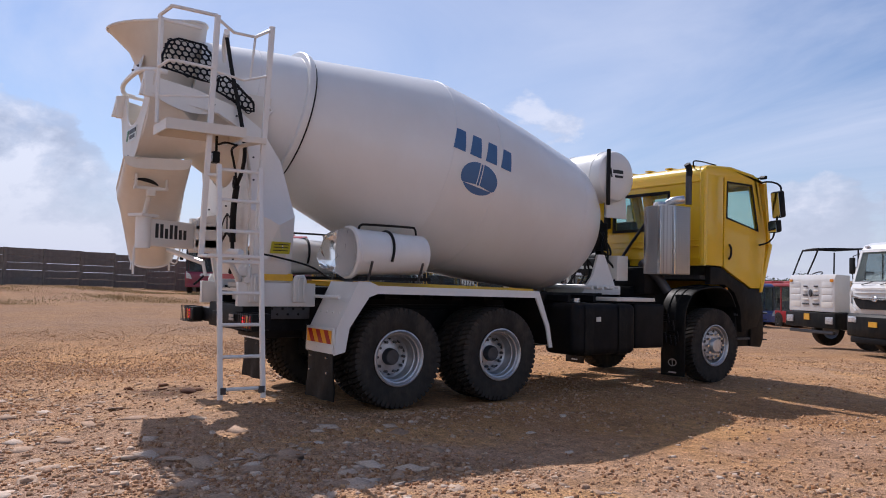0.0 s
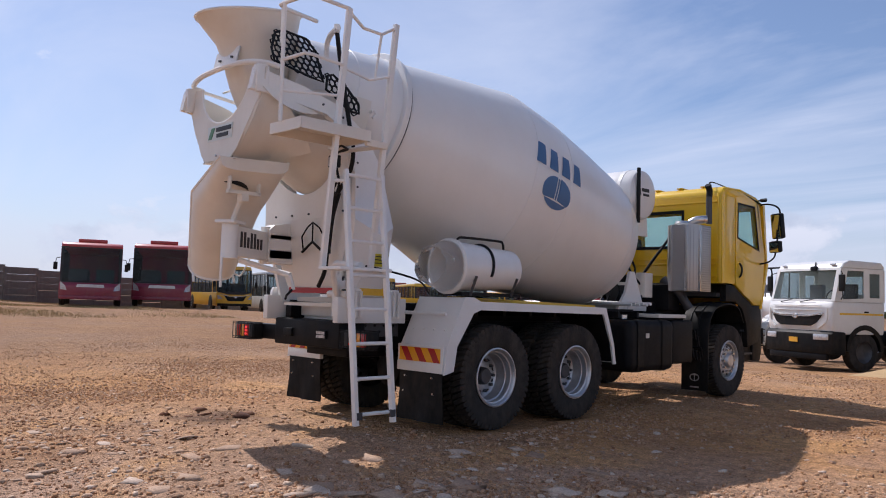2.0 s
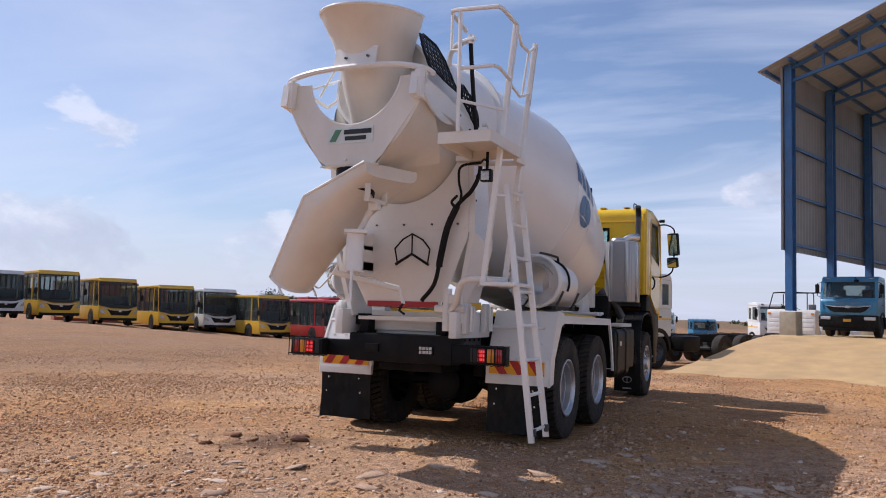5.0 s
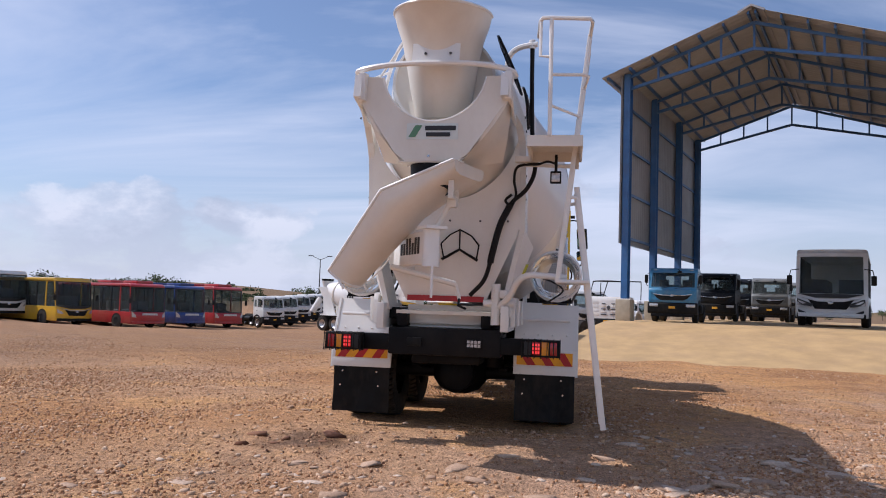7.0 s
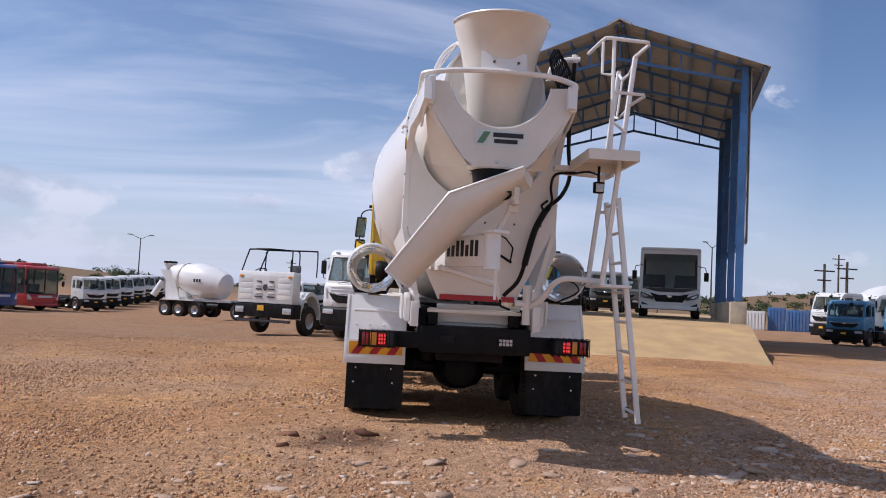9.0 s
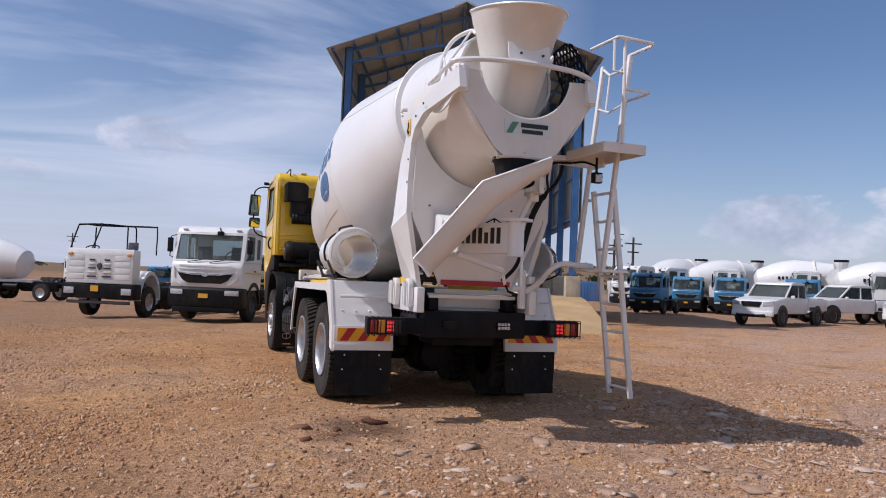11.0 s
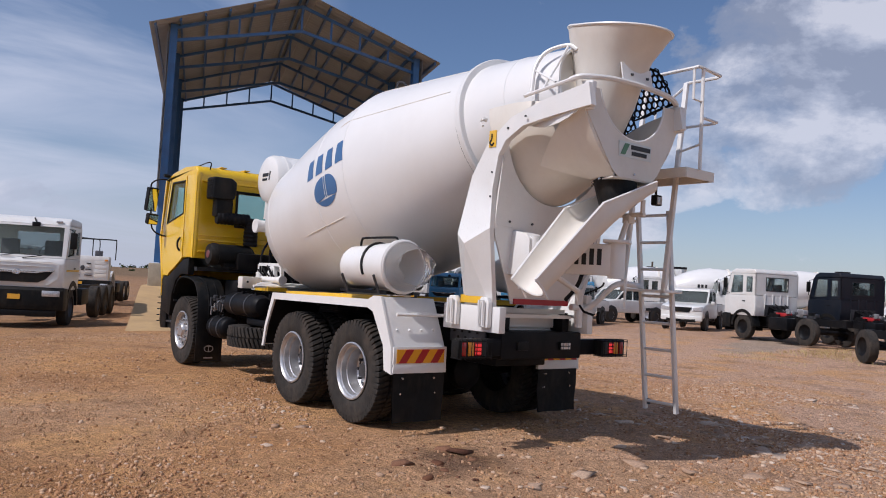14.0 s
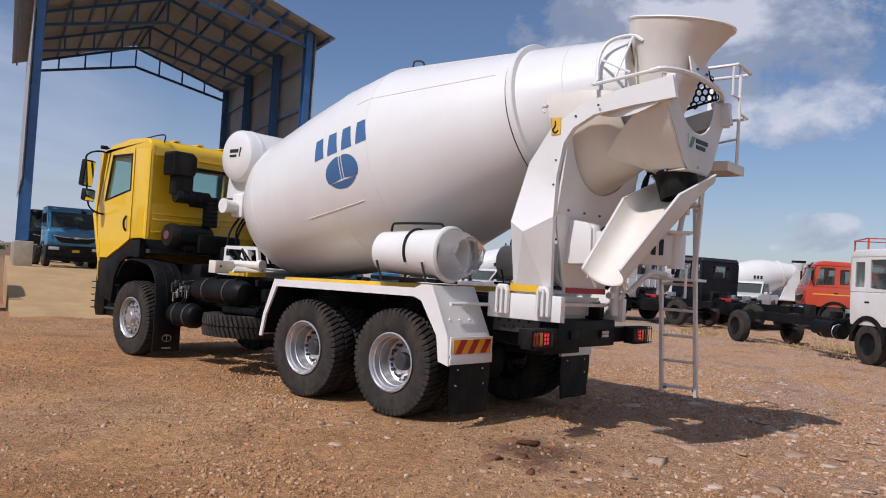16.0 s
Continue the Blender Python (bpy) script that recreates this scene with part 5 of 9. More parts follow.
s.tube([(0.05, -2.46, 1.64), (0.05, -2.46, 1.36)], 0.013, 6)
part("stay_rod", s, WHITE, carrier)
s = Shape()
s.box((0.20, -2.35, 2.235), (0.05, 0.34, 0.035), bevel=0.006)
for y in (-2.50, -2.20):
    s.box((0.20, y, 2.30), (0.05, 0.02, 0.15), bevel=0.004)
s.tube([(0.20, -2.35, 2.24), (0.06, -2.37, 1.98)], 0.026, 8)
s.box((0.19, -2.35, 2.19), (0.09, 0.08, 0.07), bevel=0.01)
part("chute_stand", s, CREAM, carrier)
s = Shape()
s.tube([(0.16, -1.78, 1.50), (-0.42, -2.0, 1.64)], 0.028, 8)
s.tube([(0.16, -1.78, 1.50), (0.20, -1.76, 1.36)], 0.018, 8)
part("chute_strut", s, WHITE, carrier)
s = Shape()
s.tube([(0.20, -1.78, 1.36), (0.20, -1.84, 1.30), (0.28, -1.9, 1.27)], 0.012, 6)
part("crank_grip", s, HOSE, carrier)

# perforated guards on the right of the hopper
def perforated(poly, x, hole, pitch):
    """A plate in a plane of constant x, with round holes."""
    def inside(y, z):
        hit = False
        for (y0, z0), (y1, z1) in zip(poly, poly[1:] + poly[:1]):
            if (z0 > z) != (z1 > z) and y < y0 + (z - z0) * (y1 - y0) / (z1 - z0):
                hit = not hit
        return hit
    s = Shape()
    ys, zs = [p[0] for p in poly], [p[1] for p in poly]
    row, z = 0, min(zs)
    while z < max(zs):
        y = min(ys) + (pitch / 2 if row % 2 else 0)
        while y < max(ys):
            if inside(y, z):
                hexa = [(y + pitch / math.sqrt(3) * math.sin(math.pi / 3 * k), z + pitch / math.sqrt(3) * math.cos(math.pi / 3 * k)) for k in range(6)]
                outer = []
                for k in range(6):
                    a, b = hexa[k], hexa[(k + 1) % 6]
                    outer += [a, ((a[0] + b[0]) / 2, (a[1] + b[1]) / 2)]
                ring = []
                for p in outer:
                    dy, dz = p[0] - y, p[1] - z
                    q = math.hypot(dy, dz)
                    ring.append((y + dy / q * hole, z + dz / q * hole))
                for xx in (x - 0.006, x + 0.006):
                    pts = [(xx, *p) for p in outer] + [(xx, *p) for p in ring]
                    s.faces(pts, [(k, (k + 1) % 12, 12 + (k + 1) % 12, 12 + k) for k in range(12)])
                s.faces([(x - 0.006, *p) for p in ring] + [(x + 0.006, *p) for p in ring], [(k, (k + 1) % 12, 12 + (k + 1) % 12, 12 + k) for k in range(12)])
            y += pitch
        z += pitch * math.sqrt(3) / 2
        row += 1
    s.tube([(x, *p) for p in poly], 0.013, 6, loop=True)
    return s


guard_1 = [(-2.40, 3.37), (-2.40, 3.50), (-2.32, 3.68), (-2.22, 3.73), (-1.98, 3.71), (-1.90, 3.60), (-1.90, 3.28), (-2.05, 3.30), (-2.2, 3.335)]
guard_2 = [(-1.90, 3.20), (-1.87, 3.34), (-1.80, 3.37), (-1.66, 3.26), (-1.52, 3.14), (-1.51, 3.05), (-1.60, 3.05), (-1.75, 3.14)]
for poly, at in ((guard_1, 0.745), (guard_2, 0.795)):
    s = perforated(poly, at, 0.026, 0.066)
    for v in s.bm.verts:
        v.co.x -= 0.45 * max(0.0, v.co.z - 3.28)
    part("perforated_guard", s, HOSE, truck, "black perforated guard plate", fix=False)

# platform, ladder and railing on the right
s = Shape()
s.box((1.075, -2.13, 2.765), (0.46, 0.72, 0.012))
for pts in (((0.85, -2.49), (1.30, -2.49)), ((0.85, -1.77), (1.30, -1.77)), ((0.85, -2.49), (0.85, -1.77)), ((1.30, -2.49), (1.30, -1.77))):
    a, b = Vector((*pts[0], 2.72)), Vector((*pts[1], 2.72))
    d = b - a
    s.box((a + b) / 2, (max(abs(d.x), 0.012) + 0.01, max(abs(d.y), 0.012) + 0.01, 0.095))
s.box((0.80, -1.72, 2.70), (0.22, 0.10, 0.05))
s.tube([(0.78, -1.70, 2.66), (1.28, -1.60, 2.66)], 0.022, 6)
part("platform", s, CREAM, truck, "white step platform beside the hopper")
STRING_TOP, STRING_FOOT = Vector((1.36, 0, 3.77)), Vector((1.115, 0, 1.54))
for y in (-2.09, -1.56):
    s = Shape()
    d = STRING_TOP - STRING_FOOT
    s.box((STRING_TOP + STRING_FOOT) / 2 + Vector((0, y, 0)), (0.042, 0.05, d.length), m=Matrix.Rotation(math.atan2(d.x, d.z), 4, "Y"), bevel=0.006)
    part("stringer", s, WHITE, truck)
s = Shape()
s.box((1.27, -1.67, 2.67), (0.035, 0.24, 0.06), bevel=0.006)
part("platform_arm", s, CREAM, truck)
ladder_top, ladder_foot = Vector((1.27, 0, 2.40)), Vector((1.545, 0, 0.25))
ladder = new("ladder")
ladder.parent = truck
for y in (-2.00, -1.60):
    s = Shape()
    lean = math.atan2(ladder_foot.x - ladder_top.x, ladder_top.z - ladder_foot.z)
    s.box((ladder_top + ladder_foot) / 2 + Vector((0, y, 0)), (0.05, 0.04, (ladder_top - ladder_foot).length), m=Matrix.Rotation(-lean, 4, "Y"), bevel=0.006)
    part("ladder_rail", s, WHITE, ladder)
for k in range(8):
    z = 0.34 + 0.288 * k
    p = ladder_foot.lerp(ladder_top, (z - ladder_foot.z) / (ladder_top.z - ladder_foot.z))
    s = Shape()
    s.tube([(p.x, -2.0, z), (p.x, -1.6, z)], 0.016, 8)
    part("rung", s, WHITE, ladder)
for y in (-1.98, -1.62):
    s = Shape()
    s.box((1.555, y, 0.33), (0.03, 0.05, 0.06))
    part("ladder_stop", s, DARK_STEEL, ladder)
s = Shape()
s.tube([(1.28, -2.0, 2.30), (1.20, -2.09, 2.30)], 0.016, 6)
part("ladder_hinge", s, WHITE, ladder)
s = Shape()
s.tube([(1.28, -1.6, 2.30), (1.20, -1.56, 2.30)], 0.016, 6)
part("ladder_hinge", s, WHITE, ladder)
s = Shape()
s.box((1.25, -1.83, 1.545), (0.30, 0.58, 0.03), bevel=0.008)
part("hinge_bar", s, WHITE, ladder)
s = Shape()
s.tube([(1.36, -2.09, 3.765), (1.37, -2.44, 3.765), (1.35, -2.50, 3.77), (1.0, -2.52, 3.78), (0.95, -2.515, 3.78), (0.93, -2.47, 3.77), (0.90, -2.10, 3.76)], 0.018, 8)
s.tube([(1.025, -2.52, 3.77), (1.03, -2.52, 2.76)], 0.018, 8)
s.tube([(0.935, -2.48, 3.76), (0.935, -2.48, 3.46), (1.02, -2.52, 3.44)], 0.014, 8)
s.tube([(1.315, -2.09, 3.28), (1.345, -2.44, 3.285), (1.32, -2.50, 3.285), (1.03, -2.52, 3.285)], 0.015, 8)
s.tube([(1.03, -2.52, 3.02), (1.27, -2.12, 3.02)], 0.013, 8)
s.tube([(1.36, -2.09, 3.74), (1.355, -1.93, 3.64), (1.35, -1.72, 3.64), (1.36, -1.56, 3.74)], 0.015, 8)
s.tube([(1.31, -2.09, 3.26), (1.30, -1.80, 3.22), (1.31, -1.56, 3.30)], 0.012, 8)
s.tube([(1.35, -1.72, 3.64), (1.30, -1.74, 3.23)], 0.012, 8)
part("railing", s, WHITE, truck, "white tubular guard rail over the platform")
s = Shape()
s.tube(smooth_path([(0.59, -1.76, 3.56), (0.61, -1.78, 3.68), (0.68, -1.80, 3.75), (0.80, -1.83, 3.775), (0.88, -1.85, 3.775)], 5), 0.026, 8)
s.tube([(0.83, -1.83, 3.74), (0.83, -1.83, 3.82)], 0.03, 8)
part("wash_pipe", s, WHITE, truck)
s = Shape()
s.tube(smooth_path([(0.83, -1.83, 3.765), (0.832, -1.76, 3.4), (0.842, -1.66, 2.95), (0.875, -1.62, 2.64), (0.80, -1.61, 2.44), (0.65, -1.61, 2.29), (0.55, -1.60, 2.08), (0.48, -1.58, 1.80), (0.41, -1.55, 1.56), (0.27, -1.52, 1.40)], 8), 0.021, 8)
part("wash_hose", s, HOSE, truck, "thick black wash hose down the rear")
s = Shape()
s.tube(smooth_path([(0.92, -1.72, 2.66), (0.72, -1.70, 2.64), (0.68, -1.66, 2.52), (0.70, -1.64, 2.38), (0.66, -1.64, 2.27), (0.60, -1.63, 2.32), (0.66, -1.64, 2.38)], 6), 0.013, 6)
s.tube(smooth_path([(0.92, -1.72, 2.66), (1.0, -1.85, 2.66), (1.08, -1.95, 2.62)], 6), 0.011, 6)
part("cable", s, HOSE, truck)
s = Shape()
s.tube(smooth_path([(0.65, -1.61, 2.29), (0.55, -1.60, 2.08), (0.48, -1.58, 1.80), (0.465, -1.57, 1.72)], 6), 0.033, 8)
part("hose_sleeve", s, HOSE, truck)
s = Shape()
s.box((1.08, -1.98, 2.49), (0.10, 0.07, 0.11), bevel=0.012)
lamp = part("work_lamp", s, PLASTIC, truck)
s = Shape()
s.box((1.08, -2.02, 2.485), (0.075, 0.012, 0.08), bevel=0.004)
part("lamp_lens", s, LENS_CLEAR, lamp)
s = Shape()
s.tube([(1.08, -1.97, 2.55), (1.08, -1.97, 2.70)], 0.014, 6)
part("lamp_stalk", s, PLASTIC, lamp)
# water pipe and valve at the ladder's foot
s = Shape()
s.tube(smooth_path([(0.56, -1.50, 1.30), (0.66, -1.60, 1.40), (0.74, -1.70, 1.54), (0.84, -1.74, 1.60), (1.0, -1.74, 1.60), (1.20, -1.735, 1.59)], 6), 0.030, 10)
part("pipe_elbow", s, WHITE, truck)
s = Shape()
s.tube([(0.52, -1.48, 1.12), (0.52, -1.48, 1.52)], 0.045, 10)
s.tube([(0.40, -1.48, 1.33), (0.70, -1.48, 1.33)], 0.035, 10)
s.box((0.60, -1.50, 1.42), (0.08, 0.10, 0.08), bevel=0.01)
s.tube([(0.66, -1.45, 1.20), (0.66, -1.45, 1.46)], 0.02, 8)
part("valve", s, WHITE, truck)
s = Shape()
s.tube(smooth_path([(0.92, -1.46, 1.60), (1.06, -1.3, 1.56), (1.16, -1.0, 1.48), (1.0, -0.7, 1.36)], 6), 0.010, 6)
part("cable", s, HOSE, truck)
s = Shape()
corners = [Vector((0.746, -1.27, 1.61)), Vector((0.714, -1.05, 1.61)), Vector((0.741, -1.05, 1.73)), Vector((0.793, -1.27, 1.73))]
proud = Vector((0.028, 0, 0))
slab = lambda quad: s.faces([p + proud for p in quad] + [p - proud * 0.5 for p in quad], [(0, 1, 2, 3), (4, 5, 6, 7), (0, 1, 5, 4), (1, 2, 6, 5), (2, 3, 7, 6), (3, 0, 4, 7)])
slab(corners)
sheet = part("warning_sticker", s, mat("yellow green sticker", (0.55, 0.50, 0.03), 0.4), truck, "yellow warning sticker")
on_sheet = lambda u, v: corners[0].lerp(corners[1], u).lerp(corners[3].lerp(corners[2], u), v) + Vector((0.004, 0, 0))
for k in range(3):
    s = Shape()
    v = 0.75 - 0.26 * k
    slab([on_sheet(0.1, v), on_sheet(0.9, v), on_sheet(0.9, v + 0.07), on_sheet(0.1, v + 0.07)])
    part("print_bar", s, INK, sheet)
s = Shape()
low_edge = Vector((-0.022, 0, -0.062))
slab([corners[0].lerp(corners[1], 0.1) + low_edge, corners[0].lerp(corners[1], 0.8) + low_edge, corners[0].lerp(corners[1], 0.8) + low_edge * 0.12, corners[0].lerp(corners[1], 0.1) + low_edge * 0.12])
part("sticker_foot", s, CREAM, sheet)


# ---- cab of the mixer truck ----
cab = new("cab")
cab.parent = truck
cab["label"] = "yellow day cab with black lower trim"
W = 1.22
REAR = 5.08


def frame_quad(outer, inner, depth):
    """A plate with an opening: outer and inner corners in the same order, thickened by the vector depth."""
    n = len(outer)
    depth = Vector(depth)
    o, i = [Vector(p) for p in outer], [Vector(p) for p in inner]
    pts = o + i + [p + depth for p in o] + [p + depth for p in i]
    fs = []
    for k in range(n):
        j = (k + 1) % n
        fs += [(k, j, n + j, n + k), (2 * n + k, 2 * n + j, 3 * n + j, 3 * n + k), (k, j, 2 * n + j, 2 * n + k), (n + k, n + j, 3 * n + j, 3 * n + k)]
    s = Shape()
    s.faces(pts, fs)
    return s


def pane(corners, depth):
    s = Shape()
    c = [Vector(p) for p in corners]
    d = Vector(depth)
    s.faces(c + [p + d for p in c], [(0, 1, 2, 3), (4, 5, 6, 7), (0, 1, 5, 4), (1, 2, 6, 5), (2, 3, 7, 6), (3, 0, 4, 7)])
    return s


# roof and rear wall
s = Shape()
s.prism([(REAR, 2.98), (REAR + 0.02, 3.09), (REAR + 0.12, 3.165), (REAR + 0.6, 3.185), (6.10, 3.12), (6.30, 3.03), (6.34, 2.98)], "x", -W, W, bevel=0.055, seg=3)
part("roof", s, YELLOW, cab)
for x in (-0.75, -0.35, 0.05, 0.45, 0.85):
    s = Shape()
    s.box((x, REAR + 0.42, 3.182), (0.10, 0.62, 0.022), bevel=0.01)
    part("roof_rib", s, YELLOW, cab)
s = frame_quad([(-W, REAR, 1.69), (W, REAR, 1.69), (W, REAR, 3.0), (-W, REAR, 3.0)], [(-0.53, REAR, 2.24), (0.57, REAR, 2.24), (0.57, REAR, 2.80), (-0.53, REAR, 2.80)], (0, 0.05, 0))
rear_wall = part("rear_wall", s, YELLOW, cab)
for z, h in ((1.98, 0.03), (2.06, 0.02), (1.80, 0.03), (2.92, 0.03)):
    s = Shape()
    s.box((0, REAR - 0.008, z), (2 * W - 0.16, 0.03, h), bevel=0.008)
    part("pressed_rib", s, YELLOW, rear_wall)
s = frame_quad([(-0.56, REAR - 0.012, 2.22), (0.60, REAR - 0.012, 2.22), (0.60, REAR - 0.012, 2.82), (-0.56, REAR - 0.012, 2.82)], [(-0.52, REAR - 0.012, 2.265), (0.56, REAR - 0.012, 2.265), (0.56, REAR - 0.012, 2.775), (-0.52, REAR - 0.012, 2.775)], (0, 0.035, 0))
window = part("rear_window_seal", s, PLASTIC, cab)
glass = part("rear_window", pane([(-0.52, REAR + 0.008, 2.265), (0.56, REAR + 0.008, 2.265), (0.56, REAR + 0.008, 2.775), (-0.52, REAR + 0.008, 2.775)], (0, 0.006, 0)), GLASS, window)
glass.visible_shadow = False
s = Shape()
s.box((-0.68, REAR - 0.008, 2.52), (0.14, 0.03, 0.44), bevel=0.01)
part("rear_vent", s, PLASTIC, cab)
# corners, doors and windows on either side
for sgn in (1, -1):
    s = Shape()
    s.prism([(REAR, 1.70), (5.52, 1.69), (5.52, 3.03), (REAR, 3.03)], "x", *side(sgn * (W - 0.06), sgn * W), bevel=0.02)
    s.tube([(sgn * (W - 0.045), REAR + 0.045, 1.71), (sgn * (W - 0.045), REAR + 0.045, 3.05)], 0.055, 12)
    part("corner_panel", s, YELLOW, cab)
    x = sgn * W
    win = [(x, 5.60, 2.42), (x, 5.60, 2.93), (x, 6.05, 2.93), (x, 6.31, 2.27)]
    s = frame_quad([(x, 5.535, 2.16), (x, 5.535, 3.03), (x, 6.14, 3.03), (x, 6.50, 2.16)], win, (-sgn * 0.05, 0, 0))
    s.prism([(5.536, 2.163), (6.499, 2.163), (6.66, 1.39), (6.36, 1.385), (6.18, 1.455), (5.90, 1.54), (5.536, 1.68)], "x", *side(x + sgn * 0.002, x - sgn * 0.048))
    door = part("door", s, YELLOW, cab)
    s = Shape()
    grow = [(5.575, 2.40), (5.575, 2.955), (6.065, 2.955), (6.345, 2.245)]
    s = frame_quad([(x + sgn * 0.006, *p) for p in grow], [(x + sgn * 0.006, p[1], p[2]) for p in win], (-sgn * 0.03, 0, 0))
    part("window_seal", s, PLASTIC, door)
    g = part("door_window", pane([(x - sgn * 0.02, p[1], p[2]) for p in win], (-sgn * 0.005, 0, 0)), GLASS, door)
    g.visible_shadow = False
    s = Shape()
    s.tube(smooth_path([(x + sgn * 0.005, 5.66, 1.80), (x + sgn * 0.04, 5.655, 1.85), (x + sgn * 0.045, 5.655, 1.95), (x + sgn * 0.005, 5.66, 2.02)], 4), 0.016, 6)
    part("door_handle", s, PLASTIC, door)
    s = Shape()
    s.prism([(6.10, 3.03), (6.17, 3.03), (6.56, 2.16), (6.72, 1.46), (6.66, 1.46), (6.50, 2.16)], "x", *side(sgn * (W - 0.10), sgn * W))
    part("front_pillar", s, YELLOW, cab)
    # black lower side trim with the wheel arch
    s = Shape()
    trim_line = [(5.26, 1.68), (5.536, 1.67), (5.90, 1.53), (6.18, 1.45), (6.36, 1.375), (6.74, 1.38), (6.80, 1.05), (6.62, 0.80), (6.15, 0.72), (6.09, 1.08), (5.90, 1.32), (5.60, 1.425), (5.26, 1.42)]
    s.prism(trim_line, "x", *side(sgn * (W - 0.12), sgn * (W - 0.02)), bevel=0.012)
    trim = part("lower_trim", s, PLASTIC, cab)
    # broad mudguard with a nearly upright rear, creased along its length
    guard_line = smooth_path([(0, 4.69, 0.56), (0, 4.685, 0.86), (0, 4.74, 1.12), (0, 4.90, 1.31), (0, 5.16, 1.385), (0, 5.50, 1.40), (0, 5.78, 1.32), (0, 5.96, 1.12)], 4)
    s = Shape()
    rings = []
    for p in guard_line:
        q = p + (Vector((0, 5.40, 0.54)) - p).normalized() * 0.03
        rings.append([p + Vector((sgn * 0.78, 0, 0)), p + Vector((sgn * 1.17, 0, 0)), p + (q - p) * 0.4 + Vector((sgn * 1.205, 0, 0)), q + Vector((sgn * 1.205, 0, 0)), q + Vector((sgn * 0.78, 0, 0))])
    s.ring_loft(rings)
    part("front_mudguard", s, PLASTIC, cab, "black creased front mudguard")
    for j in (0.90, 1.04):
        s = Shape()
        s.tube([p + (p - Vector((0, 5.40, 0.54))).normalized() * 0.002 + Vector((sgn * j, 0, 0)) for p in guard_line[:20]], 0.010, 6)
        part("mudguard_rib", s, PLASTIC, cab)
    s = Shape()
    s.box((sgn * 1.0, 4.70, 0.36), (0.42, 0.016, 0.50), bevel=0.004)
    flap = part("front_mud_flap", s, PLASTIC, cab)
    s = Shape()
    s.lathe([(0.0, 0.075), (0.006, 0.075), (0.006, 0.062), (0.0, 0.062)], Matrix.Translation((sgn * 1.0, 4.692, 0.30)) @ Matrix.Rotation(radians(-90), 4, "Z") @ Matrix.Diagonal((1, 1.0, 0.72, 1)), 24)
    part("flap_emblem", s, STEEL, flap)
    s = Shape()
    s.box((sgn * 1.0, 4.692, 0.30), (0.012, 0.006, 0.10))
    s.box((sgn * 1.0, 4.692, 0.335), (0.09, 0.006, 0.012))
    part("emblem_bar", s, STEEL, flap)
    s = Shape()
    s.box((sgn * 1.0, 4.695, 0.16), (0.14, 0.008, 0.02))
    part("flap_print", s, STEEL, flap)
    s = Shape()
    s.box((sgn * 1.165, 5.72, 1.36), (0.03, 0.07, 0.05), bevel=0.01)
    part("side_indicator", s, LENS_AMBER, cab)
    # mirrors on a bent arm
    s = Shape()
    s.tube(smooth_path([(sgn * 1.12, 6.22, 2.98), (sgn * 1.30, 6.28, 3.02), (sgn * 1.44, 6.36, 2.96), (sgn * 1.47, 6.38, 2.80), (sgn * 1.47, 6.38, 2.25), (sgn * 1.42, 6.40, 2.12), (sgn * 1.30, 6.42, 2.06), (sgn * 1.15, 6.40, 2.04)], 4), 0.014, 8)
    arm = part("mirror_arm", s, HOSE, cab)
    s = Shape()
    s.box((sgn * 1.15, 6.40, 2.04), (0.06, 0.16, 0.13), bevel=0.02)
    part("mirror_foot", s, PLASTIC, arm)
    for z, h, wd in ((2.66, 0.42, 0.20), (2.32, 0.19, 0.20)):
        s = Shape()
        m = Matrix.Rotation(radians(-15 * sgn), 4, "Z") @ Matrix.Rotation(radians(15), 4, "X")
        s.box((sgn * 1.46, 6.38, z), (wd, 0.09, h), m=m, bevel=0.03)
        part("mirror_shell", s, PLASTIC, arm)
        s = Shape()
        s.box(Vector((sgn * 1.46, 6.38, z)) + m @ Vector((0, -0.047, 0)), (wd - 0.035, 0.006, h - 0.04), m=m)
        part("mirror_glass", s, MIRROR, arm)
    # marker on the roof's front corner
    s = Shape()
    s.tube([(sgn * 1.08, 6.16, 3.06), (sgn * 1.26, 6.22, 3.08)], 0.013, 6)
    s.tube([(sgn * 1.22, 6.22, 3.08), (sgn * 1.31, 6.22, 3.08)], 0.03, 8)
    part("corner_marker", s, PLASTIC, cab)
    s = Shape()
    s.tube(smooth_path([(sgn * 1.0, REAR + 0.05, 3.12), (sgn * 1.0, REAR + 0.03, 3.22), (sgn * 1.0, REAR + 0.2, 3.24), (sgn * 1.0, 5.6, 3.22)], 4), 0.010, 6)
    part("roof_cable", s, HOSE, cab)
# front: windscreen, panel, bumper
s = frame_quad([(-W, 6.30, 3.0), (W, 6.30, 3.0), (W, 6.66, 2.05), (-W, 6.66, 2.05)], [(-1.0, 6.33, 2.92), (1.0, 6.33, 2.92), (1.03, 6.62, 2.15), (-1.03, 6.62, 2.15)], (0, 0.05, 0.02))
part("windscreen_frame", s, YELLOW, cab)
g = part("windscreen", pane([(-1.0, 6.35, 2.92), (1.0, 6.35, 2.92), (1.03, 6.64, 2.15), (-1.03, 6.64, 2.15)], (0, 0.006, 0.003)), GLASS, cab)
g.visible_shadow = False
s = Shape()
s.box((0, 6.73, 1.70), (2 * W, 0.10, 0.76), bevel=0.03)
part("front_panel", s, YELLOW, cab)
s = Shape()
s.prism([(6.50, 0.50), (6.84, 0.48), (6.92, 0.62), (6.90, 1.08), (6.80, 1.32), (6.50, 1.32)], "x", -1.16, 1.16, bevel=0.03)
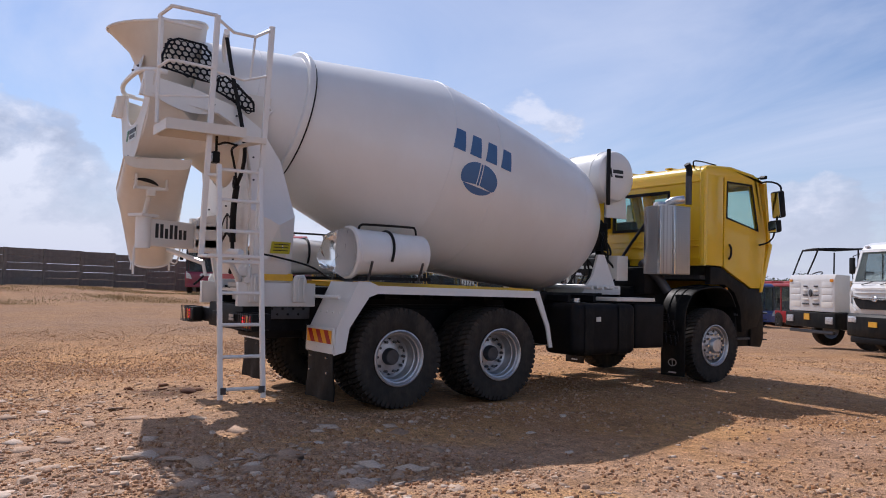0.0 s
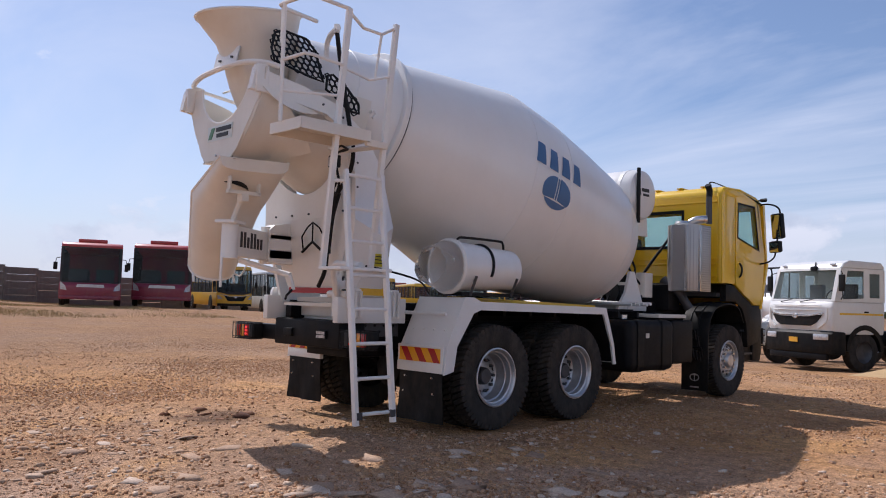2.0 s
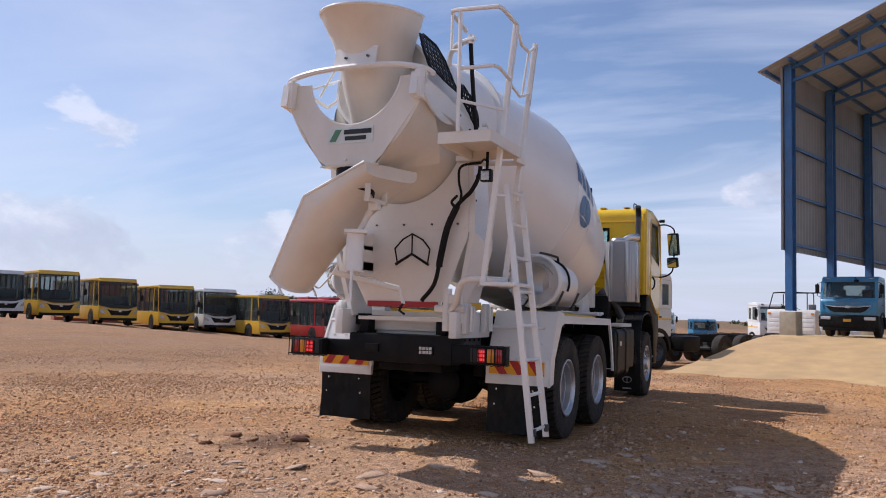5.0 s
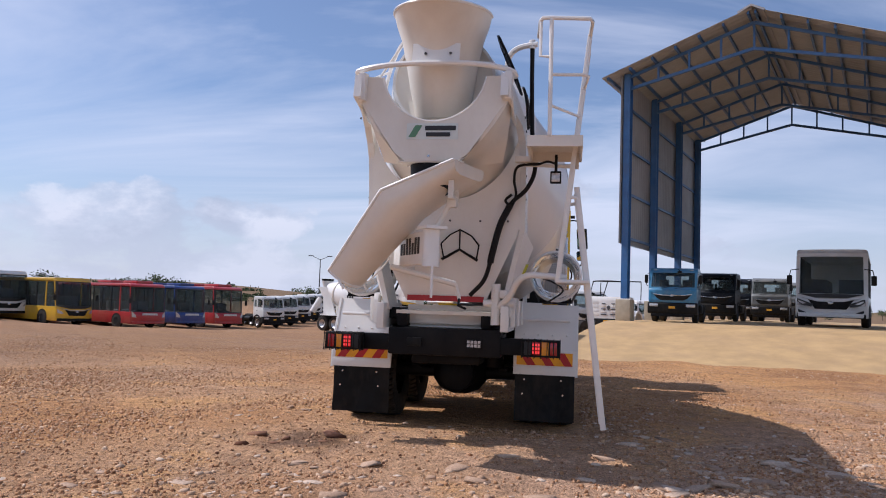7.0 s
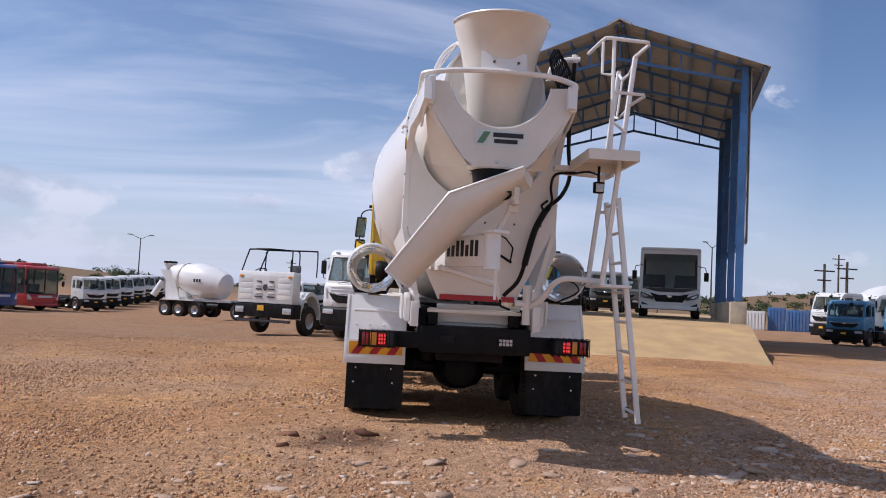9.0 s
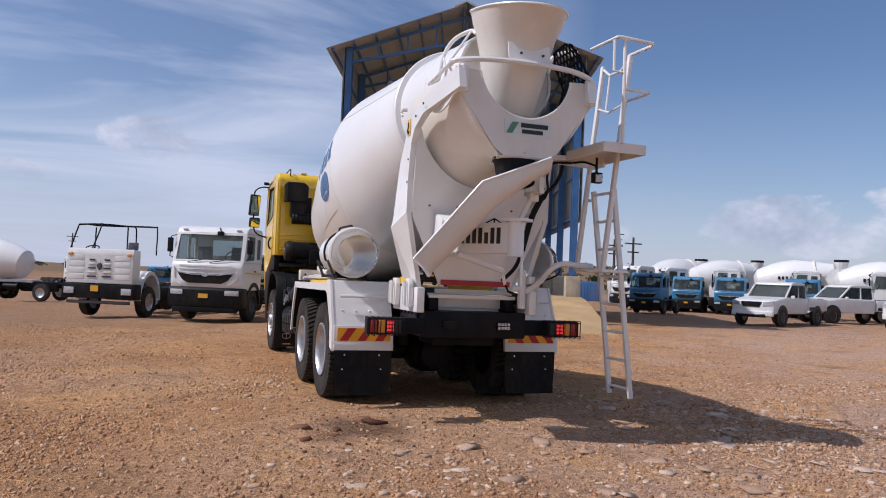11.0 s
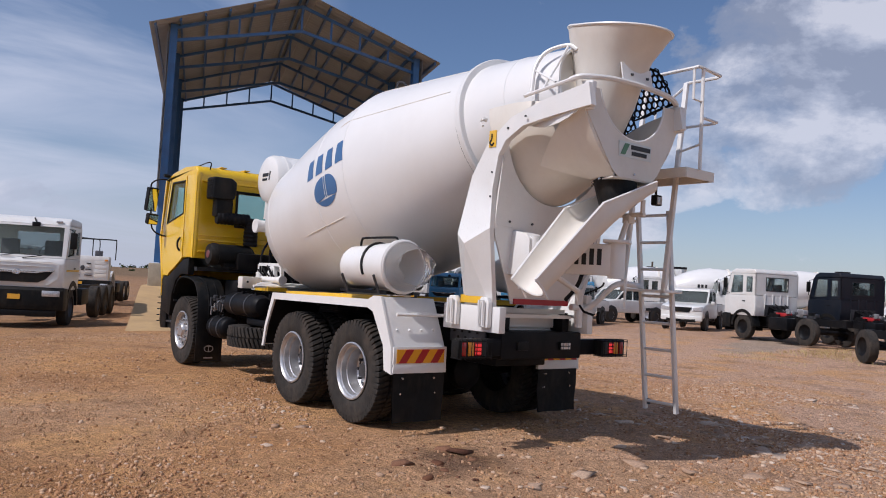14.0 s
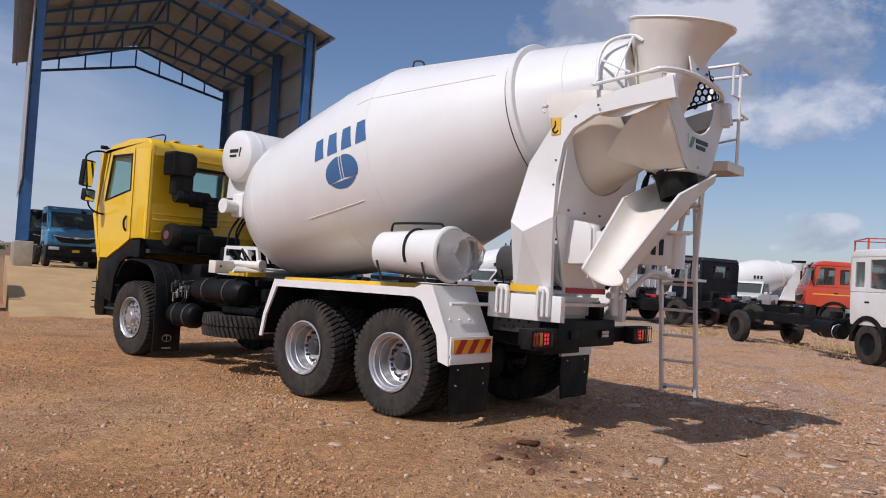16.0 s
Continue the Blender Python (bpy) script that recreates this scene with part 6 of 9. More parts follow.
bumper = part("bumper", s, PLASTIC, cab, "black moulded bumper")
for sgn in (1, -1):
    s = Shape()
    s.box((sgn * 0.92, 6.905, 0.82), (0.36, 0.05, 0.18), bevel=0.02)
    part("headlamp", s, LENS_CLEAR, bumper)
    for k in range(5):
        z = 0.60 + 0.10 * k
        s = Shape()
        s.tube([(sgn * 1.19, 6.84, z), (sgn * 1.20, 6.94, z), (sgn * 0.80, 6.97, z)], 0.008, 5)
        part("guard_wire", s, PLASTIC, bumper)
    s = Shape()
    s.prism([(5.98, 0.50), (6.55, 0.50), (6.55, 1.36), (6.36, 1.40), (6.15, 1.36), (6.08, 0.9)], "x", *side(sgn * 0.80, sgn * 1.12), bevel=0.02)
    step = part("entry_step", s, PLASTIC, cab)
    s = Shape()
    s.box((sgn * 1.125, 6.28, 0.62), (0.06, 0.40, 0.03))
    s.box((sgn * 1.125, 6.28, 0.98), (0.06, 0.40, 0.03))
    part("tread", s, DARK_STEEL, step)
s = Shape()
s.tube(smooth_path([(-1.15, 6.70, 1.86), (-1.20, 6.73, 1.80), (-1.20, 6.73, 1.10), (-1.15, 6.72, 1.04)], 4), 0.014, 8)
part("grab_rail", s, YELLOW, cab)
s = Shape()
s.box((0, 5.95, 1.52), (2.2, 1.6, 0.06))
part("cab_floor", s, CABIN, cab)
s = Shape()
s.prism([(6.28, 1.55), (6.66, 1.55), (6.62, 2.12), (6.36, 2.10), (6.28, 1.95)], "x", -1.08, 1.08, bevel=0.03)
part("dashboard", s, CABIN, cab)
for x in (-0.6, 0.6):
    s = Shape()
    s.box((x, 5.72, 1.78), (0.5, 0.5, 0.16), bevel=0.05)
    s.box((x, 5.42, 2.10), (0.5, 0.14, 0.66), m=Matrix.Rotation(radians(10), 4, "X"), bevel=0.05)
    part("seat", s, CLOTH, cab)
s = Shape()
wheel_m = Matrix.Translation((0.6, 6.2, 2.12)) @ Matrix.Rotation(radians(60), 4, "X")
s.tube([wheel_m @ Vector((0.22 * math.cos(u), 0.22 * math.sin(u), 0)) for u in (2 * math.pi * k / 24 for k in range(24))], 0.014, 6, loop=True)
s.tube([wheel_m @ Vector((-0.21, 0, 0)), wheel_m @ Vector((0.21, 0, 0))], 0.013, 6)
part("steering_wheel", s, CABIN, cab)
s = Shape()
s.box((0, 5.7, 0.98), (0.8, 1.5, 0.75), bevel=0.05)
part("engine_cover", s, BLACK, cab)

# ---- air intake and cleaner, left ----
intake = new("air_intake")
intake.parent = truck
s = Shape()
s.prism([(-1.12, 2.62), (-0.78, 2.62), (-0.74, 2.70), (-0.74, 2.90), (-0.82, 2.96), (-1.12, 2.96)], "y", 4.62, 4.90, bevel=0.03, seg=3)
part("intake_head", s, PLASTIC, intake)
for k in range(8):
    s = Shape()
    s.box((-1.128, 4.76, 2.66 + 0.036 * k), (0.018, 0.22, 0.012))
    part("louvre", s, PLASTIC, intake)
s = Shape()
s.box((-0.90, 4.78, 2.50), (0.26, 0.20, 0.30), bevel=0.04)
part("intake_neck", s, PLASTIC, intake)


def bellows(a, b, r, n):
    s = Shape()
    a, b = Vector(a), Vector(b)
    pts, rad = [], []
    for k in range(n * 2 + 1):
        pts.append(a.lerp(b, k / (2 * n)))
        rad.append(r * (1.0 if k % 2 else 0.9))
    s.tube(pts, r, 16, ends=rad)
    return s


part("intake_bellows", bellows((-1.0, 4.74, 2.33), (-0.48, 4.70, 2.33), 0.10, 9), HOSE, intake)
part("intake_bellows", bellows((-0.44, 4.68, 2.36), (-0.44, 4.68, 1.92), 0.115, 7), HOSE, intake)
s = Shape()
s.lathe([(-1.10, 0.0), (-1.10, 0.07), (-1.095, 0.15), (-1.06, 0.165), (-1.04, 0.175), (-0.98, 0.175), (-0.97, 0.165), (-0.45, 0.165), (-0.40, 0.13), (-0.30, 0.0)], Matrix.Translation((0, 4.72, 1.76)), 28)
cleaner = part("air_cleaner", s, PLASTIC, intake)
s = Shape()
s.lathe([(-1.108, 0.0), (-1.108, 0.06), (-1.10, 0.065)], Matrix.Translation((0, 4.72, 1.76)), 16)
part("cleaner_badge", s, mat("dull maroon plastic", (0.16, 0.05, 0.05), 0.5), cleaner)
s = Shape()
s.box((-0.45, 4.62, 1.60), (0.9, 0.10, 0.06))
s.box((-0.35, 4.70, 1.66), (0.7, 0.4, 0.28), bevel=0.05)
part("cleaner_bracket", s, BLACK, intake)

# ---- air reservoirs, spare wheel and battery side, left ----
def reservoir(p0, p1, r):
    s = Shape()
    a, b = Vector(p0), Vector(p1)
    pts = [a, a.lerp(b, 0.02), a.lerp(b, 0.06), a.lerp(b, 0.12), a.lerp(b, 0.88), a.lerp(b, 0.94), a.lerp(b, 0.98), b]
    s.tube(pts, r, 24, ends=[0.3 * r, 0.75 * r, 0.93 * r, r, r, 0.93 * r, 0.75 * r, 0.3 * r])
    ob = part("air_reservoir", s, BLACK, truck, "black air reservoir with bright straps")
    for u in (0.3, 0.72):
        q = Shape()
        d = (b - a).normalized()
        c = a.lerp(b, u)
        q.tube([c - d * 0.018, c + d * 0.018], r + 0.006, 24)
        part("strap", q, DARK_STEEL, ob)
    return ob


reservoir((-0.92, 4.12, 1.04), (-0.92, 2.98, 1.04), 0.165)
reservoir((-0.95, 4.62, 0.66), (-0.95, 3.98, 0.66), 0.165)
rnd = random.Random(11)
for k in range(7):
    x, y, z = -0.98 + rnd.uniform(-0.06, 0.06), 4.20 + 0.045 * k, 1.0 + rnd.uniform(-0.12, 0.14)
    s = Shape()
    s.tube([(x, y, z), (x - 0.07, y, z), (x - 0.07, y, z - 0.12)], 0.016, 6)
    s.box((x, y, z), (0.06, 0.05, 0.09), bevel=0.008)
    part("brake_valve", s, CHROME if k % 2 else DARK_STEEL, truck)
for k in range(5):
    s = Shape()
    s.tube(smooth_path([(-0.90 - 0.03 * k, 4.15, 1.15 - 0.05 * k), (-0.98, 4.35 + 0.03 * k, 1.1 - 0.1 * k), (-0.8, 4.6, 0.9)], 5), 0.011, 5)
    part("brake_line", s, HOSE, truck)
spare = part("spare_tyre", tyre_shape(TYRE_R, 0.285, 54), RUBBER, truck)
spare.matrix_basis = Matrix.Translation((-0.74, 3.24, 0.615)) @ Matrix.Rotation(radians(90), 4, "Y")
s = Shape()
s.box((-0.80, 3.10, 0.815), (0.30, 0.75, 0.09), bevel=0.02)
s.tube([(-1.0, 2.65, 0.86), (-0.6, 3.0, 0.86)], 0.03, 8)
part("spare_carrier", s, BLACK, truck)
s = Shape()
s.box((-0.62, 2.55, 1.03), (0.40, 0.55, 0.16), bevel=0.02)
part("bracket_box", s, BLACK, truck)
s = Shape()
s.box((-0.83, 3.72, 1.36), (0.30, 0.16, 0.17), bevel=0.012)
box = part("switch_box", s, CREAM, truck)
s = Shape()
s.tube([(-0.90, 3.64, 1.37), (-0.90, 3.63, 1.37)], 0.016, 8)
part("box_lock", s, INK, box)
s = Shape()
s.box((-0.66, 3.36, 1.285), (0.3, 0.42, 0.055))
part("bed_tape", s, STRIPE_YELLOW, truck)

# ---- fuel tank and exhaust, right ----
s = Shape()
s.box((0.95, 3.12, 0.80), (0.58, 1.12, 0.66), bevel=0.10, seg=4)
fuel = part("fuel_tank", s, BLACK, truck, "black fuel tank with straps")
for y in (2.82, 3.42):
    s = Shape()
    s.box((0.95, y, 0.80), (0.60, 0.045, 0.68), bevel=0.10, seg=4)
    part("tank_strap", s, PLASTIC, fuel)
s = Shape()
s.tube([(0.95, 2.85, 1.12), (0.95, 2.85, 1.19)], 0.06, 14)
part("filler_cap", s, CHROME, fuel)
s = Shape()
s.box((1.243, 2.98, 0.93), (0.006, 0.08, 0.06))
part("tank_label", s, CREAM, fuel)
s = Shape()
s.box((0.93, 4.02, 0.83), (0.50, 0.58, 0.60), bevel=0.05, seg=3)
part("battery_box", s, BLACK, truck)
s = Shape()
s.box((0.92, 3.75, 1.185), (0.50, 0.75, 0.05), bevel=0.01)
part("tank_step", s, CREAM, truck)
rnd = random.Random(8)
for k in range(6):
    y, z = 4.36 + 0.05 * k, 0.75 + rnd.uniform(-0.1, 0.25)
    s = Shape()
    s.tube([(1.0, y, z), (1.14, y, z), (1.14, y + 0.03, z - 0.13)], 0.02, 6)
    part("brake_valve", s, BLACK, truck)


def perforated_steel():
    m = bpy.data.materials.new("perforated bright steel")
    m.use_nodes = True
    t = m.node_tree
    b = t.nodes["Principled BSDF"]
    where = t.nodes.new("ShaderNodeTexCoord").outputs["Object"]
    cells = node(t, "ShaderNodeTexVoronoi", Scale=30.0, Randomness=0.0)
    t.links.new(where, cells.inputs["Vector"])
    t.links.new(ramp(t, cells.outputs["Distance"], [(0.26, (0.06, 0.058, 0.055)), (0.33, (0.46, 0.45, 0.44))]), b.inputs["Base Color"])
    b.inputs["Metallic"].default_value = 0.5
    b.inputs["Roughness"].default_value = 0.36
    return m


PERFORATED = perforated_steel()
silencer = new("exhaust")
silencer.parent = truck
cx, cy = 0.93, 4.62
s = Shape()
foot_plan = [(cx - 0.27, cy + 0.24), (cx - 0.27, cy - 0.14), (cx - 0.14, cy - 0.26), (cx + 0.10, cy - 0.26), (cx + 0.23, cy - 0.14), (cx + 0.23, cy + 0.24)]
s.prism(foot_plan, "z", 1.55, 2.52, bevel=0.012)
shield = part("heat_shield", s, PERFORATED, silencer, "bright perforated silencer heat shield")
for k, (x, y) in enumerate(((cx + 0.105, cy - 0.265), (cx - 0.145, cy - 0.265), (cx + 0.235, cy - 0.13))):
    s = Shape()
    s.box((x, y, 2.03), (0.05, 0.03, 0.96), bevel=0.004)
    part("shield_strip", s, CHROME, shield)
s = Shape()
s.lathe([(0, 0.0), (0, 0.13), (0.05, 0.14), (0.09, 0.12), (0.10, 0.0)], Matrix.Translation((cx - 0.08, cy, 2.50)) @ Matrix.Rotation(radians(-90), 4, "Y"), 20)
s.tube(smooth_path([(cx + 0.02, cy, 2.56), (cx + 0.10, cy + 0.02, 2.60), (cx + 0.16, cy + 0.06, 2.61), (cx + 0.20, cy + 0.12, 2.62)], 4), 0.06, 14)
part("exhaust_elbow", s, CHROME, silencer)
s = Shape()
s.tube([(1.12, 4.86, 2.56), (1.12, 4.86, 2.98)], 0.044, 16)
part("exhaust_pipe", s, DARK_STEEL, silencer)
s = Shape()
s.tube(smooth_path([(1.12, 4.86, 2.96), (1.12, 4.87, 3.06), (1.12, 4.82, 3.14)], 4), 0.046, 16)
part("stack_tip", s, HOSE, silencer)
s = Shape()
s.tube(smooth_path([(0.74, 4.60, 2.48), (0.70, 4.55, 2.40), (0.45, 4.42, 2.0), (0.28, 4.35, 1.72)], 5), 0.022, 8)
part("coolant_hose", s, HOSE, truck)
s = Shape()
s.tube(smooth_path([(0.58, 4.5, 1.72), (0.72, 4.52, 1.60), (0.80, 4.6, 1.50), (0.9, 4.7, 1.30)], 5), 0.07, 12)
part("exhaust_pipe", s, DARK_STEEL, silencer)
s = Shape()
s.box((0.2, 4.55, 1.45), (1.1, 0.35, 0.4), bevel=0.06)
s.box((-0.1, 4.6, 1.2), (1.3, 0.5, 0.35), bevel=0.05)
part("gearbox", s, BLACK, truck)

# upright nose: the cab's front stands nearly upright and short before the front wheels
for o in cab.children_recursive:
    if o.type == "MESH":
        for v in o.data.vertices:
            if v.co.y > 5.5:
                k = 0.78 + 0.50 * min(1.0, max(0.0, (v.co.z - 1.4) / 1.7))
                v.co.y = 5.5 + (v.co.y - 5.5) * k
        o.data.update()


# ---- parked vehicles ----
def paint(name, col, rough=0.35):
    return mat(name, col, rough, var=0.06, scale=1.2, coat=0.3, dirt=DUST, dirty=0.3)


V_WHITE = paint("parked white paint", (0.72, 0.72, 0.70))
V_YELLOW = paint("parked bus yellow", (0.72, 0.42, 0.03))
V_RED = paint("parked bus red", (0.42, 0.025, 0.03))
V_MAROON = paint("parked bus maroon", (0.24, 0.02, 0.05))
V_BLUE = paint("parked bus blue", (0.02, 0.05, 0.20))
V_TEAL = paint("parked truck blue", (0.04, 0.20, 0.36))
V_NAVY = mat("parked truck navy", (0.006, 0.010, 0.018), 0.4, var=0.06, scale=1.2, dirt=DUST, dirty=0.05, gloss=0.25)
V_GREY = paint("parked truck grey", (0.15, 0.16, 0.16))
V_ORANGE = paint("parked truck red", (0.55, 0.06, 0.025))
PLATE_Y = mat("yellow plate", (0.75, 0.38, 0.03), 0.5)


def road_wheel(parent, x, y, r, w, steel=STEEL):
    s = Shape()
    h = w / 2
    s.lathe([(-h, r * 0.56), (-h * 1.02, r * 0.8), (-h * 0.85, r * 0.97), (-h * 0.5, r), (h * 0.5, r), (h * 0.85, r * 0.97), (h * 1.02, r * 0.8), (h, r * 0.56)], Matrix.Translation((x, y, r)), 24)
    t = part("tyre", s, RUBBER, parent)
    s = Shape()
    s.lathe([(-h * 0.9, r * 0.57), (-h * 0.6, r * 0.5), (-h * 0.3, r * 0.25), (-h * 0.5, 0.0)], Matrix.Translation((x, y, r)), 20)
    s.lathe([(h * 0.9, r * 0.57), (h * 0.6, r * 0.5), (h * 0.3, r * 0.25), (h * 0.5, 0.0)], Matrix.Translation((x, y, r)), 20)
    part("rim", s, steel, t)


def facing(x, y, fx, fy, lift=None):
    """The pose of a parked vehicle whose nose points along (fx, fy); built with its nose towards -y."""
    z = float(land(x, y)) if lift is None else lift
    return Matrix.Translation((x, y, z)) @ Matrix.Rotation(math.atan2(fx, -fy), 4, "Z")


def glazed(parent, name, corners, depth):
    """A pane of tinted glass."""
    d = Vector(depth)
    g = part(name, pane([Vector(p) for p in corners], d * 0.4), SMOKED, parent)
    g.visible_shadow = False


def bow(b, w, amount, reach, skip=("tyre", "rim", "wheel_arch", "axle", "frame_rail", "engine", "seat", "fuel_tank", "air_reservoir", "crossmember")):
    """Rounds a vehicle's nose in plan: its corners fall back by amount."""
    for o in b.children_recursive:
        if o.type != "MESH" or o.name.split(".")[0] in skip or o.matrix_basis != Matrix():
            continue
        bm = bmesh.new()
        bm.from_mesh(o.data)
        if min(v.co.y for v in bm.verts) < reach:
            for k in (-0.92, -0.75, -0.5, -0.25, 0.0, 0.25, 0.5, 0.75, 0.92):
                bmesh.ops.bisect_plane(bm, geom=bm.verts[:] + bm.edges[:] + bm.faces[:], plane_co=(k * w, 0, 0), plane_no=(1, 0, 0))
            for v in bm.verts:
                if v.co.y < reach:
                    v.co.y += amount * (min(1.0, abs(v.co.x) / w) ** 3.0) * (1 - max(0.0, v.co.y) / reach)
            bm.to_mesh(o.data)
        bm.free()


def bus(label, upper, lower, roof_mat, m, city=False, long=9.5, group="parked buses"):
    b = thing("bus", label, "bus", group, m)
    w, h = (1.36, 3.08) if city else (1.16, 2.92)
    slope_y = 0.16 if city else 0.36
    sill, head = (1.14, h - 0.24) if city else (1.20, h - 0.22)
    s = Shape()
    s.prism([(0.06, 0.42), (long, 0.42), (long + 0.03, sill), (0.07, sill), (0.0, 1.0)], "x", -w, w, bevel=0.05)
    body = part("body", s, upper, b)
    s = Shape()
    s.prism([(long, head), (long - 0.02, h - 0.2), (long - 0.12, h - 0.05), (0.5, h), (slope_y + 0.14, h - 0.06), (slope_y, head + 0.08), (slope_y, head)], "x", -w, w, bevel=0.07, seg=3)
    part("roof", s, roof_mat, b)
    s = Shape()
    s.box((0, long - 0.02, (sill + head) / 2), (2 * w - 0.02, 0.06, head - sill))
    part("rear_wall", s, upper, b)
    s = Shape()
    s.prism([(0.03, 0.34), (long - 0.02, 0.34), (long - 0.02, 1.06), (0.02, 1.06), (-0.035, 0.95), (-0.02, 0.42)], "x", -w - 0.012, w + 0.012, bevel=0.05)
    part("skirt", s, lower, b)
    z0, z1 = sill, head
    ya = lambda z: 0.07 + (slope_y - 0.07) * (z - z0) / (z1 - z0)
    s = frame_quad([(-w + 0.01, ya(z0), z0), (w - 0.01, ya(z0), z0), (w - 0.01, ya(z1), z1), (-w + 0.01, ya(z1), z1)], [(-w + 0.12, ya(z0 + 0.04), z0 + 0.04), (w - 0.12, ya(z0 + 0.04), z0 + 0.04), (w - 0.14, ya(z1 - 0.05), z1 - 0.05), (-w + 0.14, ya(z1 - 0.05), z1 - 0.05)], (0, 0.06, 0))
    part("screen_surround", s, INK, b)
    glazed(b, "windscreen", [(-w + 0.11, ya(z0) + 0.02, z0 + 0.03), (w - 0.11, ya(z0) + 0.02, z0 + 0.03), (w - 0.13, ya(z1) + 0.02, z1 - 0.04), (-w + 0.13, ya(z1) + 0.02, z1 - 0.04)], (0, 0.02, 0))
    s = Shape()
    s.box((0, 0.50, z0 - 0.02), (2 * w - 0.2, 0.7, 0.14), bevel=0.03)
    part("dashboard", s, CABIN, b)
    seat = None
    for k in range(int((long - 2.5) / 0.85)):
        for sg in (1, -1):
            at = Matrix.Translation((sg * 0.62, 1.5 + 0.85 * k, 0))
            if seat:
                again(seat, b, at)
            else:
                s = Shape()
                s.box((0, 0, 1.20), (0.85, 0.42, 0.14), bevel=0.03)
                s.box((0, 0.22, 1.52), (0.85, 0.10, 0.62), bevel=0.03)
                seat = part("seat", s, CLOTH, b)
                seat.matrix_basis = at
    for sg in (1, -1):
        s = Shape()
        s.tube([(sg * 0.12, ya(z0) - 0.03, z0 + 0.04), (sg * 0.65, ya(z0 + 0.35) - 0.03, z0 + 0.30)], 0.012, 5)
        part("wiper", s, HOSE, b)
    # face: grille, lamps, bumper
    s = Shape()
    if city:
        s.prism([(-0.62, 0.92), (0.62, 0.92), (0.58, 1.06), (-0.58, 1.06)], "y", -0.055, 0.0)
    else:
        s.prism([(-0.50, 0.66), (0.50, 0.66), (0.74, 1.02), (0.40, 0.94), (-0.40, 0.94), (-0.74, 1.02)], "y", -0.055, 0.0)
    part("grille", s, PLASTIC if not city else STEEL, b)
    if not city:
        s = Shape()
        s.prism([(-w + 0.06, sill + 0.03), (-0.5, sill - 0.12), (0.5, sill - 0.12), (w - 0.06, sill + 0.03)], "y", -0.02, 0.08)
        part("screen_apron", s, INK, b)
        s = Shape()
        s.lathe([(-0.075, 0.0), (-0.075, 0.05), (-0.06, 0.07)], Matrix.Translation((0, 0, 0.90)) @ Matrix.Rotation(radians(90), 4, "Z") @ Matrix.Diagonal((1, 1.4, 0.9, 1)), 16)
        part("badge", s, CHROME, b)
        s = Shape()
        s.prism([(-0.95, 1.065), (-0.4, 0.965), (0.4, 0.965), (0.95, 1.065), (0.95, 1.085), (0.4, 0.99), (-0.4, 0.99), (-0.95, 1.085)], "y", -0.05, 0.0)
        part("face_trim", s, STEEL, b)
    s = Shape()
    s.box((0, -0.03, 0.42), (2 * w - 0.1, 0.12, 0.16), bevel=0.03)
    part("bumper", s, PLASTIC if not city else lower, b)
    for sg in (1, -1):
        s = Shape()
        s.prism([(sg * (w - 0.34), 0.76), (sg * (w - 0.06), 0.80), (sg * (w - 0.04), 1.18 if city else 1.04), (sg * (w - 0.26), 0.98 if city else 0.90)], "y", -0.05, 0.0)
        part("headlamp", s, LENS_CLEAR, b)
        s = Shape()
        s.tube([(sg * (w - 0.1), 0.12, h - 0.75), (sg * (w + 0.16), -0.10, h - 0.80), (sg * (w + 0.20), -0.12, h - 1.0)], 0.018, 6)
        mirror = part("mirror_arm", s, HOSE, b)
        s = Shape()
        s.box((sg * (w + 0.20), -0.13, h - 1.18), (0.18, 0.10, 0.36), bevel=0.03)
        part("mirror_shell", s, PLASTIC, mirror)
        n = 7
        step = (long - 2.3) / n
        for k in range(n + 2):
            y = 1.50 + (k - 1) * step if k else 0.0
            s = Shape()
            if k == 0:
                s.prism([(0.07, sill), (0.17, sill), (slope_y + 0.16, head), (slope_y + 0.02, head)], "x", *side(sg * (w - 0.07), sg * w))
            else:
                s.box((sg * (w - 0.03), y, (sill + head) / 2), (0.06, 0.10, head - sill + 0.02))
            part("window_pillar", s, upper if k < 2 else INK, b)
        for k in range(n):
            y = 1.50 + k * step
            x = sg * (w - 0.03)
            glazed(b, "side_window", [(x, y + 0.04, sill), (x, y + step - 0.04, sill), (x, y + step - 0.04, head), (x, y + 0.04, head)], (sg * 0.012, 0, 0))
        x = sg * (w - 0.03)
        glazed(b, "cab_window", [(x, 0.16, sill), (x, 1.46, sill), (x, 1.46, head), (x, slope_y + 0.14, head)], (sg * 0.014, 0, 0))
        for y in (1.75, long - 2.4):
            s = Shape()
            s.lathe([(sg * (w - 0.05), 0.0), (sg * (w - 0.05), 0.53), (sg * (w + 0.016), 0.53), (sg * (w + 0.016), 0.0)], Matrix.Translation((0, y, 0.50)), 24)
            part("wheel_arch", s, INK, b)
            road_wheel(b, sg * (w - 0.10), y, 0.46, 0.27)
    if city:
        for y in (1.5, 4.5):
            s = Shape()
            s.box((0, y, h + 0.10), (1.3, 1.6, 0.18), bevel=0.06)
            part("roof_pod", s, roof_mat, b)
    bow(b, w, 0.20 if city else 0.30, 1.3)
    return b


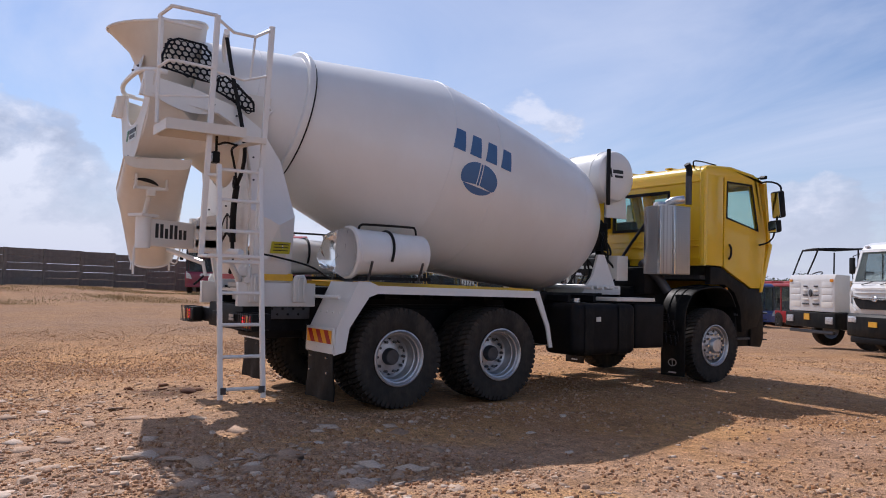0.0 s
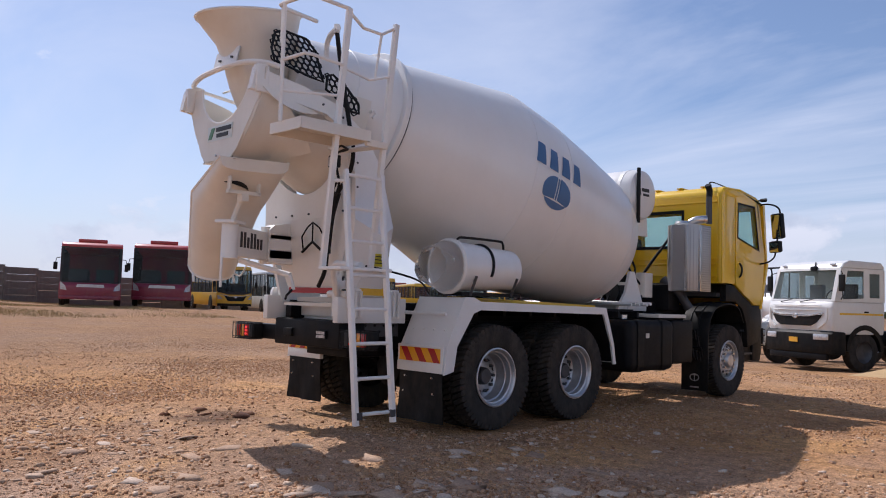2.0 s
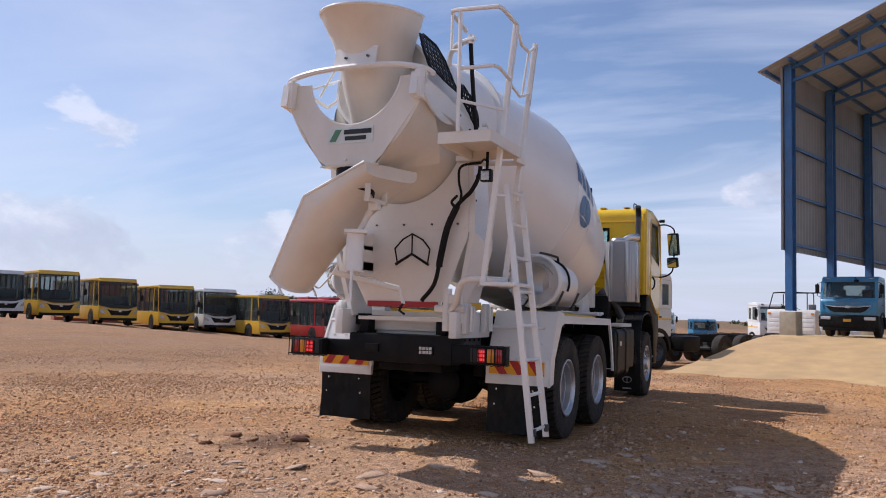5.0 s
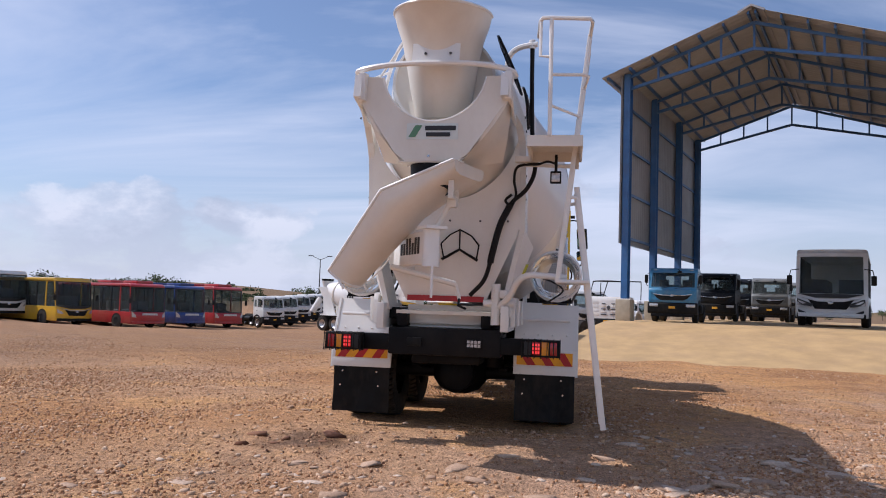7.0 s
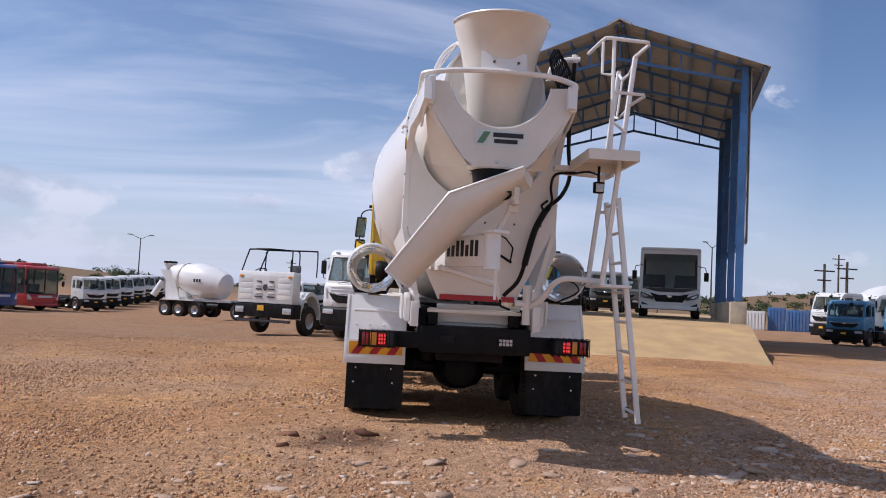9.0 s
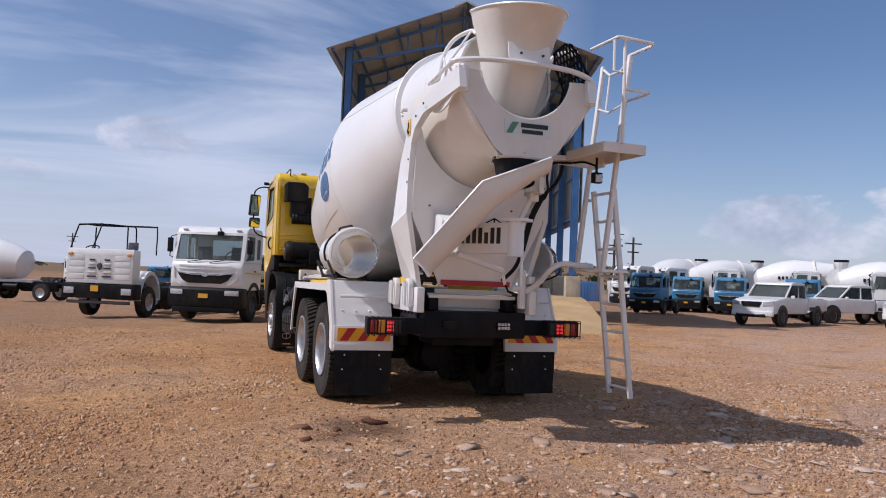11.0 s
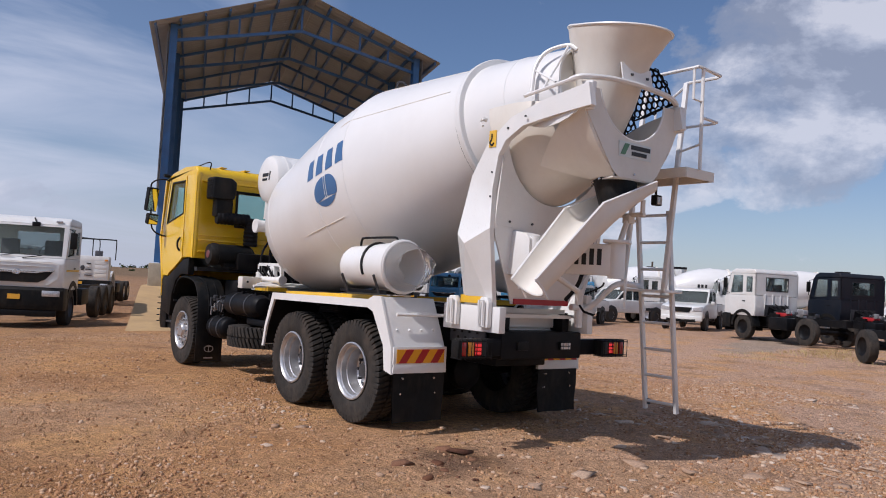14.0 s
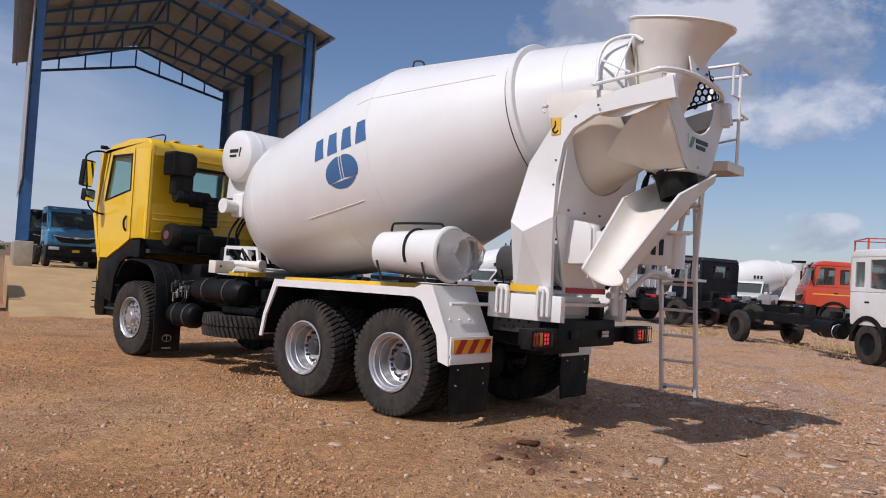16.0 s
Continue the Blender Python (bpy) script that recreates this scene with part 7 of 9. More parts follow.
def truck_cab(b, skin, cab_h=2.92, w=1.12, dark=PLASTIC, band=False):
    """A flat-nosed cab with its nose at y = 0."""
    sill, head = 1.84, cab_h - 0.20
    s = Shape()
    s.prism([(0.06, 0.98), (1.92, 0.98), (1.96, 1.3), (1.96, sill), (0.10, sill), (0.02, 1.70), (0.0, 1.2)], "x", -w, w, bevel=0.045, seg=3)
    body = part("cab_shell", s, skin, b)
    s = Shape()
    s.prism([(0.38, head), (0.50, cab_h - 0.06), (0.72, cab_h + 0.02), (1.85, cab_h), (1.96, cab_h - 0.12), (1.96, head)], "x", -w, w, bevel=0.05, seg=3)
    part("cab_roof", s, skin, b)
    ya = lambda z: 0.10 + 0.28 * (z - sill) / (head - sill)
    z0, z1 = sill, head
    s = frame_quad([(-w, ya(z0), z0), (w, ya(z0), z0), (w, ya(z1), z1), (-w, ya(z1), z1)], [(-w + 0.10, ya(z0 + 0.05), z0 + 0.05), (w - 0.10, ya(z0 + 0.05), z0 + 0.05), (w - 0.13, ya(z1 - 0.05), z1 - 0.05), (-w + 0.13, ya(z1 - 0.05), z1 - 0.05)], (0, 0.06, 0))
    part("screen_frame", s, skin, b)
    glazed(b, "windscreen", [(-w + 0.10, ya(z0) + 0.02, z0 + 0.04), (w - 0.10, ya(z0) + 0.02, z0 + 0.04), (w - 0.13, ya(z1) + 0.02, z1 - 0.04), (-w + 0.13, ya(z1) + 0.02, z1 - 0.04)], (0, 0.02, 0))
    s = Shape()
    s.box((0, 0.48, sill - 0.02), (2 * w - 0.2, 0.5, 0.20), bevel=0.04)
    part("dashboard", s, CABIN, b)
    for x in (-0.55, 0.55):
        s = Shape()
        s.box((x, 1.35, 2.02), (0.46, 0.14, 0.62), bevel=0.04)
        part("seat", s, CLOTH, b)
    s = Shape()
    s.tube([Vector((0.55, 0.78, 2.02)) + Vector((0.22 * math.cos(u), 0.10 * math.sin(u), 0.17 * math.sin(u))) for u in (2 * math.pi * k / 16 for k in range(16))], 0.016, 5, loop=True)
    part("steering_wheel", s, CABIN, b)
    for x in (-0.6, 0.1):
        s = Shape()
        s.tube([(x, ya(z0) - 0.04, z0 - 0.03), (x + 0.45, ya(z0) - 0.04, z0 + 0.05)], 0.012, 5)
        part("wiper", s, HOSE, b)
    s = Shape()
    s.prism([(-0.86, 1.47), (0.86, 1.47), (0.70, 1.27), (0.52, 1.18), (-0.52, 1.18), (-0.70, 1.27)], "y", -0.022, 0.03)
    part("grille", s, dark, b)
    s = Shape()
    s.prism([(-0.90, 1.53), (-0.45, 1.46), (0.45, 1.46), (0.90, 1.53), (0.90, 1.495), (0.45, 1.425), (-0.45, 1.425), (-0.90, 1.495)], "y", -0.04, 0.0)
    part("grille_trim", s, CHROME, b)
    for sg in (1, -1):
        s = Shape()
        s.prism([(sg * 0.78, 1.12), (sg * 1.0, 1.30), (sg * 1.03, 1.66), (sg * 0.99, 1.66), (sg * 0.96, 1.33), (sg * 0.72, 1.14)], "y", -0.03, 0.0)
        part("cheek_crease", s, skin, b)
    s = Shape()
    s.box((0.30, 0.36, cab_h - 0.20), (0.20, 0.10, 0.12), bevel=0.03)
    s.tube([(0.30, 0.40, cab_h - 0.16), (0.22, 0.50, cab_h - 0.03)], 0.02, 6)
    part("front_mirror", s, PLASTIC, b)
    for sg in (1, -1):
        s = Shape()
        s.box((sg * 0.85, 0.42, cab_h - 0.10), (0.16, 0.06, 0.05), bevel=0.015)
        part("roof_marker", s, LENS_CLEAR, b)
    s = Shape()
    s.lathe([(-0.035, 0.0), (-0.035, 0.07), (-0.015, 0.09)], Matrix.Translation((0, 0, 1.44)) @ Matrix.Rotation(radians(90), 4, "Z") @ Matrix.Diagonal((1, 1.3, 0.85, 1)), 20)
    part("badge", s, CHROME, b)
    for z in (1.60, 1.72):
        s = Shape()
        s.box((0, -0.002, z), (1.7, 0.03, 0.018), bevel=0.006)
        part("front_crease", s, skin, b)
    s = Shape()
    s.prism([(-0.04, 0.46), (0.50, 0.44), (0.50, 1.04), (0.02, 1.06), (-0.06, 0.98), (-0.06, 0.66)], "x", -w - 0.04, w + 0.04, bevel=0.04)
    bump = part("bumper", s, dark, b)
    s = Shape()
    s.box((0, 0.02, 0.38), (2.0, 0.10, 0.16), bevel=0.02)
    part("under_run_bar", s, BLACK, b)
    s = Shape()
    s.box((0, -0.07, 0.80), (0.30, 0.02, 0.13))
    part("plate", s, PLATE_Y, bump)
    for sg in (1, -1):
        s = Shape()
        s.box((sg * (w - 0.26), -0.055, 0.90), (0.42, 0.05, 0.16), bevel=0.03)
        part("headlamp", s, LENS_CLEAR, bump)
        x = sg * w
        win = [(x, 0.42, sill + 0.06), (x, 1.22, sill + 0.10), (x, 1.22, head - 0.06), (x, 0.62, head - 0.06)]
        s = frame_quad([(x, 0.10, sill), (x, 1.32, sill), (x, 1.32, head), (x, 0.38, head)], win, (-sg * 0.05, 0, 0))
        part("door_frame", s, skin, b)
        glazed(b, "door_window", [(x - sg * 0.02, p[1], p[2]) for p in win], (sg * 0.01, 0, 0))
        win = [(x, 1.42, sill + 0.12), (x, 1.78, sill + 0.12), (x, 1.78, head - 0.12), (x, 1.42, head - 0.12)]
        s = frame_quad([(x, 1.32, sill), (x, 1.96, sill), (x, 1.96, head), (x, 1.32, head)], win, (-sg * 0.05, 0, 0))
        part("quarter_panel", s, skin, b)
        glazed(b, "quarter_window", [(x - sg * 0.02, p[1], p[2]) for p in win], (sg * 0.01, 0, 0))
        s = Shape()
        s.tube([(sg * w, 0.36, cab_h - 0.28), (sg * (w + 0.13), 0.24, cab_h - 0.34), (sg * (w + 0.15), 0.24, 1.98), (sg * w, 0.36, 1.90)], 0.015, 6)
        arm = part("mirror_arm", s, HOSE, b)
        s = Shape()
        s.box((sg * (w + 0.14), 0.22, 2.32), (0.17, 0.09, 0.44), bevel=0.03)
        part("mirror_shell", s, PLASTIC, arm)
        s = Shape()
        s.box((sg * (w + 0.006), 1.30, 1.58), (0.02, 0.16, 0.04), bevel=0.008)
        part("door_handle", s, PLASTIC, b)
        if band:
            s = Shape()
            s.box((sg * (w + 0.004), 1.1, 1.52), (0.006, 1.6, 0.05))
            part("marking_tape", s, STRIPE_YELLOW, b)
        s = Shape()
        arch = [(1.25 + 0.66 * math.cos(radians(180 * k / 12)), 0.56 + 0.68 * math.sin(radians(180 * k / 12))) for k in range(13)]
        arch += [(1.25 + 0.55 * math.cos(radians(180 - 180 * k / 12)), 0.54 + 0.57 * math.sin(radians(180 - 180 * k / 12))) for k in range(13)]
        s.prism(arch, "x", *side(sg * (w - 0.35), sg * (w + 0.02)))
        part("wheel_arch", s, dark, b)
    win = [(-0.55, 1.96, sill + 0.22), (0.55, 1.96, sill + 0.22), (0.55, 1.96, head - 0.16), (-0.55, 1.96, head - 0.16)]
    s = frame_quad([(-w, 1.96, sill), (w, 1.96, sill), (w, 1.96, head), (-w, 1.96, head)], win, (0, -0.05, 0))
    part("rear_wall", s, skin, b)
    s = frame_quad([(p[0] * 1.08, 1.968, p[2] + (0.04 if k > 1 else -0.04)) for k, p in enumerate(win)], [(p[0], 1.968, p[2]) for p in win], (0, -0.03, 0))
    part("rear_window_seal", s, INK, b)
    glazed(b, "rear_window", [(p[0], 1.94, p[2]) for p in win], (0, -0.012, 0))
    for x in (-0.6, -0.2, 0.2, 0.6):
        s = Shape()
        s.box((x, 1.965, 1.6), (0.06, 0.03, 0.6), bevel=0.008)
        part("pressed_rib", s, skin, body)
    bow(b, w, 0.12, 0.9)


def truck_frame(b, long, rear, r=0.52, w=1.12, steel=STEEL, front=True, twin=True):
    for sg in (1, -1):
        s = Shape()
        s.box((sg * 0.42, long / 2 + 0.4, 0.90), (0.09, long - 0.6, 0.26))
        part("frame_rail", s, BLACK, b)
        if front:
            road_wheel(b, sg * (w - 0.16), 1.25, r, 0.28, steel)
        for y in rear:
            road_wheel(b, sg * (w - 0.16), y, r, 0.30, steel)
            if twin:
                road_wheel(b, sg * (w - 0.50), y, r, 0.28, steel)
    for k, y in enumerate((2.4, long * 0.5, long - 0.4)):
        s = Shape()
        s.box((0, y, 0.90), (0.84, 0.10, 0.22))
        part("crossmember", s, BLACK, b)
    s = Shape()
    s.box((0, 1.8, 0.85), (0.8, 1.6, 0.6), bevel=0.08)
    s.box((0, 2.9, 0.85), (0.5, 0.8, 0.45), bevel=0.08)
    part("engine", s, BLACK, b)
    s = Shape()
    s.box((0.85, 3.2, 0.75), (0.5, 1.0, 0.5), bevel=0.08)
    part("fuel_tank", s, BLACK, b)
    s = Shape()
    s.tube([(-0.85, 2.8, 0.8), (-0.85, 3.7, 0.8)], 0.2, 14)
    part("air_reservoir", s, BLACK, b)
    for y in rear:
        s = Shape()
        s.tube([(-w + 0.1, y, r), (w - 0.1, y, r)], 0.09, 10)
        part("axle", s, BLACK, b)


def cab_truck(label, skin, m, long=7.2, rear=(5.0, 6.35), band=False, group="parked trucks", steel=STEEL):
    b = thing("cab_truck", label, "truck", group, m)
    truck_cab(b, skin, band=band)
    truck_frame(b, long, rear, steel=steel, twin=steel is STEEL)
    return b


def bare_back(b, long):
    """What shows behind a chassis cab: gearbox, red bracket, springs, silencer and hoses on the open frame."""
    lumps = random.Random(31)
    s = Shape()
    s.box((0, 2.55, 1.10), (0.95, 0.22, 0.16), bevel=0.02)
    s.box((0.30, 2.80, 1.10), (0.30, 0.40, 0.14), bevel=0.03)
    part("red_bracket", s, V_RED, b)
    s = frame_quad([(-0.62, 1.985, 1.0), (0.62, 1.985, 1.0), (0.62, 1.985, 1.46), (-0.62, 1.985, 1.46)], [(-0.5, 1.985, 1.04), (0.5, 1.985, 1.04), (0.42, 1.985, 1.40), (-0.42, 1.985, 1.40)], (0, -0.03, 0))
    part("tunnel_flange", s, DARK_STEEL, b)
    # flat black sheet: the tunnel's inner shade is put into its colour
    s = Shape()
    s.box((0, 1.975, 1.22), (1.1, 0.012, 0.42))
    part("tunnel_cover", s, BLACK, b, "black sheet in place of the shaded hollow of the engine tunnel")
    for sg in (1, -1):
        s = Shape()
        s.tube([(sg * 0.80, 2.6, 0.72), (sg * 0.80, 3.5, 0.72)], 0.19, 14)
        part("side_tank", s, BLACK, b)
        for y in (2.8, 3.3):
            s = Shape()
            s.tube([Vector((sg * 0.80 + 0.197 * math.cos(u), y, 0.72 + 0.197 * math.sin(u))) for u in (2 * math.pi * k / 18 for k in range(18))], 0.012, 5, loop=True)
            part("tank_strap", s, STEEL, b)
    for k in range(26):
        s = Shape()
        x, y = lumps.uniform(-0.55, 0.55), 2.1 + 1.9 * lumps.random() ** 1.5
        s.box((x, y, lumps.uniform(0.95, 1.25)), (lumps.uniform(0.08, 0.24), lumps.uniform(0.08, 0.3), lumps.uniform(0.08, 0.22)), bevel=0.02)
        part("engine_fitting", s, (BLACK, DARK_STEEL, STEEL)[k % 3], b)
    for k in range(6):
        s = Shape()
        x = -0.40 + 0.16 * k
        s.tube(smooth_path([(x, 1.99, 1.5 - 0.05 * (k % 3)), (x + 0.06, 2.3, 1.32), (x * 0.6, 2.7, 1.12), (x * 0.9, 3.3, 1.06)], 3), 0.02, 5)
        part("hose", s, HOSE, b)
    for sg in (1, -1):
        for k in range(3):
            s = Shape()
            s.box((sg * 0.60, long - 1.2, 0.62 + 0.035 * k), (0.09, 1.3 - 0.3 * k, 0.03))
            part("leaf_spring", s, BLACK, b)
    s = Shape()
    s.box((-0.72, 3.75, 0.78), (0.34, 0.30, 0.22), bevel=0.02)
    part("battery_box", s, V_WHITE, b)


def cowl_truck(m):
    b = thing("cowl_truck", "white half-built truck without cab, bare tubular frame", "truck", "parked trucks", m)
    s = Shape()
    s.prism([(0.0, 0.98), (0.5, 0.98), (0.5, 1.80), (0.04, 1.82), (0.0, 1.7)], "x", -1.1, 1.1, bevel=0.03)
    part("cowl", s, V_WHITE, b)
    for i in range(5):
        for sg in (1, -1):
            s = Shape()
            s.box((sg * 0.25, -0.012, 1.15 + 0.10 * i), (0.30 - 0.03 * i, 0.028, 0.035), bevel=0.006)
            part("grille_slot", s, CREAM if i % 2 else DARK_STEEL, b)
    for sg in (1, -1):
        for i in range(4):
            s = Shape()
            s.box((sg * 0.76, 0.004, 1.14 + 0.15 * i), (0.50, 0.02, 0.125), bevel=0.006)
            part("face_panel", s, CREAM if i == 0 else V_WHITE, b)
        s = Shape()
        s.box((sg * 0.98, -0.015, 1.68), (0.14, 0.03, 0.06), bevel=0.01)
        part("side_lamp", s, LENS_AMBER, b)
        s = Shape()
        arch = [(1.25 + 0.74 * math.cos(radians(180 * k / 12)), 0.58 + 0.74 * math.sin(radians(180 * k / 12))) for k in range(13)]
        arch += [(1.25 + 0.66 * math.cos(radians(180 - 180 * k / 12)), 0.56 + 0.66 * math.sin(radians(180 - 180 * k / 12))) for k in range(13)]
        s.prism(arch, "x", *side(sg * 0.7, sg * 1.12))
        part("mudguard", s, V_WHITE, b)
    s = Shape()
    s.lathe([(-0.035, 0.0), (-0.035, 0.07), (-0.015, 0.09)], Matrix.Translation((0, 0, 1.40)) @ Matrix.Rotation(radians(90), 4, "Z"), 20)
    part("badge", s, DARK_STEEL, b)
    s = Shape()
    s.prism([(-0.06, 0.62), (0.45, 0.60), (0.45, 0.98), (-0.06, 0.96)], "x", -1.2, 1.2, bevel=0.03)
    bump = part("bumper", s, PLASTIC, b)
    s = Shape()
    s.box((-0.1, -0.07, 0.86), (0.26, 0.02, 0.14))
    part("plate", s, PLATE_Y, bump)
    for sg in (1, -1):
        s = Shape()
        s.box((sg * 0.95, -0.06, 0.80), (0.34, 0.05, 0.16), bevel=0.03)
        part("headlamp", s, LENS_CLEAR, bump)
    s = Shape()
    s.box((0, 0.02, 0.50), (2.1, 0.08, 0.10), bevel=0.02)
    part("under_run_bar", s, DARK_STEEL, b)
    frame_tubes = (
        [(-1.06, 0.08, 1.78), (-0.98, 0.34, 2.34), (-0.90, 0.38, 2.40), (-0.30, 0.38, 2.42), (-0.22, 0.36, 2.36), (-0.34, 0.10, 1.80)],
        [(-0.30, 0.38, 2.42), (-0.10, 0.9, 2.43), (0.10, 1.5, 2.43), (1.0, 1.52, 2.43), (1.12, 1.52, 2.36), (1.12, 1.52, 1.72)],
        [(-0.95, 0.38, 2.40), (-0.98, 0.9, 2.43), (-0.98, 1.42, 2.43), (-0.9, 1.5, 2.43), (0.10, 1.5, 2.43)],
        [(0.10, 1.5, 2.43), (0.10, 1.5, 1.72)], [(0.34, 1.5, 2.43), (0.40, 1.5, 2.3), (0.40, 1.5, 1.72)], [(-1.02, 1.5, 2.38), (-1.04, 1.5, 1.72)])
    for line in frame_tubes:
        s = Shape()
        s.tube(smooth_path(line, 4) if len(line) > 2 else line, 0.024, 6)
        part("cab_hoop", s, HOSE, b)
    s = Shape()
    s.box((0.42, 1.30, 1.92), (0.34, 0.06, 0.20), bevel=0.02)
    part("driver_seat", s, CLOTH, b)
    s = Shape()
    s.tube([Vector((-0.62, 0.62, 1.84)) + Vector((0.22 * math.cos(u), 0.12 * math.sin(u), 0.06 * math.sin(u))) for u in (2 * math.pi * k / 16 for k in range(16))], 0.016, 5, loop=True)
    s.tube([(-0.62, 0.62, 1.84), (-0.62, 0.45, 1.6)], 0.02, 6)
    part("steering_wheel", s, HOSE, b)
    # the cowl stands high on its frame
    for o in b.children_recursive:
        if o.type == "MESH":
            for v in o.data.vertices:
                if v.co.z > 0.62:
                    v.co.z = 0.62 + (v.co.z - 0.62) * 1.32
            o.data.update()
    truck_frame(b, 7.4, (5.0, 6.35))
    return b


def drum_truck(label, m, skin=V_WHITE, cab=True):
    b = thing("mixer_truck", label, "truck", "parked mixer trucks", m)
    if cab:
        truck_cab(b, skin)
    truck_frame(b, 8.0, (4.6, 5.95, 7.1) if not cab else (5.2, 6.55))
    am = Matrix.Translation((0, 4.9, 2.45)) @ Matrix.Rotation(radians(90), 4, "Z") @ Matrix.Rotation(-0.17, 4, "Y")
    s = Shape()
    s.lathe([(-2.2, 0.0), (-2.15, 0.5), (-1.9, 0.85), (-1.0, 1.08), (-0.3, 1.16), (0.4, 1.14), (1.5, 0.88), (2.4, 0.62), (2.5, 0.60), (2.4, 0.5)], am, 36)
    d = part("drum", s, DRUM, b)
    s = Shape()
    s.lathe([(1.42, 0.9), (1.42, 0.95), (1.52, 0.95), (1.52, 0.88)], am, 36)
    part("roller_track", s, CREAM, d)
    for sg in (1, -1):
        s = Shape()
        s.prism([(6.2, 1.1), (7.4, 1.1), (7.5, 2.4), (8.0, 3.1), (7.2, 3.1), (6.7, 2.4)], "x", *side(sg * 0.62, sg * 0.70))
        part("pedestal_plate", s, V_WHITE, b)
        s = Shape()
        for k in range(3):
            s.prism([(4.2 + 0.22 * k, 2.35), (4.34 + 0.22 * k, 2.35), (4.34 + 0.22 * k, 2.55), (4.2 + 0.22 * k, 2.55)], "x", *side(sg * 1.155, sg * 1.165))
        part("print_bar", s, INK, b)
    s = Shape()
    s.ring_loft([oval(0, 7.75, 3.55, 0.45, 0.42, 0.42), oval(0, 7.7, 3.1, 0.32, 0.3, 0.3), oval(0, 7.6, 2.6, 0.25, 0.2, 0.2)], caps=False)
    part("feed_hopper", s, V_WHITE, b)
    s = Shape()
    s.ring_loft([oval(0, 7.75, 3.57, 0.46, 0.43, 0.43), oval(0, 7.75, 3.70, 0.46, 0.43, 0.43)], caps=True)
    part("hopper_cover", s, PLASTIC, b)
    s = Shape()
    for x in (0.95, 1.25):
        s.tube([(x, 7.7, 0.9), (x, 7.6, 3.5)], 0.03, 6)
    for k in range(9):
        s.tube([(0.95, 7.68, 1.0 + 0.28 * k), (1.25, 7.68, 1.0 + 0.28 * k)], 0.02, 6)
    part("ladder", s, V_WHITE, b)
    s = Shape()
    s.tube([(-0.5, 7.9, 2.3), (-0.9, 8.3, 1.3)], 0.22, 12)
    part("discharge_chute", s, V_WHITE, b)
    for sg in (1, -1):
        s = Shape()
        s.box((sg * 0.95, 5.9, 1.12), (0.6, 2.6, 0.06))
        part("mudguard", s, V_WHITE, b)
    s = Shape()
    s.box((0, 5.0, 1.15), (0.95, 5.6, 0.16))
    part("subframe", s, V_WHITE, b)
    return b


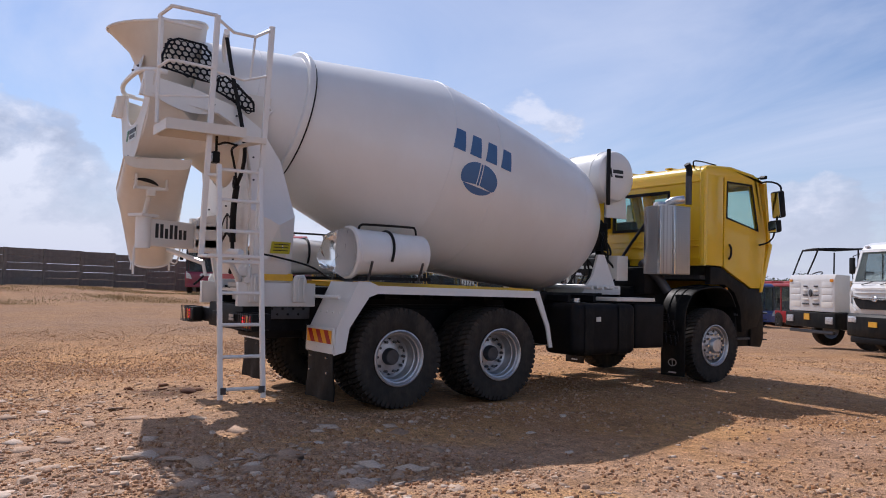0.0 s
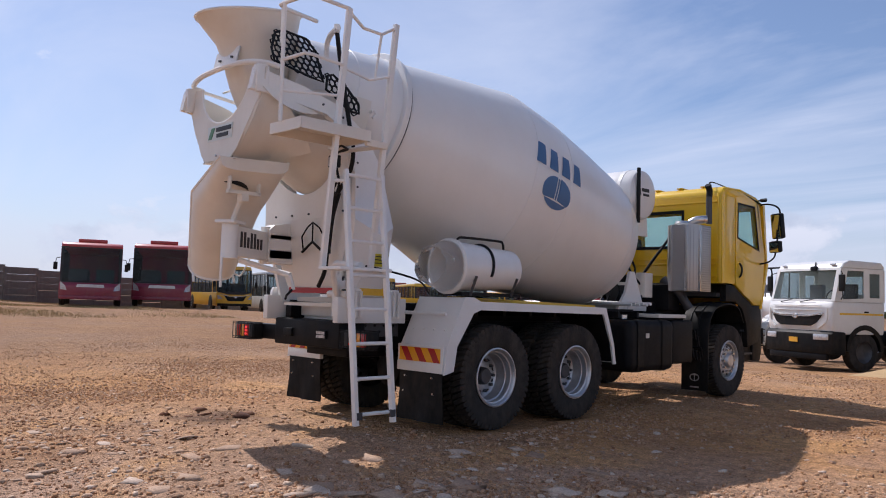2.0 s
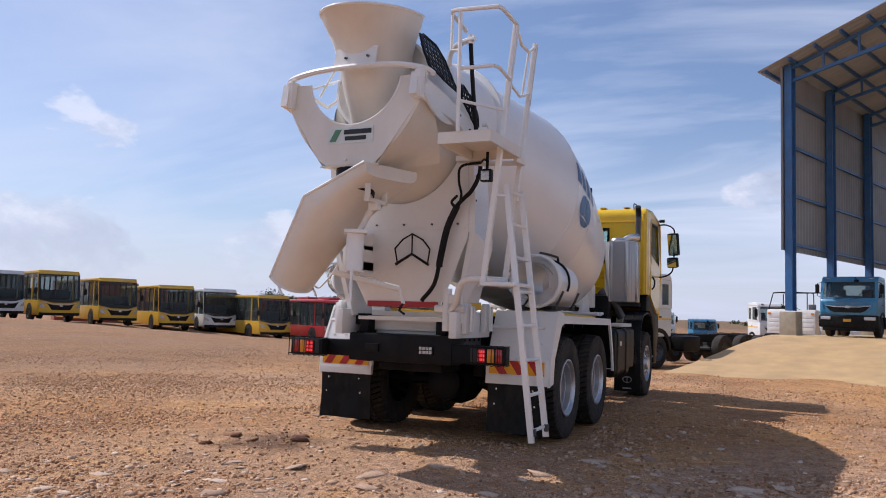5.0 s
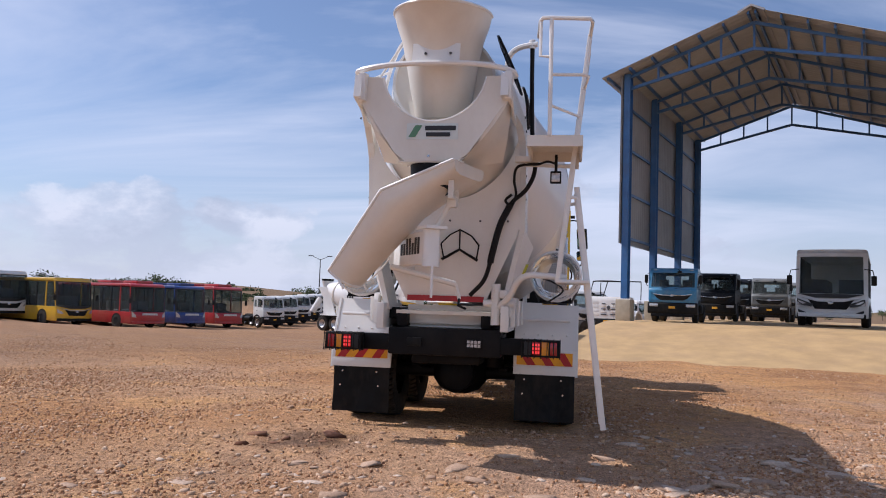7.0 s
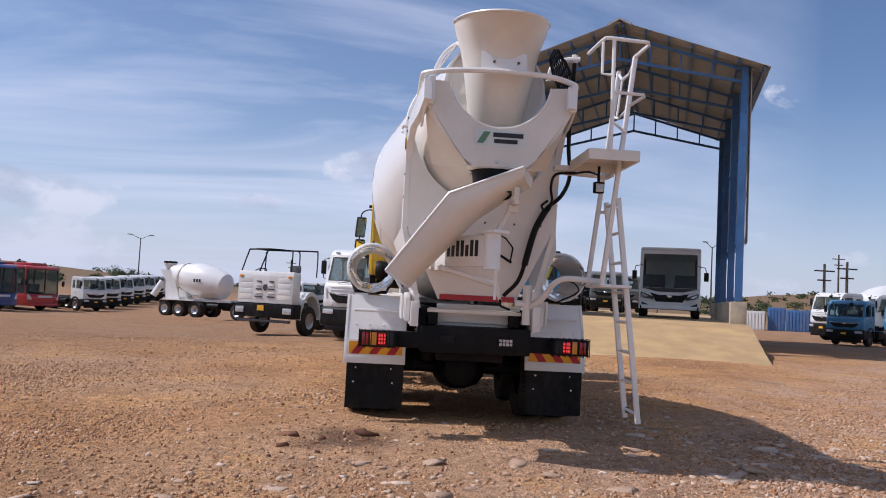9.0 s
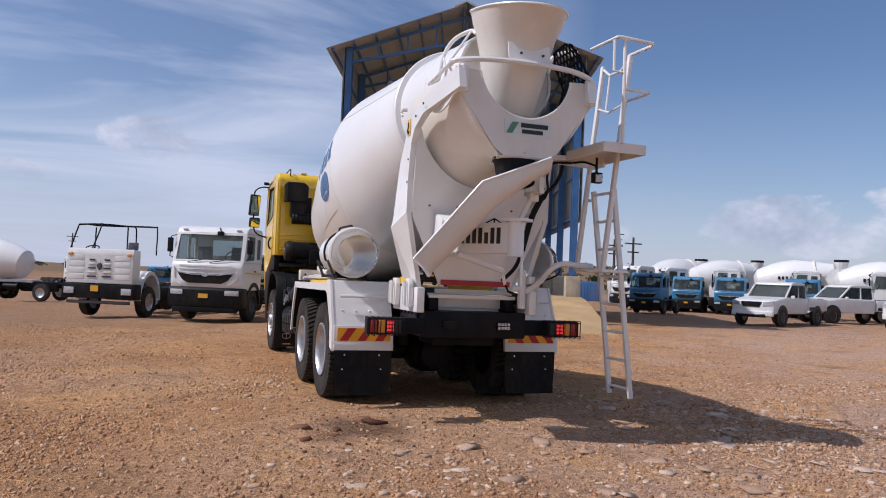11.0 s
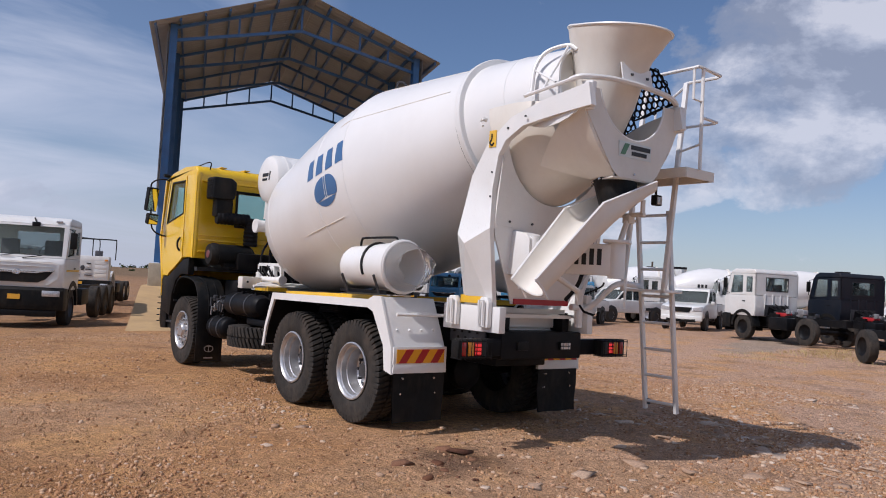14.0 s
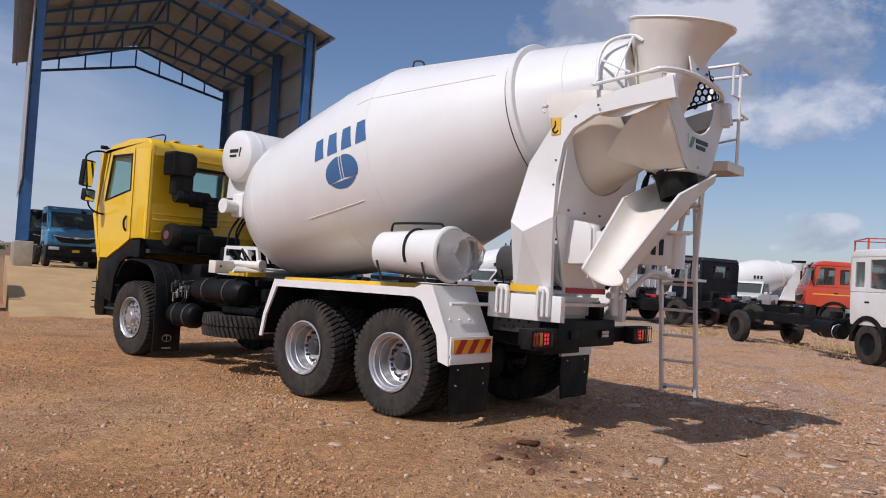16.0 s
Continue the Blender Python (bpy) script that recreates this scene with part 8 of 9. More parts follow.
def pickup(m, skin=V_WHITE):
    b = thing("pickup", "white pickup with black bumper parked on bare soil", "pickup", "parked pickups", m)
    w = 0.88
    s = Shape()
    s.prism([(0.02, 0.50), (3.1, 0.50), (3.12, 1.14), (1.35, 1.17), (1.2, 1.16), (0.30, 1.05), (0.08, 0.99), (0.0, 0.86), (0.0, 0.6)], "x", -w, w, bevel=0.08, seg=3)
    part("body", s, skin, b)
    s = Shape()
    s.prism([(3.18, 0.62), (5.0, 0.62), (5.02, 1.12), (3.18, 1.12)], "x", -w, w, bevel=0.05)
    part("load_box", s, skin, b)
    # solid block behind the panes, coloured dark in place of a dim interior
    s = Shape()
    s.prism([(1.32, 1.10), (3.08, 1.10), (2.98, 1.66), (1.92, 1.66)], "x", -w + 0.12, w - 0.12, bevel=0.03)
    part("cabin", s, CABIN, b)
    s = Shape()
    s.prism([(1.80, 1.64), (3.05, 1.64), (3.0, 1.74), (2.8, 1.78), (2.05, 1.78), (1.86, 1.73)], "x", -w + 0.10, w - 0.10, bevel=0.04, seg=3)
    part("roof", s, skin, b)
    for sg in (1, -1):
        for p, q in (((1.22, 1.12), (1.86, 1.70)), ((2.38, 1.12), (2.38, 1.68)), ((3.06, 1.12), (2.98, 1.70))):
            s = Shape()
            s.tube([(sg * (w - 0.08), *p), (sg * (w - 0.13), *q)], 0.04, 6)
            part("pillar", s, skin, b)
    glazed(b, "windscreen", [(-0.72, 1.24, 1.15), (0.72, 1.24, 1.15), (0.66, 1.84, 1.67), (-0.66, 1.84, 1.67)], (0, -0.03, 0.02))
    for sg in (1, -1):
        x = sg * (w - 0.085)
        glazed(b, "door_window", [(x, 1.55, 1.18), (x, 2.35, 1.18), (x, 2.35, 1.66), (x, 1.95, 1.66)], (sg * 0.03, 0, 0))
        glazed(b, "rear_door_window", [(x, 2.42, 1.18), (x, 3.10, 1.18), (x, 3.00, 1.66), (x, 2.42, 1.66)], (sg * 0.03, 0, 0))
        s = Shape()
        s.prism([(sg * 0.46, 0.80), (sg * 0.85, 0.84), (sg * 0.84, 1.0), (sg * 0.5, 0.94)], "y", -0.02, 0.12)
        part("headlamp", s, LENS_CLEAR, b)
        s = Shape()
        s.box((sg * 0.98, 1.5, 1.18), (0.16, 0.08, 0.12), bevel=0.03)
        part("mirror_shell", s, skin, b)
        for y in (0.85, 4.0):
            s = Shape()
            s.lathe([(sg * 0.80, 0.0), (sg * 0.80, 0.44), (sg * 0.893, 0.44), (sg * 0.893, 0.0)], Matrix.Translation((0, y, 0.42)), 20)
            part("wheel_arch", s, INK, b)
            road_wheel(b, sg * 0.80, y, 0.36, 0.22)
        s = Shape()
        s.box((sg * 0.885, 3.6, 0.72), (0.008, 0.7, 0.14))
        part("side_decal", s, INK, b)
    s = Shape()
    s.prism([(-0.34, 0.76), (0.34, 0.76), (0.42, 0.96), (-0.42, 0.96)], "y", -0.03, 0.1)
    part("grille", s, PLASTIC, b)
    s = Shape()
    s.box((0, -0.03, 0.42), (1.2, 0.08, 0.14), bevel=0.02)
    part("air_dam", s, PLASTIC, b)
    s = Shape()
    s.box((0, 0.0, 0.50), (1.7, 0.14, 0.20), bevel=0.04)
    part("bumper", s, skin, b)
    s = Shape()
    s.box((0, 4.1, 1.13), (1.5, 1.6, 0.02))
    part("bed_liner", s, PLASTIC, b)
    bow(b, w, 0.16, 1.0)
    return b


# near the mixer's nose: two trucks under construction
cab_truck("white truck cab on a bare black chassis on soil", V_WHITE, facing(-1.9, 15.8, -0.41, -0.91), long=8.6, rear=(5.3, 6.65, 7.9), band=True, steel=DARK_STEEL)
cowl_truck(facing(-5.0, 18.1, -0.42, -0.91))
cowl_truck(facing(3.2, 30.8, -0.4, -0.9))
# along the left: buses in one line
row = [(-35.4, 9.5, "city", "maroon"), (-37.0, 14.1, "city", "maroon"), (-43.2, 22.4, "mini", "yellow"), (-43.4, 26.6, "mini", "white"), (-42.4, 30.0, "mini", "yellow"), (-41.4, 34.2, "mini", "yellow"),
       (-39.6, 38.2, "mini", "yellow"), (-38.6, 42.0, "mini", "white"), (-33.6, 42.6, "mini", "yellow"), (-29.65, 45.6, "city", "red"), (-28.6, 50.2, "city", "blue"), (-28.4, 57.0, "city", "red")]
SKINS = {"maroon": (V_MAROON, V_MAROON, V_RED, "maroon city bus with wide dark windscreen and roof pods"), "yellow": (V_YELLOW, V_YELLOW, V_YELLOW, "yellow minibus with dark windscreen and black grille"),
         "white": (V_WHITE, V_WHITE, V_WHITE, "white minibus with dark windscreen and black grille"), "red": (V_RED, V_RED, V_RED, "bright red city bus with dark windows"), "blue": (V_BLUE, V_BLUE, V_BLUE, "dark blue city bus with dark windows")}
made = {}
GROWN = Matrix.Scale(1.09, 4)
for x, y, kind, colour in row:
    to_eye = Vector((3.5 - x, -7.0 - y)).normalized()
    if y > 40 and x > -35:
        aim = Vector((0.91, -0.41))
    else:
        aim = to_eye + Vector((-to_eye.y, to_eye.x)) * (0.03 if kind == "city" else 0.32)
    m = facing(x, y, aim.x, aim.y) @ GROWN
    if (kind, colour) in made:
        copy_thing(made[(kind, colour)], m)
    else:
        upper, lower, roof_mat, label = SKINS[colour]
        made[(kind, colour)] = bus(label, upper, lower, roof_mat, m, kind == "city")
first = None
for k in range(6):
    m = facing(-25.6 - 0.25 * k, 60.5 + 4.6 * k, 0.80, -0.6)
    if first:
        copy_thing(first, m)
    else:
        first = cab_truck("white truck cab on a bare black chassis in a far row", V_WHITE, m)
drum_truck("white mixer on a bare three-axle chassis without cab", facing(-7.4, 33.9, 0.9, -0.44) @ Matrix.Scale(0.83, 4), cab=False)
far_mixer = drum_truck("white mixer truck parked far off in a row", facing(28.2, 36.6, -0.92, 0.15))

# under the shed's roof
new_bus = bus("white and black new minibus under the shed roof", V_WHITE, V_WHITE, V_WHITE, facing(11.35, 23.65, -0.35, -0.94, FLOOR_Z), long=7.5, group="vehicles under the shed")
new_bus.scale = (1.10, 1.0, 1.05)
for o in new_bus.children:
    if o.name.startswith("screen_surround"):
        o.data.materials[0] = V_WHITE
for sg in (1, -1):
    s = Shape()
    s.prism([(sg * 0.56, 0.84), (sg * 1.08, 1.05), (sg * 1.09, 0.93), (sg * 0.94, 0.80), (sg * 0.62, 0.74)], "y", -0.10, -0.02)
    lamp = part("lamp_surround", s, INK, new_bus)
    s = Shape()
    s.prism([(sg * 0.78, 0.865), (sg * 1.04, 0.985), (sg * 1.04, 0.935), (sg * 0.90, 0.835)], "y", -0.115, -0.06)
    part("lamp_lens", s, LENS_CLEAR, lamp)
    s = Shape()
    s.prism([(sg * 0.78, 0.52), (sg * 1.05, 0.64), (sg * 1.05, 0.54), (sg * 0.90, 0.47)], "y", -0.10, -0.02)
    part("fog_lamp_surround", s, INK, new_bus)
s = Shape()
s.box((0, -0.085, 0.44), (2.1, 0.05, 0.16), bevel=0.03)
part("lower_bumper", s, V_WHITE, new_bus)


def small_truck(label, skin, m):
    b = cab_truck(label, skin, m, long=5.2, rear=(4.2,), group="vehicles under the shed", steel=DARK_STEEL)
    b.scale = (0.82, 0.80, 0.79)
    return b


small_truck("blue light truck parked under the shed roof", V_TEAL, facing(5.0, 20.9, -0.25, -0.97, FLOOR_Z)).scale = (0.77, 0.78, 0.69)
small_truck("dark navy light truck parked under the shed roof", V_NAVY, facing(8.2, 30.4, -0.35, -0.94, FLOOR_Z))
small_truck("dark navy light truck parked under the shed roof", V_NAVY, facing(10.3, 36.4, -0.35, -0.94, FLOOR_Z))
small_truck("grey light truck parked under the shed roof", V_GREY, facing(11.7, 34.6, -0.35, -0.94, FLOOR_Z))
small_truck("grey light truck parked under the shed roof", V_GREY, facing(14.3, 39.5, -0.35, -0.94, FLOOR_Z))

# to the right: chassis cabs, pickups, mixers
DARK_RIM = BLACK
bare_back(cab_truck("white chassis cab seen against the row of mixers", V_WHITE, facing(25.95, 12.06, 0.30, 0.95), long=5.8, rear=(4.6,), steel=DARK_RIM), 5.8)
bare_back(cab_truck("dark navy chassis cab with bare rear frame", V_NAVY, facing(28.4, 9.6, 0.36, 0.93), long=5.8, rear=(4.6,), steel=DARK_RIM), 5.8)
bare_back(cab_truck("white chassis cab with black wheels on dry grass", V_WHITE, facing(15.15, -2.5, -0.65, -0.76), long=8.6, rear=(7.6,), steel=DARK_RIM), 8.6)
red = cab_truck("red truck with slatted red load bed", V_ORANGE, facing(29.5, 5.0, -0.43, 0.90), long=7.6, rear=(5.6,), band=True, steel=DARK_RIM)
for sg in (1, -1):
    for k in range(7):
        s = Shape()
        s.box((sg * 1.1, 5.0, 1.35 + 0.19 * k), (0.04, 5.2, 0.12))
        part("bed_slat", s, V_ORANGE, red)
    for k in range(5):
        s = Shape()
        s.box((sg * 1.13, 2.45 + 1.27 * k, 2.5), (0.06, 0.07, 3.0))
        part("bed_post", s, V_ORANGE, red)
    for z in (2.9, 3.45, 3.98):
        s = Shape()
        s.tube([(sg * 1.13, 2.4, z), (sg * 1.13, 7.55, z)], 0.025, 6)
        part("bed_rail", s, V_ORANGE, red)
s = Shape()
s.box((0, 5.0, 1.22), (2.3, 5.3, 0.10))
for z in (2.9, 3.98):
    s.tube([(-1.13, 2.42, z), (1.13, 2.42, z)], 0.03, 6)
part("bed_floor", s, V_ORANGE, red)
GROWN = Matrix.Scale(1.12, 4)
first = pickup(facing(21.4, 19.2, -0.93, -0.38) @ GROWN)
for x, y, fx, fy in ((25.6, 15.0, -0.93, -0.38), (27.6, 22.6, -1.0, 0.1), (36.4, 10.1, -0.9, -0.1), (33.2, 17.5, -1.0, 0.1)):
    copy_thing(first, facing(x, y, fx, fy))
for x, y in ((37.0, 31.2), (39.6, 27.2), (41.0, 22.8), (43.2, 18.2), (47.6, 12.6)):
    copy_thing(far_mixer, facing(x - 6.0, y + 3.0, -0.70, 0.71))
drum_truck("white mixer truck parked beside the far containers", facing(25.6, 36.4, -0.95, -0.2))
first = small_truck("blue light truck parked on bare soil in a row", V_TEAL, facing(22.6, 29.2, -0.8, -0.6))
first["group"] = "parked light trucks"
for x, y in ((27.8, 37.0), (29.0, 34.0), (29.8, 30.8), (31.4, 26.6)):
    copy_thing(first, facing(x, y, -0.7, -0.7))
# beyond the shed, to the left of its posts
for x, y in ((2.6, 40.2), (7.6, 52.5), (-6.6, 57.6), (-9.4, 63.5)):
    copy_thing(bpy.data.objects["cab_truck"], facing(x, y, 0.4, -0.9))
small_truck("blue light truck parked beyond the shed", V_TEAL, facing(-2.9, 54.6, 0.4, -0.9))

# ---- far edge: wall, lamps, containers ----
WALL = mat("weathered precast concrete", (0.22, 0.19, 0.165), 0.95, var=0.2, scale=1.5, bump=0.3, grain=30, dirt=(0.12, 0.09, 0.07), dirty=0.5)
wall = tagged(new("wall_west"), "weathered grey precast concrete boundary wall", "wall", kind="structure")
wall_line = [(-41.5, -22.0), (-45.0, 0.0), (-50.2, 13.5), (-58.0, 34.0)]
s = Shape()
s.box((0, 0, 0.225), (2.36, 0.09, 0.44), bevel=0.012, seg=1)
panel = part("panel", s, WALL, wall)
s = Shape()
s.box((0, 0, 1.13), (0.20, 0.20, 2.36), bevel=0.02, seg=1)
post = part("post", s, WALL, wall)
used = False
rnd = random.Random(21)
for (x0, y0), (x1, y1) in zip(wall_line, wall_line[1:]):
    d = Vector((x1 - x0, y1 - y0))
    n = int(d.length / 2.42) + 1
    turn = Matrix.Rotation(math.atan2(d.y, d.x), 4, "Z")
    for k in range(n):
        p = Vector((x0, y0)) + d * ((k + 0.5) / n)
        q = Vector((x0, y0)) + d * (k / n)
        zq = float(land(q.x, q.y))
        m = Matrix.Translation((q.x, q.y, zq - 0.05)) @ turn
        if used:
            again(post, wall, m)
        else:
            post.matrix_basis = m
        for j in range(5):
            m = Matrix.Translation((p.x, p.y, zq + 0.45 * j + rnd.uniform(-0.01, 0.01))) @ turn
            if used or j:
                again(panel, wall, m)
            else:
                panel.matrix_basis = m
        used = True


def street_lamp(m, tall=9.0):
    b = thing("street_lamp", "grey steel street lamp with two arms", "street lamp", "street lamps", m)
    s = Shape()
    s.tube([(0, 0, 0), (0, 0, tall)], 0.08, 10, ends=[0.11, 0.055])
    part("pole", s, DARK_STEEL, b)
    for sg in (1, -1):
        s = Shape()
        s.tube([(0, 0, tall - 0.1), (sg * 1.0, 0, tall + 0.35)], 0.035, 6)
        part("arm", s, DARK_STEEL, b)
        s = Shape()
        s.box((sg * 1.3, 0, tall + 0.42), (0.7, 0.25, 0.10), bevel=0.03)
        part("lamp_head", s, DARK_STEEL, b)
    return b


lamp = street_lamp(Matrix.Translation((-46.0, 23.3, 0.2)) @ Matrix.Rotation(0.9, 4, "Z"))
copy_thing(lamp, Matrix.Translation((-33.0, 96.0, -2.2)) @ Matrix.Rotation(0.3, 4, "Z"))
copy_thing(lamp, Matrix.Translation((33.0, 70.0, -1.2)) @ Matrix.Rotation(0.6, 4, "Z"))
WOOD = mat("weathered timber pole", (0.09, 0.07, 0.055), 0.9, var=0.2)
for x, y, tall in ((36.8, 55.5, 6.2), (38.4, 54.8, 6.4), (-18.5, 140.0, 7.2), (64.0, 46.0, 5.5), (60.0, 92.0, 10.0)):
    p = thing("utility_pole", "dark timber utility pole with crossarm", "pole", "utility poles", Matrix.Translation((x, y, float(land(x, y)) - 0.1)))
    s = Shape()
    s.tube([(0, 0, 0), (0, 0, tall)], 0.13, 8, ends=[0.16, 0.10])
    part("pole", s, WOOD, p)
    s = Shape()
    s.box((0, 0, tall - 0.6), (1.8, 0.1, 0.12))
    s.box((0, 0, tall - 1.4), (1.2, 0.1, 0.12))
    part("crossarm", s, WOOD, p)
BOX_BLUE = paint("container blue", (0.04, 0.14, 0.34), 0.6)
BOX_RED = paint("container red", (0.30, 0.06, 0.05), 0.6)
boxes = [(36.0, 67.5, 3.0, 2.4, 1.9, V_WHITE), (38.4, 66.6, 1.6, 2.0, 2.3, BOX_BLUE), (40.2, 65.6, 2.4, 2.0, 2.1, BOX_BLUE), (42.6, 64.6, 1.5, 2.0, 2.2, V_WHITE), (44.2, 63.6, 2.6, 2.0, 2.0, BOX_BLUE), (-56.0, 45.0, 7.0, 2.5, 3.6, BOX_RED), (-54.0, 51.0, 5.0, 2.5, 3.3, BOX_RED)]
for x, y, w, d, h, skin in boxes:
    c = thing("container", "ribbed steel container far off", "container", "far containers", Matrix.Translation((x, y, float(land(x, y)))) @ Matrix.Rotation(-0.5 if x > 0 else 1.0, 4, "Z"))
    s = Shape()
    s.box((0, 0, h / 2), (w, d, h), bevel=0.03)
    part("shell", s, skin, c)
    for k in range(int(w / 0.3)):
        s = Shape()
        s.box((-w / 2 + 0.2 + 0.3 * k, -d / 2 - 0.02, h / 2), (0.10, 0.05, h - 0.3))
        part("rib", s, skin, c)


# ---- loose stones, dry grass, far trees ----
def stone_material(name, stops):
    m = bpy.data.materials.new(name)
    m.use_nodes = True
    t = m.node_tree
    b = t.nodes["Principled BSDF"]
    rnd_node = t.nodes.new("ShaderNodeNewGeometry").outputs["Random Per Island"]
    grain = node(t, "ShaderNodeTexNoise", Scale=60.0, Detail=4.0)
    t.links.new(t.nodes.new("ShaderNodeTexCoord").outputs["Object"], grain.inputs["Vector"])
    mix = t.nodes.new("ShaderNodeMix")
    mix.data_type, mix.blend_type = "RGBA", "MULTIPLY"
    mix.inputs[0].default_value = 1.0
    t.links.new(ramp(t, rnd_node, stops), mix.inputs[6])
    t.links.new(ramp(t, grain.outputs[0], [(0.3, 0.75), (0.7, 1.2)]), mix.inputs[7])
    t.links.new(mix.outputs[2], b.inputs["Base Color"])
    b.inputs["Roughness"].default_value = 0.9
    b.inputs["Specular IOR Level"].default_value = 0.25
    return m


CORNERS = np.array([(-1, -1, -1), (1, -1, -1), (1, 1, -1), (-1, 1, -1), (-0.7, -0.7, 1), (0.7, -0.7, 1), (0.7, 0.7, 1), (-0.7, 0.7, 1)], float)
SIDES = np.array([(3, 2, 1, 0), (4, 5, 6, 7), (0, 1, 5, 4), (1, 2, 6, 5), (2, 3, 7, 6), (3, 0, 4, 7)])


def patchy(x, y):
    return 0.5 + 0.25 * np.sin(0.9 * x + 1.7 * np.sin(0.6 * y + 0.4)) + 0.25 * np.sin(1.3 * y - 0.8 * x + 1.1 * np.sin(0.9 * x))


def scatter_stones(name, label, count, box, size, flat, material, seed, clump=0.7):
    g = np.random.default_rng(seed)
    x = g.uniform(box[0], box[1], count * 3)
    y = g.uniform(box[2], box[3], count * 3)
    keep = g.uniform(0, 1, count * 3) < (1 - clump) + clump * patchy(x, y) ** 2
    inset = np.minimum(np.minimum(x - box[0], box[1] - x), np.minimum(y - box[2], box[3] - y))
    keep &= g.uniform(0, 1, count * 3) < np.clip(inset / 1.6, 0.0, 1.0)
    keep &= ~((np.abs(x) < 1.4) & (np.abs(y - 0.7) < 1.3))
    x, y = x[keep][:count], y[keep][:count]
    n = len(x)
    r = size[0] + (size[1] - size[0]) * g.uniform(0, 1, n) ** 2.5
    v = CORNERS[None] * (1 + g.uniform(-0.55, 0.35, (n, 8, 3)))
    s = np.stack((r, r * g.uniform(0.45, 1.0, n), r * g.uniform(flat[0], flat[1], n)), -1)
    v = v * s[:, None] * 0.5
    a = g.uniform(0, 6.28, n)[:, None]
    tilt = g.normal(0, 0.12, (n, 1))
    vx = v[..., 0] * np.cos(a) - v[..., 1] * np.sin(a)
    vy = v[..., 0] * np.sin(a) + v[..., 1] * np.cos(a)
    vz = v[..., 2] + tilt * vx
    z = land(x, y) + bumps(x, y) - 0.012 + s[:, 2] * 0.22
    pts = np.stack((vx + x[:, None], vy + y[:, None], vz + z[:, None]), -1).reshape(-1, 3)
    quads = (SIDES[None] + 8 * np.arange(n)[:, None, None]).reshape(-1, 4)
    me = bpy.data.meshes.new(name)
    me.vertices.add(len(pts))
    me.vertices.foreach_set("co", pts.ravel())
    me.loops.add(quads.size)
    me.loops.foreach_set("vertex_index", quads.ravel().astype(np.int32))
    me.polygons.add(len(quads))
    me.polygons.foreach_set("loop_start", np.arange(0, quads.size, 4, dtype=np.int32))
    me.update(calc_edges=True)
    me.materials.append(material)
    return tagged(new(name, me), label, "gravel", kind="stuff")


BROWN_STONE = stone_material("brown gravel", [(0.0, (0.30, 0.150, 0.080)), (0.35, (0.44, 0.235, 0.115)), (0.65, (0.50, 0.30, 0.18)), (0.88, (0.55, 0.34, 0.19)), (1.0, (0.62, 0.46, 0.34))])
GREY_STONE = stone_material("greyish stones", [(0.0, (0.36, 0.22, 0.14)), (0.4, (0.48, 0.31, 0.20)), (0.8, (0.58, 0.42, 0.30)), (1.0, (0.66, 0.54, 0.44))])
PALE_STONE = stone_material("pale flat stones", [(0.0, (0.34, 0.215, 0.14)), (0.6, (0.46, 0.32, 0.225)), (1.0, (0.60, 0.47, 0.37))])
scatter_stones("gravel", "fine brown gravel strewn over the soil", 56000, (-9.5, 8.0, -8.5, 5.0), (0.010, 0.042), (0.4, 0.8), BROWN_STONE, 1, 0.94)
scatter_stones("gravel", "fine brown gravel strewn over the soil", 30000, (-14.0, 14.0, -6.0, 13.0), (0.012, 0.044), (0.4, 0.8), BROWN_STONE, 2, 0.93)
scatter_stones("stones", "grey and brown stones lying on the soil", 5200, (-2.5, 8.5, -7.5, 2.0), (0.022, 0.085), (0.2, 0.45), GREY_STONE, 3, 0.92)
scatter_stones("stones", "pale flat stones lying on the soil", 700, (-2.6, 8.0, -7.0, 0.2), (0.06, 0.27), (0.06, 0.14), PALE_STONE, 4, 0.97)
scatter_stones("stones", "grey and brown stones lying on the soil", 300, (-26.0, 22.0, -4.0, 22.0), (0.03, 0.08), (0.2, 0.5), BROWN_STONE, 5, 0.9)
scatter_stones("stones", "pale flat stones lying on the soil", 90, (-6.0, -1.5, -7.0, -3.0), (0.05, 0.18), (0.05, 0.10), PALE_STONE, 6, 0.95)

RUBBLE = stone_material("dark red rubble", [(0.0, (0.07, 0.03, 0.02)), (0.6, (0.15, 0.065, 0.035)), (1.0, (0.24, 0.12, 0.07))])
scatter_stones("rubble", "dark reddish rubble on a damp patch of soil", 200, (-2.4, 0.1, -2.9, -0.6), (0.012, 0.04), (0.4, 0.7), RUBBLE, 7, 0.2)
scatter_stones("rubble", "flat dark broken slabs on a damp patch of soil", 12, (-2.3, -0.3, -2.6, -0.9), (0.10, 0.22), (0.12, 0.25), RUBBLE, 8, 0.0)


